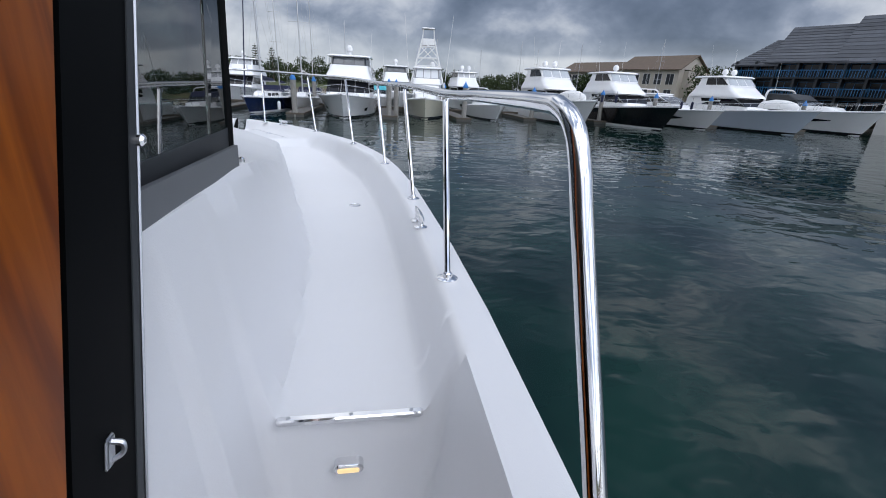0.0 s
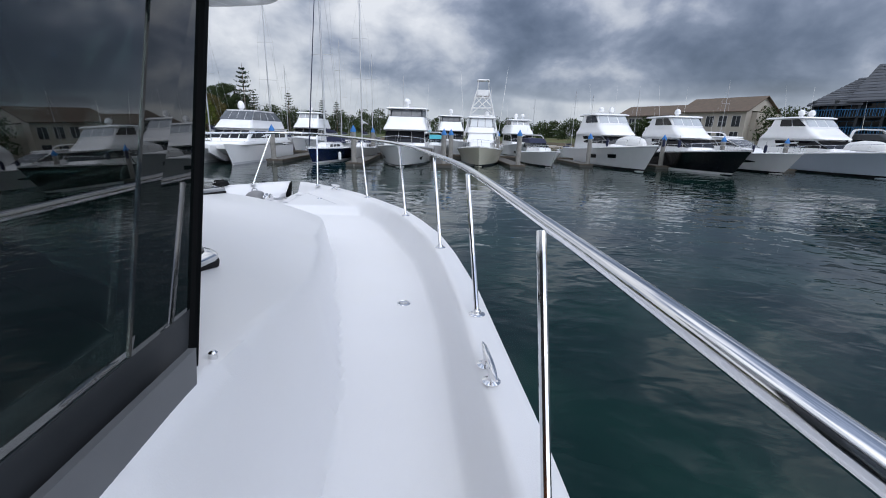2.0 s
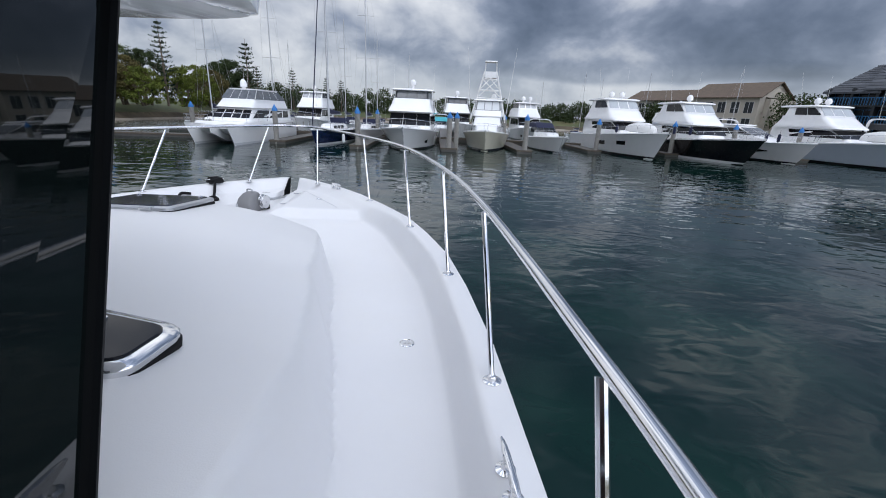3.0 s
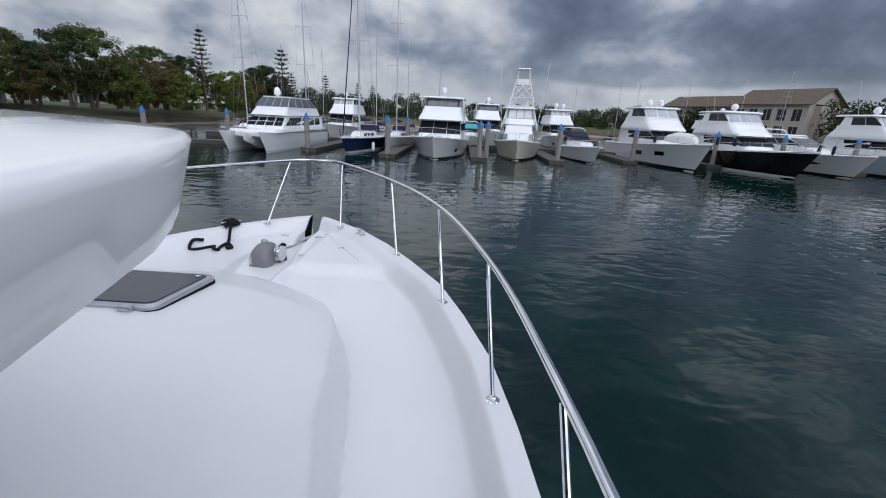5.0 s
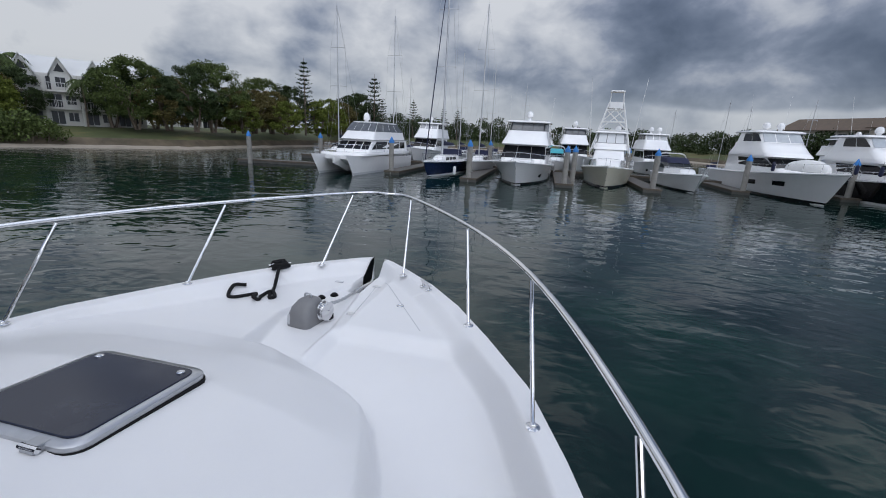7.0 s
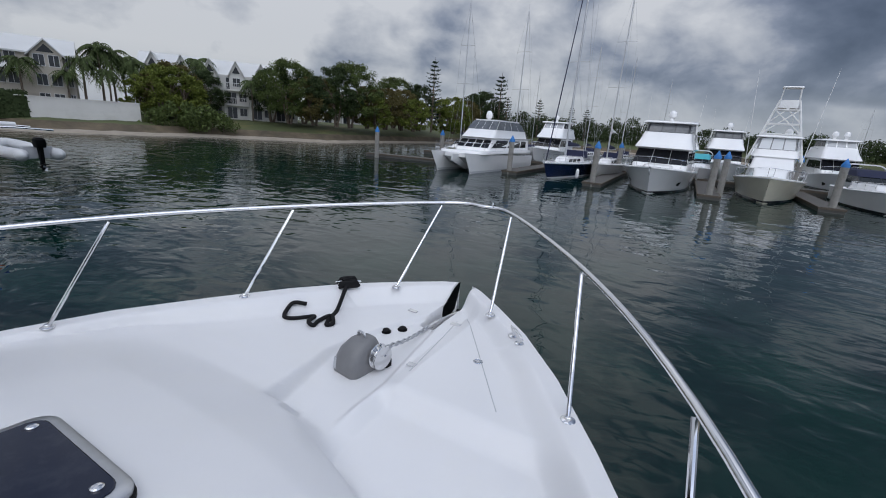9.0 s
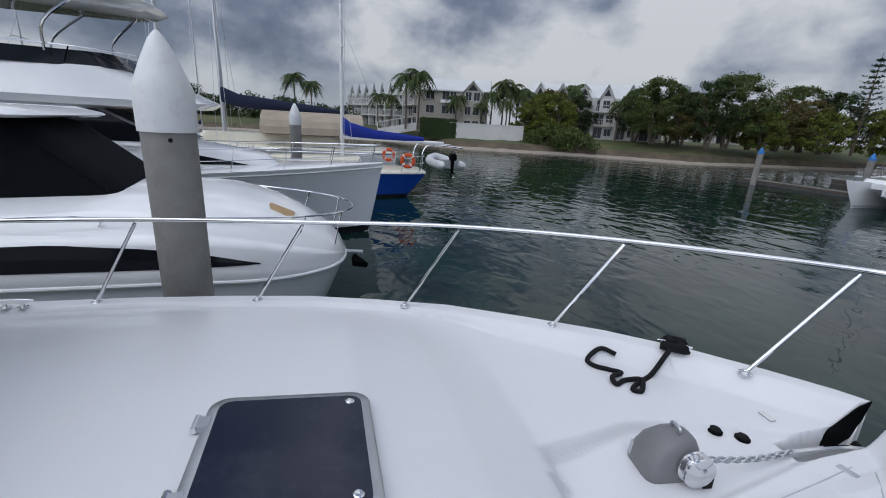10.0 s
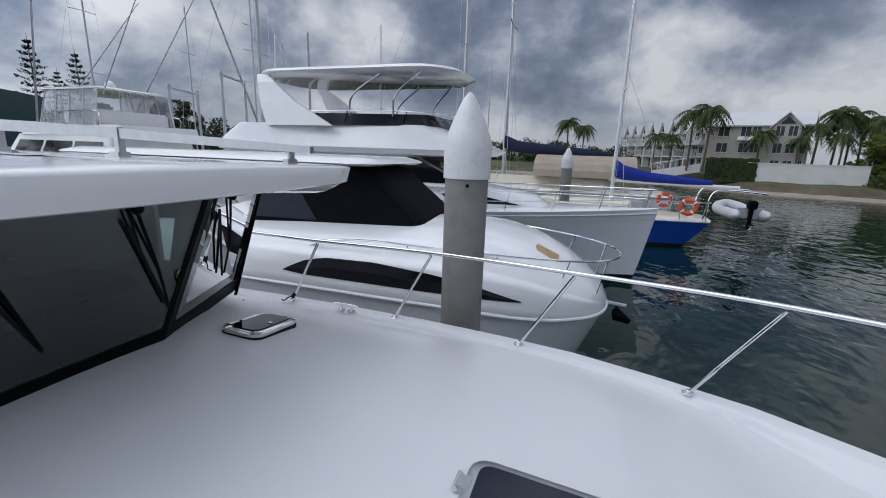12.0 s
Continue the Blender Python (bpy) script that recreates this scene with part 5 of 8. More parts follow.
def rigging(parent, y, z, H, beam, spreaders=(0.45, 0.72), r=0.07, bow_y=None, stern_y=None, material=None):
    bm = B()
    tube(bm, [(0, y, z), (0, y, z + H)], r, 8, r * 0.75)
    mast = part("mast", bm, material or MAST, parent, smooth=True)
    for f in spreaders:
        w = beam * 0.30 * (1.1 - f * 0.4)
        bm = B()
        tube(bm, [(-w, y - 0.1, z + H * f), (0, y, z + H * f + 0.03), (w, y - 0.1, z + H * f)], 0.025, 5)
        part("spreader", bm, material or MAST, mast)
    for sx in (1, -1):
        bm = B()
        tube(bm, [(sx * beam * 0.46, y, z - 0.4)] + [(sx * beam * 0.30 * (1.1 - f * 0.4), y - 0.1, z + H * f) for f in spreaders] + [(0, y, z + H)], 0.009, 4)
        part("shroud", bm, ALU, parent)
        bm = B()
        tube(bm, [(sx * beam * 0.46, y - 0.5, z - 0.4), (0, y, z + H * spreaders[0])], 0.008, 4)
        part("lower_shroud", bm, ALU, parent)
    if bow_y is not None:
        bm = B()
        tube(bm, [(0, bow_y, z - 0.3), (0, y, z + H * 0.98)], 0.055, 6, 0.03)
        part("furled_headsail", bm, NAVYC, parent)
    if stern_y is not None:
        bm = B()
        tube(bm, [(0, stern_y, z - 0.2), (0, y, z + H)], 0.009, 4)
        part("backstay", bm, ALU, parent)
    bm = B()
    tube(bm, [(0, y, z + H), (0.02, y, z + H + 0.7)], 0.010, 4)
    part("masthead_aerial", bm, ALU, mast)
    return mast


def sailing_yacht(m, label, hullmat, L=11.0, beam=3.5, fb=1.35, H=15.0, cover=None, spray=True, deckmat=None, mast_y=-4.2, furl=True, mast_r=0.07):
    b = thing("sailing_yacht", m, label, "sailing boat", "moored boats")
    h = Hull(L, beam, fb, fb * 0.85, 1.3, 2.0, 0.8)
    h.build(b, hullmat, GELS, deckmat)
    zd = h.sheer(0.6) + 0.03
    cab = House([(zd - 0.1, -7.4, -2.6, beam * 0.30, beam * 0.14), (zd + 0.34, -7.3, -3.2, beam * 0.27, beam * 0.13), (zd + 0.42, -7.3, -3.6, beam * 0.22, beam * 0.10)], 0.3)
    cab.build(b, deckmat or GELS, "coachroof")
    for f in "SP":
        windows_row(cab, b, f, 0, 3, 0.25, 0.85, 0.3, 0.8, 0.04)
    h.bow_rail(b, 0.80, 0.60, 4, 0.014, mid=True)
    rigging(b, mast_y, zd + 0.4, H, beam, r=mast_r, bow_y=(0.9 if furl else None), stern_y=-L + 0.2)
    bm = B()
    rings = []
    for y, rr, dz in ((mast_y - 0.1, 0.24, 0.42), (mast_y - 0.6, 0.22, 0.25), (mast_y - 2.2, 0.17, 0.12), (mast_y - 3.8, 0.13, 0.05), (mast_y - 4.4, 0.05, 0.0)):
        rings.append([(rr * 0.62 * math.cos(a), y, zd + 1.35 + dz * 0.5 + rr * math.sin(a)) for a in [2 * math.pi * k / 10 for k in range(10)]])
    loft(bm, rings)
    part("sail_cover", bm, cover or BLUECOVER, b, smooth=True)
    bm = B()
    tube(bm, [(0, mast_y, zd + 1.25), (0, mast_y - 4.7, zd + 1.22)], 0.06, 8)
    part("boom", bm, MAST, b)
    if spray:
        sp = House([(zd + 0.3, -8.3, -6.9, beam * 0.30, beam * 0.27), (zd + 0.9, -8.3, -7.3, beam * 0.28, beam * 0.24)], 0.3)
        sp.build(b, cover or BLUECOVER, "spray_hood")
    for sx in (1, -1):
        bm = B()
        pts = [h.at(s, 1.0) for s in (0.02, 0.2, 0.4, 0.6, 0.8)]
        for zz in (0.3, 0.58):
            tube(bm, [(sx * p.x * 0.95, p.y, p.z + zz) for p in pts], 0.008, 4)
        part("lifeline", bm, ALU, b)
        for p in pts:
            bm = B()
            tube(bm, [(sx * p.x * 0.95, p.y, p.z), (sx * p.x * 0.95, p.y, p.z + 0.6)], 0.014, 5)
            part("rail_post", bm, CHROME, b)
    return b


def catamaran(m, label):
    """Twin-hulled flybridge power catamaran with a tripod bow."""
    b = thing("power_catamaran", m, label, "boat", "moored boats")
    for x, w in ((-2.1, 1.9), (2.1, 1.9)):
        h = Hull(12.5, w, 1.75, 1.3, 1.2, 2.2)
        bm = B()
        rings = []
        for i in range(25):
            s = i / 24
            st = [h.at(s, v) for v in (1.0, 0.8, 0.5, 0.2, -0.25)]
            rings.append([p + Vector((x, 0, 0)) for p in st] + [Vector((-p.x + x, p.y, p.z)) for p in reversed(st)])
        loft(bm, rings)
        part("hull", bm, GELS, b, smooth=True, angle=50)
        bm = B()
        rings = []
        for i in range(13):
            s = i / 12
            st = [h.at(s, v) for v in (0.11, 0.0)]
            rings.append([p + Vector((x + 0.008, 0, 0)) for p in st] + [Vector((-p.x - 0.008 + x, p.y, p.z)) for p in reversed(st)])
        loft(bm, rings, closed=False, cap=False)
        part("boot_stripe", bm, LGREY, b)
    bm = B()
    loft(bm, [[(-1.5, y, z0), (1.5, y, z0), (1.5, y, 1.62), (-1.5, y, 1.62)] for y, z0 in ((-12.5, 0.7), (-1.2, 0.75), (-0.2, 1.3))])
    loft(bm, [[(x, y, z) for x, z in ((-w, 1.55), (-w * 0.4, zk), (w * 0.4, zk), (w, 1.55))] for y, w, zk in ((-6.0, 0.8, 0.15), (-1.5, 0.7, 0.2), (0.5, 0.12, 1.0))])
    part("bridge_deck", bm, GELS, b)
    bm = B()
    loft(bm, [rrect(-3.05, 3.05, -12.5, -0.6, 1.0, 1.62), rrect(-3.0, 3.0, -12.5, -0.7, 1.0, 1.85)])
    part("foredeck", bm, GELS, b, smooth=True)
    sal = House([(1.8, -11.6, -2.6, 2.85, 2.3), (2.0, -11.6, -2.7, 2.8, 2.25), (2.85, -11.6, -3.7, 2.7, 2.1), (3.0, -12.2, -3.3, 2.9, 2.3)], 0.4)
    sal.build(b, GELS, "saloon")
    windows_row(sal, b, "F", 1, 4, 0.02, 0.98, 0.12, 0.92, 0.025)
    for f in "SP":
        sal.win(b, f, 1, 0.62, 0.95, 0.12, 0.92, 0.05)
        windows_row(sal, b, f, 1, 3, 0.10, 0.60, 0.12, 0.88, 0.02)
    fl = House([(3.0, -11.0, -3.5, 2.7, 2.2), (3.65, -10.8, -4.3, 2.5, 2.0), (3.7, -10.8, -4.35, 2.5, 2.0), (4.55, -9.5, -5.3, 2.15, 1.75), (4.65, -9.5, -5.3, 2.2, 1.8)], 0.4)
    fl.build(b, GELS, "flybridge")
    windows_row(fl, b, "F", 2, 4, 0.0, 1.0, 0.03, 0.97, 0.012, material=VINYLG)
    for f in "SP":
        windows_row(fl, b, f, 2, 4, 0.03, 0.99, 0.03, 0.97, 0.012, material=VINYLG)
    dome(b, 0.6, -6.6, 4.66, 0.38, 1.6)
    for x in (-1.2, 1.3, 1.8):
        whip(b, x, -8.5, 4.6, 2.2, (0.03, -0.15))
    for sx in (1, -1):
        bm = B()
        tube(bm, smooth_path([(sx * 2.95, -5.0, 1.9), (sx * 2.95, -4.6, 2.5), (sx * 2.7, -1.6, 2.55), (sx * 1.2, -0.6, 2.55), (0, -0.5, 2.55)], 4), 0.018, 6)
        part("bow_rail", bm, CHROME, b)
        for x, y in ((2.85, -3.3), (2.6, -1.5), (1.6, -0.8), (0.5, -0.75)):
            bm = B()
            tube(bm, [(sx * x, y, 1.85), (sx * x, y, 2.54)], 0.014, 5)
            part("rail_post", bm, CHROME, b)
    return b


def tower_boat(m, label):
    """Game-fishing boat with a tall tubular tower."""
    b = thing("game_fishing_boat", m, label, "boat", "moored boats")
    h = Hull(13.0, 4.6, 1.80, 1.1, 1.4, 3.4, 0.88, 1.7)
    h.build(b, CREAM, BLACKHULL)
    h.bow_rail(b, 0.58, 0.55, 6, 0.014)
    zd = h.sheer(0.65) + 0.02
    cab = House([(zd - 0.3, -9.5, -3.6, 1.7, 0.95), (zd + 0.45, -9.5, -4.4, 1.6, 0.95), (zd + 0.75, -9.3, -6.0, 1.55, 1.15)], 0.45)
    cab.build(b, GELS, "cabin")
    sal = House([(zd + 0.6, -9.6, -5.4, 1.62, 1.35), (zd + 1.55, -9.4, -6.4, 1.55, 1.25)], 0.35)
    sal.build(b, GELS, "saloon")
    for f in "SP":
        sal.win(b, f, 0, 0.3, 0.95, 0.3, 0.85)
    fl = House([(zd + 1.5, -9.8, -6.2, 1.7, 1.4), (zd + 2.05, -9.7, -6.5, 1.6, 1.3)], 0.35)
    fl.build(b, GELS, "bridge_coaming")
    cl = House([(zd + 2.05, -9.2, -6.6, 1.5, 1.25), (zd + 2.95, -9.0, -7.1, 1.4, 1.15)], 0.25)
    cl.build(b, CLEAR, "clear_enclosure")
    for f in "FSP":
        windows_row(cl, b, f, 0, 3, 0.03, 0.97, 0.05, 0.95, 0.03, material=mat("clear_curtain", (0.6, 0.62, 0.64), 0.12))
    hardtop(b, -9.8, -6.8, 1.55, zd + 2.95)
    dome(b, -0.5, -8.0, zd + 3.1, 0.28)
    z1, z2 = zd + 3.0, zd + 5.75
    for sx in (1, -1):
        for y0, y1 in ((-6.9, -7.9), (-9.6, -8.9)):
            bm = B()
            tube(bm, [(sx * 1.75, y0, zd + 1.2), (sx * 0.62, y1, z2)], 0.065, 6)
            part("tower_leg", bm, ALUP, b)
    for f in (0.45, 0.62, 0.85, 1.0):
        w = lerp(1.75, 0.62, f)
        z = lerp(zd + 1.2, z2, f)
        ya, yf = lerp(-9.6, -8.9, f), lerp(-6.9, -7.9, f)
        for a, c in (((-w, yf), (w, yf)), ((-w, ya), (w, ya)), ((-w, ya), (-w, yf)), ((w, ya), (w, yf))):
            bm = B()
            tube(bm, [(*a, z), (*c, z)], 0.05, 5)
            part("tower_rung", bm, ALUP, b)
    for a, c in ((0.45, 0.85), (0.62, 1.0)):
        for sx in (1, -1):
            bm = B()
            tube(bm, [(sx * lerp(1.75, 0.62, a), lerp(-6.9, -7.9, a), lerp(zd + 1.2, z2, a)), (-sx * lerp(1.75, 0.62, c), lerp(-6.9, -7.9, c), lerp(zd + 1.2, z2, c))], 0.045, 5)
            part("tower_brace", bm, ALUP, b)
    bm = B()
    loft(bm, [rrect(-0.66, 0.66, -9.0, -7.8, 0.2, z2 - 0.55), rrect(-0.66, 0.66, -9.0, -7.8, 0.2, z2 + 0.02)])
    part("tower_coaming", bm, GELS, b)
    for sx in (1, -1):
        for y in (-8.9, -7.9):
            bm = B()
            tube(bm, [(sx * 0.6, y, z2), (sx * 0.52, y, z2 + 0.95)], 0.045, 5)
            part("sunshade_post", bm, ALUP, b)
    bm = B()
    loft(bm, [rrect(-0.66, 0.66, -9.1, -7.7, 0.2, z2 + 0.93), rrect(-0.62, 0.62, -9.05, -7.75, 0.2, z2 + 1.02)])
    part("sunshade", bm, GELS, b)
    for sx in (1, -1):
        bm = B()
        tube(bm, [(sx * 1.8, -8.6, zd + 0.9), (sx * 2.5, -9.6, zd + 8.2)], 0.03, 5, 0.012)
        part("outrigger", bm, ALUP, b)
    return b


def pontoon(m, w, l, label="low grey floating finger pontoon", z=0.32):
    p = thing("pontoon", m, label, "pontoon", "finger pontoons")
    bm = B()
    box(bm, -w / 2, w / 2, -l, 0, -0.2, z - 0.06, 0.03)
    part("float", bm, DOCK, p)
    bm = B()
    for s in (1, -1):
        box(bm, s * w / 2 - 0.05, s * w / 2 + 0.05, -l, 0.03, z - 0.14, z - 0.0, 0.015)
    box(bm, -w / 2 + 0.05, w / 2 - 0.05, -0.04, 0.05, z - 0.14, z, 0.015)
    part("timber_waler", bm, TIMBERD, p)
    bm = B()
    box(bm, -w / 2 + 0.05, w / 2 - 0.05, -l, -0.04, z - 0.055, z - 0.01)
    part("decking", bm, DOCK, p)


def pile(x, y, h, r, cap, label, capped="cone"):
    p = thing("mooring_pile", pose(x, y, 0), label, "pile", "mooring piles")
    bm = B()
    lathe(bm, [(r, -1.5), (r, h * 0.3), (r * 0.995, h * 0.7), (r, h)], 28)
    part("shaft", bm, CONCRETE, p, smooth=True)
    bm = B()
    k = r * 1.08
    if capped == "cone":
        lathe(bm, [(k, h - 0.30 * r / 0.21), (k, h + 0.02), (k * 0.96, h + 0.06), (k * 0.62, h + 0.26 * r / 0.21), (k * 0.30, h + 0.42 * r / 0.21), (k * 0.12, h + 0.475 * r / 0.21), (0.01, h + 0.49 * r / 0.21)], 28)
    else:
        lathe(bm, [(k, h - 0.12), (k, h + 0.02), (k * 0.5, h + 0.22), (k * 0.1, h + 0.40), (0.01, h + 0.41)], 14)
    part("cap", bm, cap, p, smooth=True)
    return p


def polar(bearing, r, z=0.0):
    """A place by bearing from the bow, clockwise, and distance from the foredeck."""
    return Vector((1.4 + r * math.sin(radians(bearing)), 0.6 + r * math.cos(radians(bearing)), z))


# ---- shore all round ----
SHB = (-180, -150, -120, -100, -85, -77, -71.5, -63, -56, -50, -44, -35, -26, -15, 0, 18, 26, 40, 55, 75, 110, 150, 180)
SHR = (70, 64, 80, 90, 74, 66, 61, 61, 64, 64, 64, 78, 96, 112, 122, 118, 100, 88, 82, 90, 110, 90, 70)
LAWN = 2.2


def shore_band(name, bands, material, label, cat_):
    bm = B()
    rings = []
    for i in range(361):
        b = -180 + i
        r = table(b, SHB, SHR) + 0.8 * noise.noise(Vector((b * 0.21, 3.3, 0)))
        rings.append([polar(b, r + d, z + (0.12 * noise.noise(Vector((b * 0.9, d, 1.0))) if 0 < z < 1.9 else 0)) for d, z in bands])
    loft(bm, rings, closed=False, cap=False)
    tagged(part(name, bm, material, smooth=True), label, cat_, kind="structure")


shore_band("sand", ((-3, -0.6), (0, 0.02), (2.2, 0.26)), SAND, "pale wet sandy shore strip at low tide", "shore")
shore_band("bank", ((2.2, 0.26), (2.8, 0.5), (3.3, 0.85), (3.8, 1.06)), BANK, "dark eroded earth bank above the shore", "bank")
shore_band("ground", ((3.8, 1.06), (6.5, 1.35), (12, LAWN - 0.15), (18, LAWN), (60, LAWN + 0.2), (1400, LAWN + 0.4)), GRASS, "mown lawn with dry patches on the shore", "ground")

# ---- trees ----


def leaf_mesh(bm_pts, size, seed, flat=0.6):
    rng = np.random.default_rng(seed)
    n = len(bm_pts)
    c = np.array(bm_pts)
    a = rng.normal(size=(n, 3))
    a /= np.linalg.norm(a, axis=1)[:, None]
    b = rng.normal(size=(n, 3))
    b[:, 2] *= flat
    b -= (a * b).sum(1)[:, None] * a
    b /= np.linalg.norm(b, axis=1)[:, None]
    s = size * rng.uniform(0.6, 1.35, n)[:, None]
    v = np.stack([c - a * s, c + b * s * 0.5, c + a * s, c - b * s * 0.5], 1).reshape(-1, 3)
    f = np.arange(4 * n).reshape(n, 4)
    return v, f


def leaves(name, pts, size, seed, material, parent):
    v, f = leaf_mesh(pts, size, seed)
    me = bpy.data.meshes.new(name)
    me.from_pydata(v.tolist(), [], f.tolist())
    me.materials.append(material)
    ob = new(name, me)
    ob.parent = parent
    return tagged(ob, kind="stuff")


def broadleaf(seed, material, label, H=9.0, W=4.2, clumps=95, per=75, low=0.10, multi=3):
    per, clumps = int(per * 1.9), int(clumps * 1.25)
    rng = np.random.default_rng(seed)
    t = thing("broadleaf_tree", Matrix(), label, "tree", "shore trees")
    bm = B()
    tips = []
    for k in range(multi):
        a = 2 * math.pi * k / multi + rng.uniform(0, 1)
        base = Vector((0.25 * math.cos(a) * (multi > 1), 0.25 * math.sin(a) * (multi > 1), -0.1))
        top = Vector((W * 0.30 * math.cos(a), W * 0.30 * math.sin(a), H * 0.55))
        tube(bm, smooth_path([base, base.lerp(top, 0.4) + Vector((rng.uniform(-.2, .2), rng.uniform(-.2, .2), 0)), top], 4), 0.20, 7, 0.09)
        for j in range(4):
            b2 = a + rng.uniform(-1.3, 1.3)
            st = base.lerp(top, rng.uniform(0.5, 0.95))
            en = st + Vector((math.cos(b2) * W * 0.4, math.sin(b2) * W * 0.4, H * rng.uniform(0.1, 0.3)))
            tube(bm, [st, st.lerp(en, 0.5) + Vector((0, 0, 0.15)), en], 0.08, 5, 0.03)
            tips.append(en)
    part("trunk", bm, BARK, t, smooth=True)
    pts = []
    for k in range(clumps):
        u = rng.uniform(0, 2 * math.pi)
        h = rng.uniform(low, 1.0)
        prof = math.sin(math.pi * min(1.0, max(0.04, (h - low + 0.10) / (1.12 - low)))) ** 0.55
        rad = W * prof * (0.45 + 0.55 * math.sqrt(rng.uniform(0, 1))) * (1 + 0.18 * math.sin(2 * u + seed))
        c = np.array([rad * math.cos(u), rad * math.sin(u), H * h * 0.94])
        cr = W * rng.uniform(0.09, 0.25)
        d = rng.normal(size=(per, 3))
        d /= np.linalg.norm(d, axis=1)[:, None]
        d *= (rng.uniform(0.1, 1, per) ** 0.5)[:, None] * cr
        d[:, 2] *= 0.72
        pts.append(c + d)
    leaves("crown", np.concatenate(pts), 0.125, seed, material, t)
    return t


def norfolk_pine(seed, H=17.0, W=3.2, label="tall dark tiered pine on the shore"):
    rng = np.random.default_rng(seed)
    t = thing("tiered_pine", Matrix(), label, "tree", "shore pines")
    bm = B()
    tube(bm, [(0, 0, -0.1), (0.05, 0, H * 0.5), (0, 0, H)], 0.26, 7, 0.03)
    pts = []
    tiers = int(H / 1.05)
    for k in range(tiers):
        z = H * (0.13 + 0.85 * k / tiers)
        w = W * (1 - (k / tiers)) ** 0.65 * rng.uniform(0.55, 1.25) + 0.15
        for j in range(6):
            a = 2 * math.pi * j / 6 + k * 0.5 + rng.uniform(-0.25, 0.25)
            ww = w * rng.uniform(0.6, 1.1)
            e = Vector((ww * math.cos(a), ww * math.sin(a), z + 0.22 * ww))
            tube(bm, [(0, 0, z), tuple(e)], 0.035, 4, 0.012)
            for q in range(16):
                f = rng.uniform(0.25, 1.05)
                pts.append([e.x * f + rng.normal() * 0.09, e.y * f + rng.normal() * 0.09, z + 0.22 * ww * f * f + rng.normal() * 0.09])
    part("trunk", bm, BARK, t)
    leaves("needles", pts, 0.20, seed, PINEL, t)
    return t


def palm(seed, H=8.0, n=30, L=2.7, label="feathery palm tree on the shore"):
    rng = np.random.default_rng(seed)
    t = thing("palm_tree", Matrix(), label, "tree", "shore palms")
    bm = B()
    tube(bm, smooth_path([(0, 0, -0.1), (0.1, 0.05, H * 0.4), (0.05, 0.1, H * 0.8), (0, 0, H)], 4), 0.16, 7, 0.10)
    part("trunk", bm, BARK, t)
    bm = B()
    for k in range(n):
        a = 2 * math.pi * k / n + rng.uniform(-0.2, 0.2)
        up = rng.uniform(-0.25, 1.35)
        d = Vector((math.cos(a), math.sin(a), 0))
        side = Vector((-d.y, d.x, 0))
        mid = [Vector((0, 0, H)) + d * (L * f) + Vector((0, 0, L * (up * f * 0.75 - 1.05 * f * f))) for f in [i / 9 for i in range(10)]]
        for i in range(9):
            p, q = mid[i], mid[i + 1]
            ln_ = L * 0.26 * math.sin(math.pi * (0.12 + 0.84 * (i + 0.5) / 9))
            for s in (1, -1):
                o = side * (s * ln_) + (q - p) * 0.9 + Vector((0, 0, -ln_ * rng.uniform(0.35, 0.8)))
                o2 = side * (s * ln_) + (q - p) * 1.5 + Vector((0, 0, -ln_ * rng.uniform(0.35, 0.8)))
                m_ = p.lerp(q, 0.5)
                bm.faces.new([bm.verts.new(x) for x in (p, m_, p + o)])
                bm.faces.new([bm.verts.new(x) for x in (m_, q, m_ + o2)])
    tagged(part("fronds", bm, PALML, t), kind="stuff")
    return t


def plant(src, bearing, r, s=1.0, sz=None, rot=0, z=LAWN):
    m = Matrix.Translation(polar(bearing, r, z)) @ pose(0, 0, 0, 0, 0, rot)
    c = copy_thing(src, m)
    c.scale = (s, s, sz or s)
    return c


T1 = broadleaf(11, LEAF, "rounded green broadleaf tree on the lawn", 9.4, 4.3, 105, 75, 0.20)
T2 = broadleaf(12, LEAFD, "dark green broadleaf tree on the lawn", 9.0, 3.9, 100, 75, 0.22)
T3 = broadleaf(13, LEAFY, "yellow-green leafy tree on the shore", 6.5, 3.4, 70, 75, 0.08)
T4 = broadleaf(14, LEAFO, "olive brown-tinged tree on the lawn", 7.0, 3.6, 75, 75, 0.15)
N1 = norfolk_pine(21)
N2 = norfolk_pine(22, 14.0, 3.6)
P1 = palm(31)
P2 = palm(32, 6.0, 26, 2.3)
T1.matrix_world = Matrix.Translation(polar(-48.5, 73, LAWN))
T2.matrix_world = Matrix.Translation(polar(-43.0, 72, LAWN))
T3.matrix_world = Matrix.Translation(polar(-61.5, 71, LAWN))
T4.matrix_world = Matrix.Translation(polar(-39.2, 78, LAWN))
N1.matrix_world = Matrix.Translation(polar(-30.9, 84, LAWN))
N1.scale = (0.82, 0.82, 0.78)
N2.matrix_world = Matrix.Translation(polar(-22.4, 105, LAWN))
P1.matrix_world = Matrix.Translation(polar(-77.3, 68, LAWN))
P2.matrix_world = Matrix.Translation(polar(-68.0, 72, LAWN))
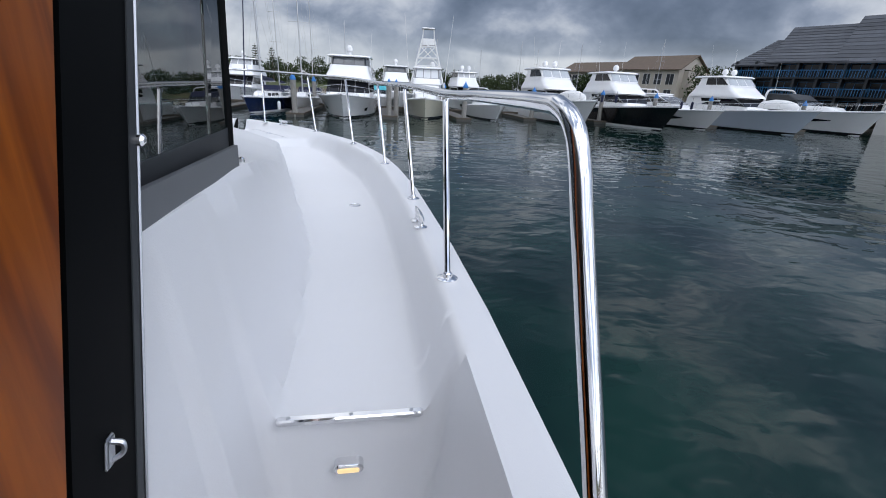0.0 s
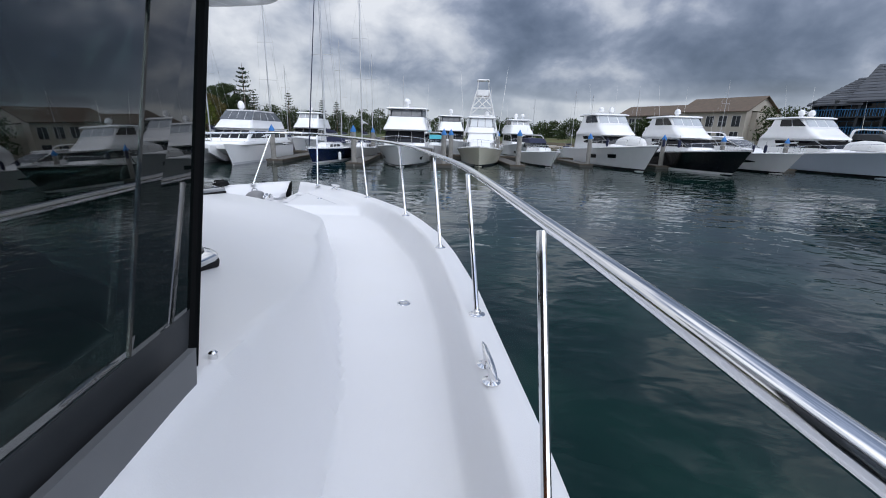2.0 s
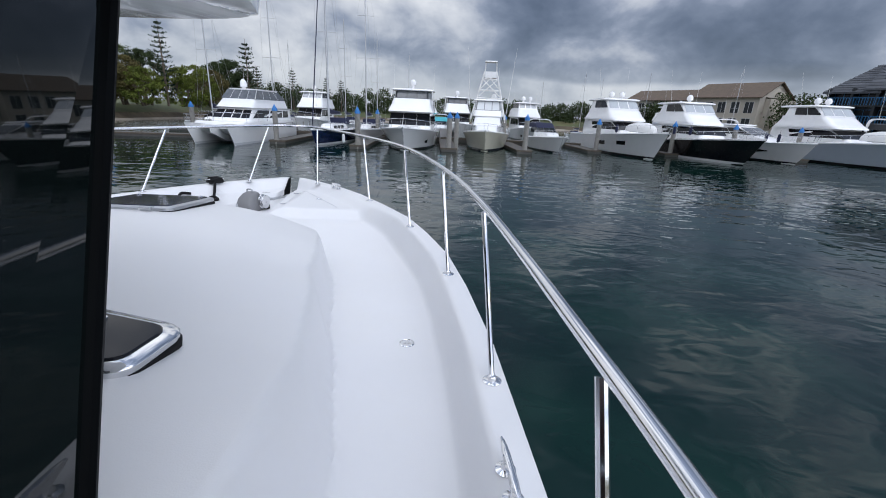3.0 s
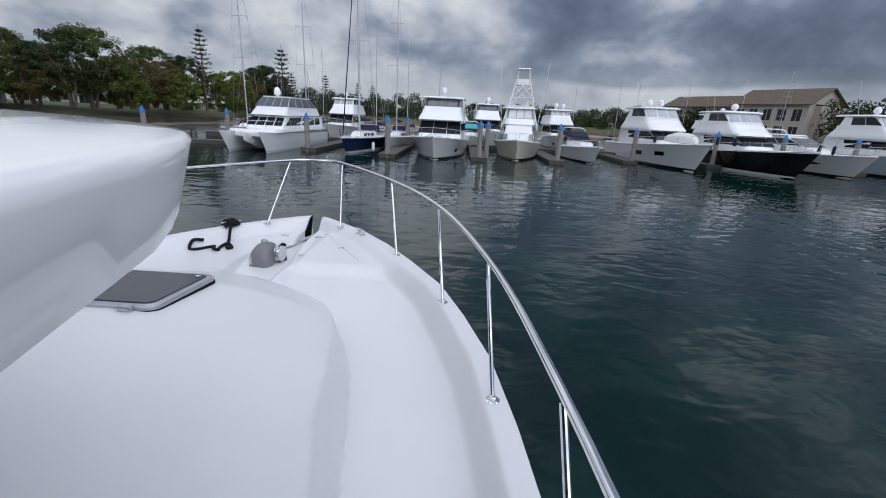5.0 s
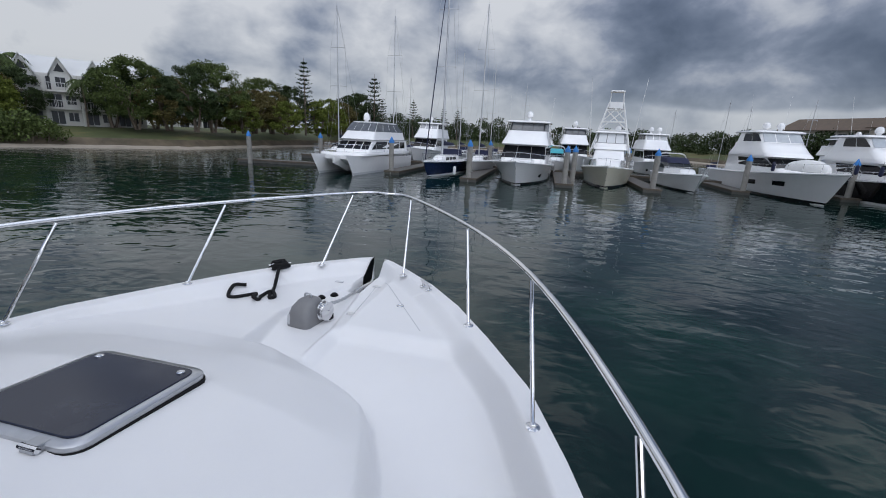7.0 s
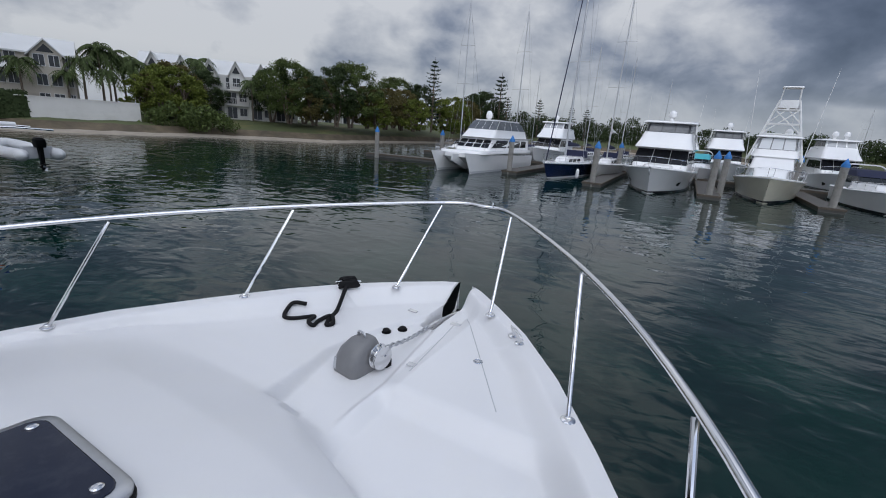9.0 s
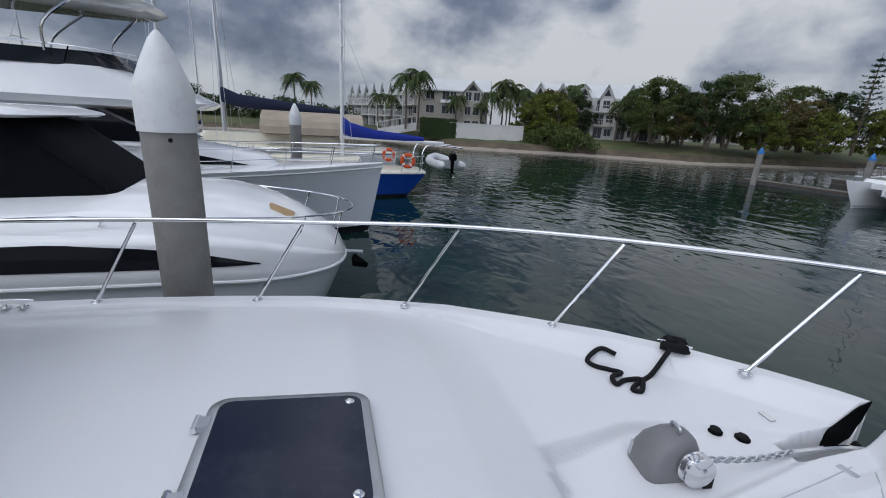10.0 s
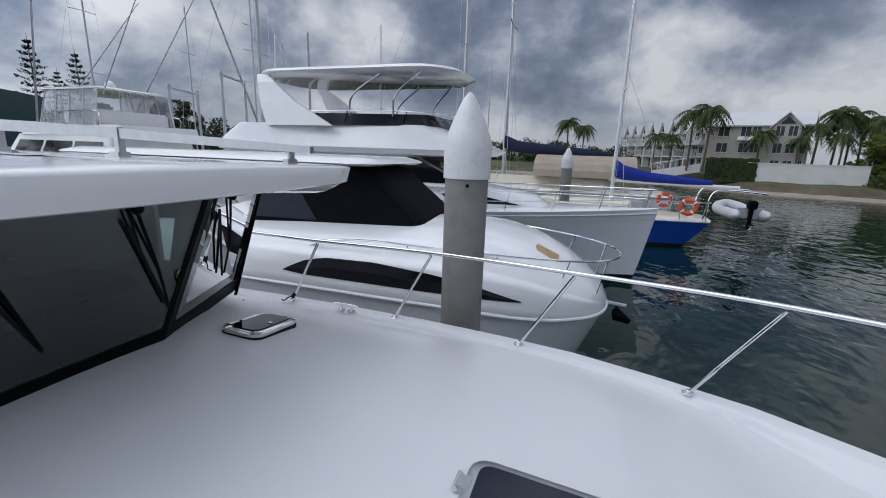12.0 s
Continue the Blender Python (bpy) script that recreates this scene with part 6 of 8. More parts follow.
for src, b, r, s in ((T4, -45.6, 74, 1.05), (T1, -41.2, 74, 1.05), (T2, -50.5, 78, 0.9), (T2, -46.8, 80, 0.95), (T4, -36.8, 80, 1.0), (T4, -34.8, 84, 1.05), (T3, -38.0, 76, 0.8), (T3, -33.2, 80, 0.85), (T3, -29.4, 86, 0.95), (T3, -28.0, 88, 1.05), (T1, -35.9, 96, 1.1), (T2, -32.6, 92, 1.0),
                     (T3, -59.8, 72, 1.0), (T4, -60.6, 75, 1.05), (T3, -63.0, 75, 0.8), (T2, -57.5, 77, 0.75), (T4, -26.5, 98, 1.0), (T2, -25.2, 104, 1.0), (T2, -24.0, 108, 1.1), (T4, -52.2, 84, 0.8), (T1, -54.5, 90, 0.7)):
    plant(src, b, r, s * 1.05, s * 1.02, rot=(b * 37) % 360)
for b, r, s in ((-78.9, 70, 0.98), (-65.6, 78, 0.95), (-66.6, 76, 1.0), (-64.7, 80, 0.9), (-58.0, 80, 1.02), (-63.8, 77, 0.85), (-52.6, 76, 0.72), (-92.8, 120, 1.3), (-90.8, 124, 1.15)):
    plant(P1, b, r, s, rot=(b * 53) % 360)
for b, r, s in ((-72.4, 70, 0.85), (-69.2, 71, 0.7), (-80.8, 74, 0.8), (-82.5, 78, 0.85), (-66.0, 71, 0.8)):
    plant(P2, b, r, s, rot=(b * 71) % 360)
for b, r, s in ((-33.8, 90, 0.62), (-21.4, 104, 0.6), (-25.0, 112, 0.72), (-24.3, 120, 0.75), (-17.4, 122, 0.7), (-13.4, 128, 0.62), (-11.6, 128, 0.6)):
    plant(N2, b, r, s, s * 1.05, rot=(b * 31) % 360)
for b, r, s in ((-151.2, 84, 0.9), (-147.9, 80, 0.8), (-149.5, 92, 0.72), (-155.0, 88, 0.7)):
    plant(N1, b, r, s, rot=b)
# low spreading shrub at the waterside
sh = thing("waterside_shrub", Matrix.Translation(polar(-59.2, 66.2, 1.0)), "dense dark green shrub spilling over the bank", "shrub")
rng = np.random.default_rng(5)
pp = []
for k in range(46):
    u, h = rng.uniform(-1, 1), rng.uniform(0, 1)
    c = np.array([u * 5.2, rng.uniform(-1.8, 1.8), h * 2.6 * (1 - u * u * 0.8)])
    d = rng.normal(size=(110, 3))
    d /= np.linalg.norm(d, axis=1)[:, None]
    pp.append(c + d * rng.uniform(0.5, 1.0, 110)[:, None] * 0.9)
lv = leaves("foliage", np.concatenate(pp), 0.17, 9, LEAF, sh)
lv.rotation_euler = (0, 0, radians(59 + 0))
bm = B()
for k in range(7):
    tube(bm, [(-4 + k * 1.3, 0, -0.8), (-4.2 + k * 1.4, 0.3, 1.2)], 0.07, 5, 0.03)
st = part("stems", bm, BARK, sh)
st.rotation_euler = (0, 0, radians(59))

# far woods closing the distance behind the marina
wd = thing("far_woods", Matrix(), "hazy dark green tree line behind the marina", "woods", kind="stuff")
rng = np.random.default_rng(77)
pp = []
for b in list(np.arange(-27, 62, 0.42)) + list(np.arange(-176, -86, 0.6)):
    r = table(b, SHB, SHR) + rng.uniform(12, 26)
    hh = table(b, (-176, -100, -86, -27, -15, -5, 0, 4, 16, 20, 34, 40, 62), (5.0, 4.5, 3.0, 6.0, 5.5, 6.0, 5.2, 4.2, 4.6, 5.8, 5.0, 8.0, 5.0)) * (0.92 + 0.45 * noise.noise(Vector((b * 0.55, 0.7, 2.0)))) * rng.uniform(0.9, 1.08)
    c0 = polar(b, r, LAWN)
    for k in range(5):
        d = rng.normal(size=(120, 3))
        d /= np.linalg.norm(d, axis=1)[:, None]
        pp.append(np.array([c0.x + rng.normal() * 1.5, c0.y + rng.normal() * 1.5, LAWN + hh * (0.04 + 0.215 * k)]) + d * np.array([1.9, 1.9, 1.25]) * rng.uniform(0.4, 1, 120)[:, None])
leaves("foliage", np.concatenate(pp), 0.26, 78, LEAFD, wd)
for b in (-110, -125, -140, -160, -172, 75, 95, 120, 150, 170):
    plant(T2, b, table(b, SHB, SHR) + 20, 1.0, rot=b)

# ---- buildings ----


def frame_of(a, b):
    """Axes of a front line from a to b, as seen from the water: x along it, y into the land."""
    d = (b - a)
    return Matrix.Translation((a.x, a.y, 0)) @ pose(0, 0, 0, 0, 0, math.degrees(math.atan2(d.y, d.x))), d.length


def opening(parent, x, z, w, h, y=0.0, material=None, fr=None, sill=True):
    # by default the slab's colour carries the shade of the unlit room
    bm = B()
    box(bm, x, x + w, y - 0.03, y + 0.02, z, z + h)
    w_ = part("window", bm, material or SHADEIN, parent)
    bm = B()
    for bx in ((x - 0.06, x + w + 0.06, z + h, z + h + 0.06), (x - 0.06, x, z, z + h), (x + w, x + w + 0.06, z, z + h), (x + w / 2 - 0.025, x + w / 2 + 0.025, z, z + h)):
        box(bm, bx[0], bx[1], y - 0.07, y - 0.005, bx[2], bx[3])
    part("window_frame", bm, fr or ROOFW, w_)
    if sill:
        bm = B()
        box(bm, x - 0.1, x + w + 0.1, y - 0.12, y + 0.0, z - 0.08, z)
        part("sill", bm, fr or ROOFW, w_)


def balcony(parent, x, z, w, d=1.2, rail=None, slab=None):
    bm = B()
    box(bm, x, x + w, -d, 0.0, z - 0.18, z)
    s = part("balcony", bm, slab or WALLW, parent)
    bm = B()
    box(bm, x, x + w, -d - 0.02, -d + 0.06, z + 0.92, z + 1.0)
    part("handrail", bm, rail or ROOFW, s)
    n = int(w / 0.30)
    bm = B()
    box(bm, -0.025, 0.025, -0.02, 0.02, 0, 0.92)
    first = part("baluster", bm, rail or ROOFW, s)
    first.location = (x + 0.03, -d + 0.02, z)
    for i in range(1, n + 1):
        o = new("baluster", first.data)
        o.parent = s
        o.location = (x + 0.03 + (w - 0.06) * i / n, -d + 0.02, z)
        tagged(o)


def gable_roof(parent, x0, x1, y0, y1, z, h, material, over=0.4, along="y", wallmat=None):
    """Ridge along y (gable to the front) or along x."""
    bm = B()
    t = 0.18
    if along == "y":
        xm = (x0 + x1) / 2
        sec = [(x0 - over, z - over * h / ((x1 - x0) / 2)), (xm, z + h), (x1 + over, z - over * h / ((x1 - x0) / 2))]
        for (xa, za), (xb, zb) in zip(sec, sec[1:]):
            loft(bm, [[(xa, y, za), (xb, y, zb), (xb, y, zb + t), (xa, y, za + t)] for y in (y0 - over, y1)])
    else:
        ym = (y0 + y1) / 2
        sec = [(y0 - over, z - over * h / ((y1 - y0) / 2)), (ym, z + h), (y1 + over, z - over * h / ((y1 - y0) / 2))]
        for (ya, za), (yb, zb) in zip(sec, sec[1:]):
            loft(bm, [[(x, ya, za), (x, yb, zb), (x, yb, zb + t), (x, ya, za + t)] for x in (x0 - over, x1 + over)])
    r = part("roof", bm, material, parent)
    bm = B()
    if along == "y":
        loft(bm, [[(x0, y, z), (x1, y, z), ((x0 + x1) / 2, y, z + h)] for y in (y0 + 0.02, y0 + 0.25)])
    else:
        for x in (x0, x1 - 0.2):
            loft(bm, [[(xx, y0, z), (xx, y1, z), (xx, (y0 + y1) / 2, z + h)] for xx in (x, x + 0.2)])
            if x == x0:
                part("gable_wall", bm, wallmat or WALLC, parent)
                bm = B()
    part("gable_wall", bm, wallmat or WALLC, parent)
    return r


def terrace(a, b, bays, eave, label, wallmat, depth=9.0, base=LAWN, gab=1.9, peak=True):
    m, Lf = frame_of(a, b)
    t = thing("apartment_terrace", m, label, "apartment building", "shore buildings")
    bm = B()
    box(bm, 0, Lf, 0, depth, base - 0.5, eave)
    part("wall", bm, wallmat, t)
    gable_roof(t, 0, Lf, 0.6, depth, eave, 2.3, ROOFW, 0.35, "x", wallmat)
    w = Lf / bays
    st = (eave - base) / 3
    for i in range(bays):
        x = i * w
        if peak:
            xa, xb = x + w * 0.22, x + w * 0.78
            gable_roof(t, xa, xb, -0.5, depth * 0.45, eave + 0.1, gab, ROOFW, 0.3, "y", WALLW)
            bm = B()
            hw = (xb - xa) * 0.27
            xm = (xa + xb) / 2
            loft(bm, [[(xm - hw, y, eave + 0.28), (xm + hw, y, eave + 0.28), (xm, y, eave + 0.28 + gab * 0.55)] for y in (-0.56, -0.47)])
            part("pediment_louvre", bm, DGREY, t)
            bm = B()
            box(bm, xa, xb, -0.45, 0.0, base + st * 2 - 0.1, eave + 0.1)
            part("bay_front", bm, WALLW, t)
            opening(t, x + w * 0.36, base + st * 2 + 0.55, w * 0.28, st * 0.55, -0.45)
        for k in range(3):
            z = base + st * k
            opening(t, x + w * 0.10, z + 0.15, w * 0.36, st * 0.75, sill=False)
            opening(t, x + w * 0.58, z + 0.55, w * 0.28, st * 0.5)
            if k > 0:
                balcony(t, x + w * 0.05, z + 0.05, w * 0.9, 1.1)
        bm = B()
        box(bm, x - 0.10, x + 0.10, -1.15, 0.05, base - 0.4, eave - 0.1)
        part("party_wall", bm, WALLW, t)
    return t


# end block with plain window front, then the long gabled row running away
a, b = polar(-77.2, 73), polar(-68.6, 72)
m, Lf = frame_of(a, b)
eb = thing("apartment_block", m, "cream rendered three-storey apartment block with pale roof", "apartment building", "shore buildings")
bm = B()
box(bm, 0, Lf, 0, 10, LAWN - 0.5, 8.4)
part("wall", bm, WALLC, eb)
gable_roof(eb, 0, Lf, 0.0, 10, 8.4, 2.0, ROOFW, 0.4, "x")
gable_roof(eb, Lf * 0.66, Lf * 0.92, -0.8, 5, 8.3, 1.5, ROOFW, 0.35, "y")
bm = B()
box(bm, Lf * 0.66, Lf * 0.92, -0.75, 0.0, LAWN - 0.5, 8.3)
part("bay_front", bm, WALLC, eb)
bm = B()
xm = Lf * 0.79
loft(bm, [[(xm - 0.8, y, 8.5), (xm + 0.8, y, 8.5), (xm, y, 9.4)] for y in (-0.86, -0.76)])
part("pediment_louvre", bm, DGREY, eb)
for k in range(3):
    z = LAWN + 2.15 * k
    for fx, w, y in ((0.10, 1.3, 0), (0.34, 1.1, 0), (0.46, 0.9, 0), (0.69, 0.9, -0.75), (0.81, 0.9, -0.75), (0.945, 0.4, 0)):
        opening(eb, Lf * fx, z + 0.5, w, 1.2, y)
bm = B()
loft(bm, [[(x, y, z) for y, z in ((-0.9, 6.4), (0.0, 6.9), (0.0, 7.0), (-0.9, 6.5))] for x in (Lf * 0.32, Lf * 0.56)])
part("awning", bm, ROOFW, eb)
terrace(polar(-85.8, 96), polar(-77.4, 75), 8, 7.9, "long cream terrace with a row of white gables and balconies", WALLC, 8, gab=1.8)
terrace(polar(-63.4, 80), polar(-47.6, 80), 6, 8.8, "white gabled apartments with balconies behind trees", WALLW, 9)
terrace(polar(-47.0, 108), polar(-38, 112), 4, 7.8, "white apartment roofs showing above trees", WALLW, 9)
# garden wall, hedge
a, b = polar(-73.2, 66.5), polar(-63.6, 67.5)
m, Lf = frame_of(a, b)
gw = thing("garden_wall", m, "pale cream rendered garden wall above the bank", "wall", kind="structure")
bm = B()
box(bm, 0, Lf, 0, 0.3, 1.2, 3.45)
part("wall", bm, WALLW, gw)
bm = B()
box(bm, -0.05, Lf + 0.05, -0.06, 0.36, 3.45, 3.55)
part("coping", bm, WALLW, gw)
a, b = polar(-77.0, 67.0), polar(-72.2, 67.0)
m, Lf = frame_of(a, b)
hd = thing("hedge", m, "clipped dark green hedge by the garden wall", "hedge")
rng = np.random.default_rng(6)
leaves("foliage", np.stack([rng.uniform(0, Lf, 5000), rng.uniform(-0.6, 0.6, 5000), rng.uniform(1.2, 4.0, 5000)], 1), 0.16, 6, LEAFD, hd)
bm = B()
box(bm, 0.1, Lf - 0.1, -0.5, 0.5, 1.0, 3.85)
part("core", bm, LEAFD, hd)
# glass-railed ramp by the end block
a, b = polar(-82.5, 72), polar(-77.5, 70)
m, Lf = frame_of(a, b)
rp = thing("shore_ramp", m, "white railed ramp down to the marina", "ramp")
bm = B()
loft(bm, [[(x, y, z) for y, z in ((0, z0 - 1.2), (1.6, z0 - 1.2), (1.6, z0), (0, z0))] for x, z0 in ((0, 1.9), (Lf, 3.2))])
part("walkway", bm, WALLW, rp)
for i in range(9):
    x = Lf * i / 8
    bm = B()
    tube(bm, [(x, 0, lerp(1.9, 3.2, i / 8)), (x, 0, lerp(2.9, 4.2, i / 8))], 0.05, 5)
    part("post", bm, ALUP, rp)
bm = B()
tube(bm, [(0, 0, 2.9), (Lf, 0, 4.2)], 0.05, 5)
part("handrail", bm, ALUP, rp)

# long brown-roofed block behind the moored yachts
a, b = polar(24.5, 118), polar(38.6, 102)
m, Lf = frame_of(a, b)
bb = thing("marina_apartments", m, "cream apartments under a long brown tiled roof", "apartment building", "shore buildings")
bm = B()
box(bm, 0, Lf, 0, 10, 1.5, 8.3)
part("wall", bm, WALLC, bb)
gable_roof(bb, 0, Lf * 0.55, 0, 10, 8.2, 2.2, ROOFB, 0.6, "x")
gable_roof(bb, Lf * 0.55, Lf * 0.97, -2, 10, 8.6, 2.8, ROOFB, 0.6, "x")
bm = B()
box(bm, Lf * 0.55, Lf * 0.97, -2, 0.02, 1.5, 8.6)
part("wing_wall", bm, WALLC, bb)
for k in range(2):
    for i in range(8):
        opening(bb, Lf * (0.04 + 0.062 * i), 2.4 + 3.0 * k, 1.5, 2.0, 0.0, sill=False)
        balcony(bb, Lf * (0.03 + 0.062 * i), 2.4 + 3.0 * k, Lf * 0.05, 1.2)
    for i in range(5):
        opening(bb, Lf * (0.575 + 0.08 * i), 2.6 + 3.0 * k, 1.5, 2.0, -2.0, sill=False)
# slate-roofed block with blue balconies
a, b = polar(43.2, 86), polar(58.5, 81)
m, Lf = frame_of(a, b)
sb = thing("slate_roofed_block", m, "dark block with steep slate roof and blue balconies", "apartment building", "shore buildings")
bm = B()
box(bm, 0, Lf, 0, 12, 1.5, 9.0)
part("wall", bm, DGREY, sb)
for x0, x1, z0, hh in ((0, Lf * 0.28, 8.6, 3.9), (Lf * 0.20, Lf * 0.62, 9.0, 5.2), (Lf * 0.55, Lf * 1.0, 8.9, 6.2)):
    rows = 12
    for i in range(rows):
        bm = B()
        f0, f1 = i / rows, (i + 1) / rows + 0.01
        loft(bm, [[(x, lerp(-1.6, 6, f0), lerp(z0 - 0.3, z0 + hh, f0) + 0.10), (x, lerp(-1.6, 6, f1), lerp(z0 - 0.3, z0 + hh, f1) + 0.02), (x, lerp(-1.6, 6, f1), lerp(z0 - 0.3, z0 + hh, f1) - 0.2), (x, lerp(-1.6, 6, f0), lerp(z0 - 0.3, z0 + hh, f0) - 0.15)] for x in (x0 + (i * 0.25 if x0 == 0 else 0), x1)])
        part("slate_course", bm, SLATE, sb)
    bm = B()
    loft(bm, [[(x, 6, z0 + hh), (x, 13, z0), (x, 13, z0 - 0.3), (x, 6, z0 + hh - 0.3)] for x in (x0 + (2.6 if x0 == 0 else 0), x1)])
    part("rear_slope", bm, SLATE, sb)
for k in range(3):
    for i in range(8):
        x = Lf * (0.03 + 0.118 * i)
        opening(sb, x + 0.3, 1.9 + 2.4 * k, Lf * 0.09, 1.75, 0.0, GLASSB, BLUEP, False)
        if k:
            balcony(sb, x, 1.85 + 2.4 * k, Lf * 0.113, 1.5, BLUEP, DGREY)
        bm = B()
        box(bm, x - 0.15, x + 0.15, -1.45, 0.0, 1.5, 8.9)
        if k == 0:
            part("column", bm, DGREY, sb)
        else:
            bm.free()
a, b = polar(56.2, 72), polar(64.0, 68)
m, Lf = frame_of(a, b)
wg = thing("white_gabled_shed", m, "white gabled boathouse beside the marina", "building", "shore buildings")
bm = B()
box(bm, 0, Lf, 0, 8, -0.5, 8.0)
part("wall", bm, WALLW, wg)
gable_roof(wg, 0, Lf, 0, 8, 8.0, 3.0, ROOFW, 0.3, "y", WALLW)
opening(wg, Lf * 0.3, 2.6, 2.0, 1.2)
# marina shed with blue sign beyond the roof
a, b = polar(-158, 66), polar(-150.6, 62)
m, Lf = frame_of(b, a)
ms = thing("marina_shed", m, "dark green boat shed with white fascia and blue sign", "shed", "shore buildings")
bm = B()
box(bm, 0, Lf, 0, 14, 0.5, 7.8)
part("wall", bm, mat("dark_green_cladding", (0.015, 0.06, 0.065), 0.5, var=0.15, scale=0.6), ms)
bm = B()
box(bm, -0.2, Lf + 0.2, -0.25, 0.0, 4.6, 5.7)
part("fascia", bm, WALLW, ms)
bm = B()
box(bm, 0.3, 4.2, -0.33, -0.26, 4.8, 5.5)
sg = part("sign_board", bm, mat("sign_blue", (0.015, 0.08, 0.42), 0.5), ms, "blue sign board")
bm = B()
for i in range(4):
    box(bm, 0.55 + i * 0.8, 1.15 + i * 0.8, -0.345, -0.33, 5.0, 5.3)
part("sign_bars", bm, GELS, sg)

# ---- far row of moored boats, bows towards the channel ----


def berth(x, y, h=180.0, s=1.0):
    m = pose(x, y, 0, 0, 0, h)
    return m @ Matrix.Scale(s, 4)


catamaran(pose(-14.45, 31.5, 0, 0, 0, 180) @ Matrix.Diagonal((0.70, 1.06, 0.93, 1.0)), "white flybridge power catamaran moored bow out")
sailing_yacht(berth(-7.75, 34.9, 178), "navy blue sailing yacht with dark sail cover", NAVY, 11, 3.5, 1.35, 17.0, NAVYC, mast_r=0.10)
flybridge_cruiser(berth(-0.25, 33.3, 178), "white flybridge cruiser with dark saloon windows", 13.5, 5.2, 1.85, GELS, BLACKHULL)
tower_boat(berth(6.62, 36.0, 172.5), "cream game-fishing boat with tall white tower")
express_cruiser(berth(13.5, 37.3), "small white cruiser with blue canvas top", 8.5, 3.3, 1.5, GELS, NAVYC)
sport_yacht(berth(21.05, 34.8), "white enclosed-bridge motor yacht with covered tender", GELS, 16, 5.0, 2.3, BLACKHULL, CAPW)
sport_yacht(berth(27.9, 33.2), "black-hulled white motor yacht with enclosed bridge", BLACKHULL, 15.5, 4.9, 2.2, GELS, None, False)
sports_coupe(berth(35.0, 36.3, 180, 1.12), "white hardtop sports cruiser with dark hull window")
sport_yacht(berth(42.5, 33.6, 180, 1.05), "pale blue hulled motor yacht with covered tender", PALEBLUE, 17, 5.2, 2.3, BLACKHULL, CAPW, False)
express_cruiser(berth(54.0, 36.5, 176, 1.5), "white sports cruiser with grey canopy at the pontoon", 11, 3.6, 1.7, GELS, DGREY, True)
# second row and others behind
flybridge_cruiser(berth(-13.5, 49.5, 180, 0.95), "white flybridge cruiser lying behind the catamaran", 12, 4.4, 2.0, GELS, None, "enclosed")
flybridge_cruiser(berth(5.2, 52.0, 180, 1.0), "white cruiser moored in the second row", 12, 4.4, 2.0, GELS, None, "open")
flybridge_cruiser(berth(15.0, 53.0, 180, 0.95), "white cruiser moored in the second row", 12, 4.4, 2.0, GELS, None, "enclosed", 1, 2)
flybridge_cruiser(berth(40.0, 58.0, 180, 1.05), "white cruiser with tan awnings in the second row", 13, 4.6, 2.1, GELS, None, "enclosed")
express_cruiser(berth(2.8, 47.0), "white sports boat in the second row", 9, 3.2, 1.5, GELS, TEAL)
express_cruiser(berth(10.0, 49.0), "white sports boat in the second row", 9, 3.2, 1.5, GELS, GELS)
express_cruiser(berth(-22.2, 42.5, 180, 0.8), "small white runabout behind the outer pile", 8, 2.8, 1.4, GELS, CANVAS)
S_A = sailing_yacht(berth(-21.4, 41.5), "white sailing yacht with bare mast behind", GELS, 11, 3.5, 1.3, 14.5, NAVYC, True, None, -4.2, False)
for x, y, s, r in ((-15.9, 44.5, 0.98, 180), (-5.0, 40.6, 0.98, 180), (-10.5, 58, 0.9, 180), (-6.5, 62, 0.85, 180), (-2.0, 66, 0.7, 180), (12.0, 66, 0.6, 180), (20.0, 70, 0.55, 180), (25.0, 64, 0.6, 180), (30, 70, 0.6, 180), (-20.5, 66, 0.75, 180), (-25.5, 74, 0.6, 180), (36, 66, 0.65, 180), (48, 62, 0.7, 180)):
    c = copy_thing(S_A, berth(x, y, r))
    c.scale = (s, s, s)
# fenders hung on the near yachts' rails
for x, y, z, mm in ((24.4, 38.2, 2.5, NAVYC), (25.2, 37.0, 2.5, NAVYC), (32.2, 36.9, 2.25, NAVYC), (32.9, 36.3, 2.25, NAVYC), (19.1, 38.5, 2.4, NAVYC), (-5.4, 34.6, 0.7, GELS)):
    fender(pose(x, y, z), mm, "dark blue fender on the rail" if mm is NAVYC else "white fender hung over the side")

# pontoons and capped piles
pontoon(pose(-27.3, 36.6, 0, 0, 0, 98), 1.2, 9.0, "low floating pontoon at the channel edge")
for x, y, l in ((-10.9, 34.6, 13), (-4.0, 33.2, 14), (3.4, 34.2, 13), (10.0, 35.2, 12), (17.6, 39.2, 8), (25.2, 39.2, 8), (31.6, 39.2, 8), (38.2, 39.2, 8), (47.5, 37.5, 10)):
    pontoon(pose(x, y, 0, 0, 0, 180) @ pose(0, 0, 0), 1.3, -0.01 + l)
pw = thing("pontoon_walkway", pose(13, 48.0, 0), "long grey floating marina walkway", "pontoon", "finger pontoons")
bm = B()
box(bm, -40, 40, -1.1, 1.1, -0.2, 0.44, 0.02)
part("float", bm, DOCK, pw)
bm = B()
box(bm, -40, 40, -1.17, -1.1, 0.28, 0.48)
part("timber_waler", bm, TIMBERD, pw)
